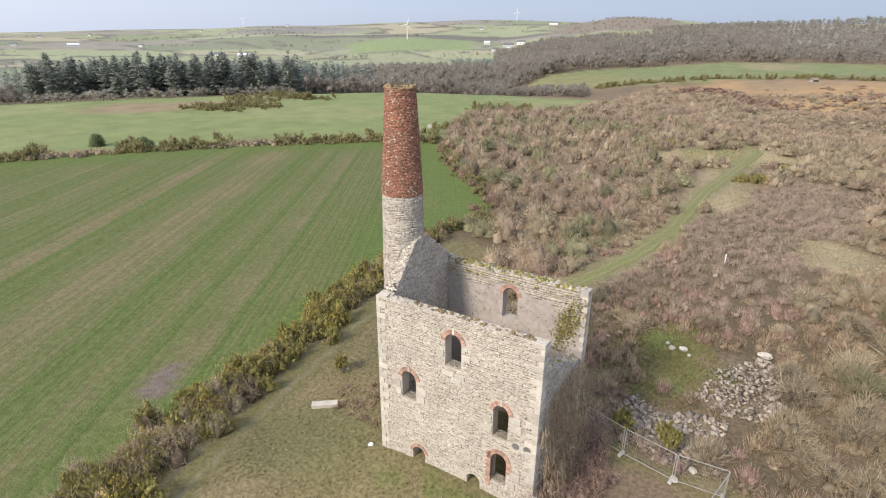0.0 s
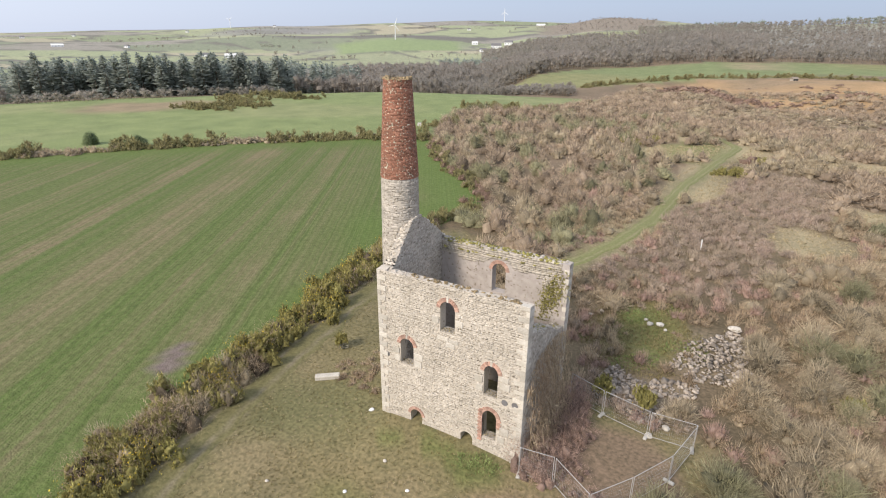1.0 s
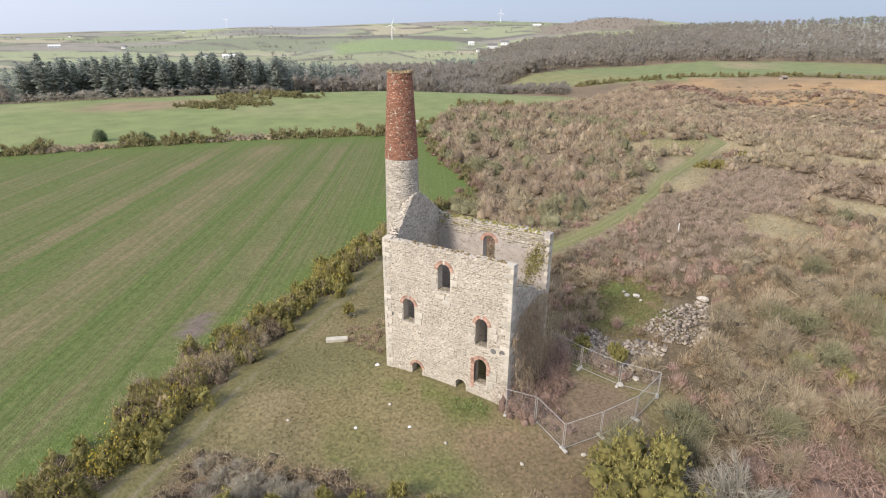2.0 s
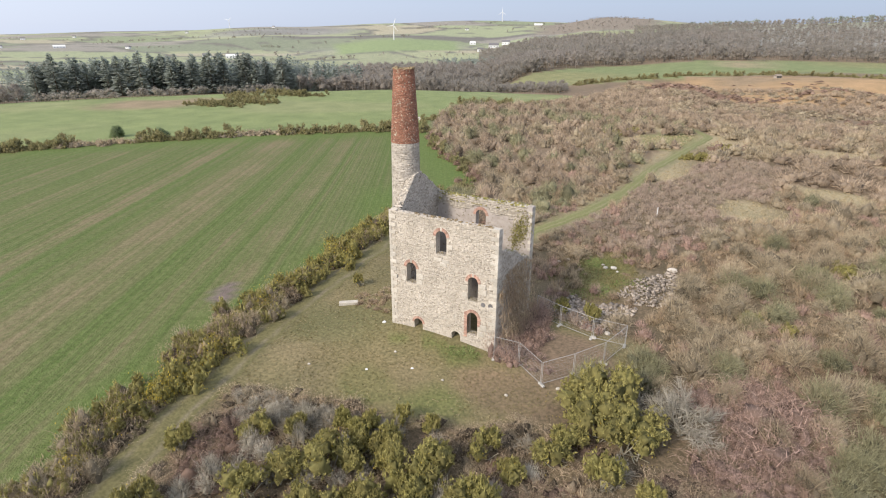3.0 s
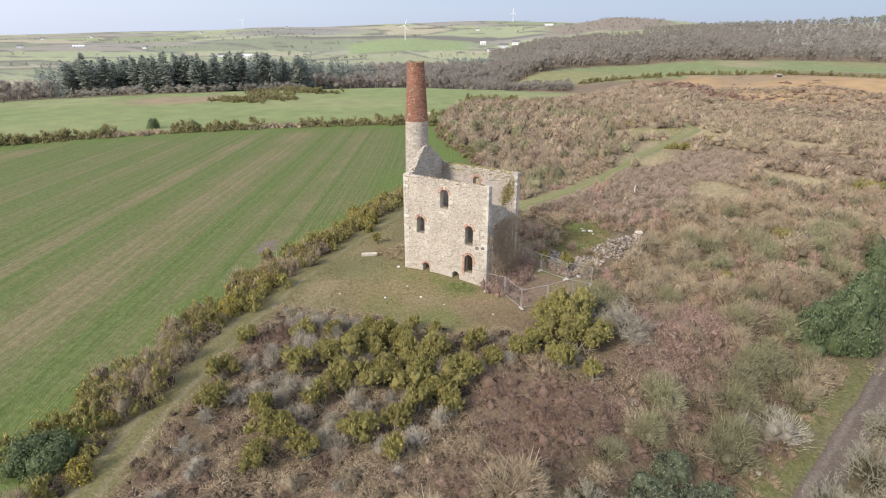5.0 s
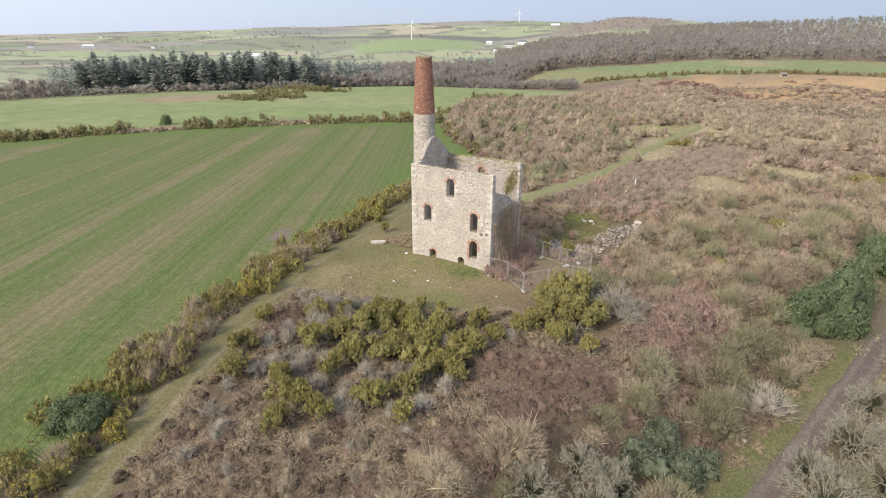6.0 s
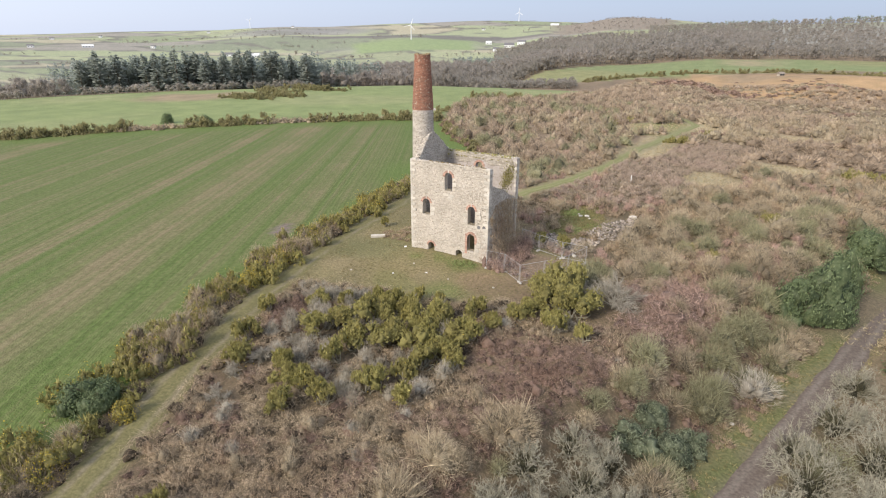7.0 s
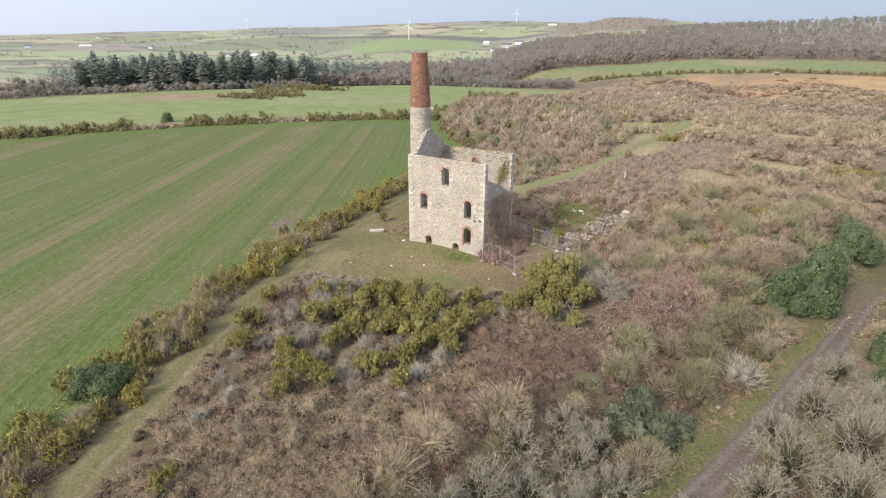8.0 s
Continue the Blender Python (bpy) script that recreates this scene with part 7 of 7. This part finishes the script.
for cx, cy, rx, ry, k in ((-5, 108, 3.5, 4, 18), (19.6, 92, 1.5, 1.5, 6), (15, 80, 2.4, 1.5, 9), (-9, 112, 2.0, 2.0, 6), (45.5, 62, 4.0, 3.0, 16), (66, 78, 5.0, 3.0, 16), (33.8, 29, 1.6, 1.6, 6), (27.2, 15.6, 1.2, 1.2, 4)):
    x += list(frng.normal(cx, rx * 0.5, k))
    y += list(frng.normal(cy, ry * 0.5, k))
rr = frng.uniform(0.9, 1.6, len(x))
strew("gorse_clumps", GORSE_LEAF, x, y, rr, rr * 1.2, M_GORSE, "yellow green gorse clumps beside the grassed walk", "gorse", 934)


# ---- wind turbines ----
def turbine(px, py, tower, turn, spin):
    ob = thing("wind_turbine", "white three-bladed wind turbine on a far hill", "turbine", pose(px, py, gz(px, py), 0, 0, turn), "wind turbines")
    bm = bmesh.new()
    bmesh.ops.create_cone(bm, cap_ends=True, segments=14, radius1=tower * 0.036, radius2=tower * 0.02, depth=tower, matrix=Matrix.Translation((0, 0, tower / 2)))
    part("tower", bm, M_WHITE, ob)
    bm = bmesh.new()
    bmesh.ops.create_cube(bm, size=1.0, matrix=Matrix.Translation((0, 0.4, tower)) @ Matrix.Diagonal((tower * 0.06, tower * 0.14, tower * 0.06, 1)))
    bmesh.ops.bevel(bm, geom=bm.edges[:], offset=tower * 0.012, segments=2, affect="EDGES")
    part("nacelle", bm, M_WHITE, ob)
    bm = bmesh.new()
    bmesh.ops.create_uvsphere(bm, u_segments=10, v_segments=8, radius=tower * 0.035, matrix=Matrix.Translation((0, -tower * 0.08, tower)))
    part("hub", bm, M_WHITE, ob)
    for i in range(3):
        bm = bmesh.new()
        ll = tower * 0.5
        pts = [(-0.02, 0), (0.035, 0.15), (0.03, 0.4), (0.008, 1.0), (-0.006, 1.0), (-0.02, 0.3)]
        fa = [bm.verts.new((p * ll * 1.6, -0.006 * ll, q * ll)) for p, q in pts]
        fb = [bm.verts.new((p * ll * 1.6, 0.006 * ll, q * ll)) for p, q in pts]
        bm.faces.new(fa)
        bm.faces.new(fb[::-1])
        for q in range(6):
            bm.faces.new((fa[(q + 1) % 6], fa[q], fb[q], fb[(q + 1) % 6]))
        blade = part("blade", bm, M_WHITE, ob)
        blade.matrix_local = pose(0, -tower * 0.08, tower, 0, spin + 120 * i, 0)
    return ob


# dark gorse hedges behind the spoil ground
line = [at_bearing(15, 300), at_bearing(19, 325), at_bearing(25, 350), at_bearing(31, 356), at_bearing(34, 352)]
h = np.concatenate([along(line, 0.8, 931, 2.0), along([at_bearing(31.5, 362), at_bearing(36, 350), at_bearing(42, 345)], 0.8, 932, 2.5)])
rr = frng.uniform(1.2, 2.4, len(h))
far_gorse = thing("hedge", "dark gorse hedge behind the ochre spoil ground", "hedge")
strew("gorse", GORSE_FAR, h[:, 0], h[:, 1], rr, rr * 1.1, M_GORSE_DARK, "dark olive gorse", "", 933, parent=far_gorse)

turbine(*at_bearing(-3.6, 1150), 27, 20, 20)
turbine(*at_bearing(-18.9, 2300), 28, 25, 50)
turbine(*at_bearing(7.0, 2250), 34, 10, 0)


# ---- far farmhouses ----
def cottage(px, py, w, d, h, turn, roof_m, wall_m):
    ob = thing("farmhouse", "small far white farm building with a grey pitched roof", "house", pose(px, py, gz(px, py) - 0.3, 0, 0, turn), "far farm buildings")
    bm = prism([(-w / 2, 0), (w / 2, 0), (w / 2, h), (-w / 2, h)], lambda u, z, q: (u, q, z), -d / 2, d / 2)
    part("wall", bm, wall_m, ob)
    bm = prism([(-d / 2 - 0.3, h - 0.1), (d / 2 + 0.3, h - 0.1), (0, h + d * 0.38)], lambda u, z, q: (q, u, z), -w / 2 - 0.3, w / 2 + 0.3)
    part("roof", bm, roof_m, ob)
    for i in range(max(2, int(w / 4))):
        bm = bmesh.new()
        bmesh.ops.create_cube(bm, size=1.0, matrix=Matrix.Translation((-w / 2 + (i + 0.5) * w / max(2, int(w / 4)), -d / 2 - 0.02, h * 0.55)) @ Matrix.Diagonal((1.2, 0.1, 1.3, 1)))
        part("window", bm, M_GLASSY, ob)
    return ob


for deg, r, w, d, h, turn, roof_m in ((-19.0, 900, 26, 10, 4, 20, M_WHITE), (-21.2, 940, 18, 9, 4, 20, M_SLATE), (-32.5, 1300, 30, 9, 4, 40, M_WHITE), (-36.5, 1350, 16, 8, 5, 30, M_SLATE), (-38.8, 1400, 14, 8, 5, 30, M_SLATE),
                                      (-34.8, 1900, 16, 8, 5, 30, M_SLATE), (-31.3, 2000, 12, 8, 5, 10, M_SLATE), (-22.6, 2100, 14, 8, 5, 10, M_SLATE), (3.6, 1700, 14, 8, 5, 10, M_SLATE), (5.0, 900, 14, 8, 5, 10, M_SLATE),
                                      (6.3, 960, 24, 12, 6, 10, M_SLATE), (7.5, 980, 20, 10, 6, -10, M_SLATE), (4.2, 1100, 16, 8, 5, 15, M_WHITE), (10.5, 1900, 40, 10, 4, 0, M_WHITE), (-27.5, 1250, 12, 7, 5, 0, M_SLATE), (-15, 2200, 14, 8, 5, 0, M_SLATE)):
    qx, qy = at_bearing(deg, r)
    cottage(qx, qy, w * 0.65, d * 0.8, h * 0.8, turn - 31 * 0 + 25, roof_m, M_WHITE)


# ---- small things of the clearing ----
def boulder(name, px, py, size, material, label, category, seed, group="", flat=0.6, sink=0.25, parent=None):
    rng = np.random.default_rng(seed)
    bm = bmesh.new()
    bmesh.ops.create_icosphere(bm, subdivisions=2, radius=size / 2)
    off = Vector(rng.uniform(0, 50, 3))
    for v_ in bm.verts:
        q = v_.co.normalized()
        k_ = 1 + 0.35 * noise.noise(q * 1.3 + off) + 0.12 * noise.noise(q * 3.5 + off)
        v_.co = Vector((q.x * k_ * 1.2, q.y * k_, q.z * k_ * flat)) * size / 2
        v_.co.z = round(v_.co.z / (size * 0.13)) * size * 0.13 * 0.6 + v_.co.z * 0.4
    me = bpy.data.meshes.new(name)
    bm.to_mesh(me)
    bm.free()
    me.materials.append(material)
    ob = new(name, me)
    ob.matrix_world = pose(px, py, gz(px, py) + size * flat * (0.5 - sink), 0, 0, rng.uniform(0, 360))
    if parent is None:
        tagged(ob, label, category, group)
    return ob


def rubble_pile(name, outline, count, size, label, seed, lift=0.5):
    rng = np.random.default_rng(seed)
    xs = [p for p, _ in outline]
    ys = [q for _, q in outline]
    c, us, vs, ns, w, h_, d = [], [], [], [], [], [], []
    cx, cy = sum(xs) / len(xs), sum(ys) / len(ys)
    while len(c) < count:
        px, py = rng.uniform(min(xs), max(xs)), rng.uniform(min(ys), max(ys))
        if not bool(inside(px, py, outline)):
            continue
        e = Euler(rng.uniform(-0.7, 0.7, 3) * (1, 1, 4)).to_matrix()
        s = rng.uniform(*size) * (1.5 if rng.random() < 0.1 else 1)
        rim = 1 - min(1, math.hypot((px - cx) / (max(xs) - min(xs)) * 2, (py - cy) / (max(ys) - min(ys)) * 2))
        c.append((px, py, gz(px, py) + rng.uniform(-0.05, 0.1) + lift * rim * rng.random()))
        us.append(e.col[0]); vs.append(e.col[1]); ns.append(e.col[2])
        w.append(s); h_.append(s * rng.uniform(0.45, 0.95)); d.append(s * rng.uniform(0.2, 0.5))
    verts, tris = slabs(c, us, vs, ns, w, h_, d, rng, 0.03)
    return tagged(mesh_object(name, verts, tris, M_ROCK), label, "rubble", kind="stuff")


rubble_pile("rubble_heap", [(15.2, 15.6), (16.4, 19.0), (19.4, 22.4), (21, 21), (21, 17), (19.4, 14.6), (17, 14.2)], 680, (0.08, 0.32), "heap of pale quarried stone rubble in the scrub", 950)
rubble_pile("rubble_heap", [(10.9, 11.6), (12.0, 13.6), (13.4, 12.4), (15.6, 13.4), (17.6, 14), (17.8, 12.4), (15.2, 11.0), (14.4, 10.9), (13.8, 10.0), (12.2, 9.9)], 400, (0.09, 0.34), "band of fallen stones behind the ruin", 951, 0.1)
rubble_pile("rubble_heap", [(13.4, 9.6), (15.0, 10.4), (16.2, 9.8), (15.8, 8.2), (14.2, 7.9)], 60, (0.2, 0.5), "scatter of larger fallen blocks by the fence", 952, 0.15)
boulder("boulder", 19.3, 22.3, 0.85, M_INNER, "large pale boulder on the rubble heap", "boulder", 960, flat=0.5, sink=-0.25)
for i, (px, py, s) in enumerate(((13.0, 20.3, 0.5), (13.8, 20.6, 0.55), (12.6, 20.9, 0.35), (14.3, 20.0, 0.3), (8.2, 19.7, 0.4), (8.9, 20.6, 0.35), (13.7, 9.7, 0.5), (15.5, 6.9, 0.45), (16.3, 8.2, 0.5), (-0.7, -0.3, 0.3), (4.9, -4.5, 0.2), (1.9, -6.2, 0.2), (2.6, -3.4, 0.22), (7.6, -4.6, 0.2), (12.3, -3.8, 0.24), (15.2, -1.2, 0.3), (-2.4, -7.8, 0.2), (34.4, -8.4, 0.3))):
    boulder("loose_stone", px, py, s, M_WHITE if i in (9, 10, 11) else M_QUOIN, "pale loose stone lying in the grass", "stone", 970 + i, "loose stones")
slab_ob = block((1.75, 0.5, 0.3), 0.03, M_TIMBER, "trough", None, pose(-5.9, 1.3, gz(-5.9, 1.3) + 0.14, 0, 0, 38))
tagged(slab_ob, "long pale weathered stone trough lying in the grass", "trough")
post_ob = thing("marker_post", "white marker post standing in the scrub", "post", pose(14.8, 39.4, gz(14.8, 39.4)))
bm = bmesh.new()
bmesh.ops.create_cube(bm, size=1.0, matrix=Matrix.Translation((0, 0, 0.6)) @ Matrix.Diagonal((0.11, 0.11, 1.25, 1)))
bmesh.ops.bevel(bm, geom=bm.edges[:], offset=0.015, segments=1, affect="EDGES")
part("shaft", bm, M_WHITE, post_ob)
tank = block((1.5, 0.8, 0.9), 0.05, M_CONC, "water_trough", None, pose(-62.6, 103.6, gz(-62.6, 103.6) + 0.42, 0, 0, 20))
tagged(tank, "pale concrete cattle trough in the pasture", "trough")
hut = cottage(*at_bearing(32.2, 338), 2.8, 2.2, 1.5, 40, M_ROCK, M_INNER)
tagged(hut, "small derelict pale stone hut on the spoil ground", "hut")

# ---- temporary site fence ----
FENCE = [(9.75, -0.55), (11.7, -0.15), (14.0, -1.5), (15.65, 0.83), (17.2, 3.55), (18.1, 6.9), (15.45, 6.7), (12.5, 7.2), (10.05, 7.9)]


def rod(bm, a, b, r, k=6):
    a, b = Vector(a), Vector(b)
    m = Matrix.Translation((a + b) / 2) @ (b - a).to_track_quat("Z", "Y").to_matrix().to_4x4()
    bmesh.ops.create_cone(bm, cap_ends=True, segments=k, radius1=r, radius2=r, depth=(b - a).length, matrix=m)


def fence_panel(a, b):
    za, zb = gz(*a), gz(*b)
    ob = thing("fence_panel", "galvanised steel mesh temporary fence panel", "fence", pose(a[0], a[1], za), "site fence round the ruin")
    ll = math.hypot(b[0] - a[0], b[1] - a[1])
    dx, dy = (b[0] - a[0]) / ll, (b[1] - a[1]) / ll
    rise = zb - za

    def at(s, z):
        return (dx * s, dy * s, rise * s / ll + z)

    for nm, p, q in (("post", at(0.06, 0.05), at(0.06, 2.0)), ("post", at(ll - 0.06, 0.05), at(ll - 0.06, 2.0)), ("top_rail", at(0.06, 1.97), at(ll - 0.06, 1.97)), ("bottom_rail", at(0.06, 0.18), at(ll - 0.06, 0.18))):
        bm = bmesh.new()
        rod(bm, p, q, 0.019)
        part(nm, bm, M_GALV, ob)
    bm = bmesh.new()
    for i in range(1, int(ll / 0.12)):
        rod(bm, at(i * 0.12, 0.18), at(i * 0.12, 1.97), 0.0028, 3)
    for i in range(1, 7):
        rod(bm, at(0.06, 0.18 + i * 0.256), at(ll - 0.06, 0.18 + i * 0.256), 0.0028, 3)
    part("wire_mesh", bm, M_GALV, ob, "fine welded wire infill")
    bm = bmesh.new()
    bmesh.ops.create_cube(bm, size=1.0, matrix=Matrix.Translation(at(0.06, 0.07)) @ pose(0, 0, 0, 0, 0, math.degrees(math.atan2(dy, dx)) + 90) @ Matrix.Diagonal((0.62, 0.22, 0.14, 1)))
    bmesh.ops.bevel(bm, geom=bm.edges[:], offset=0.03, segments=1, affect="EDGES")
    part("foot_block", bm, M_CONC, ob, "grey concrete foot")
    return ob


for a, b in zip(FENCE[:-1], FENCE[1:]):
    fence_panel(a, b)
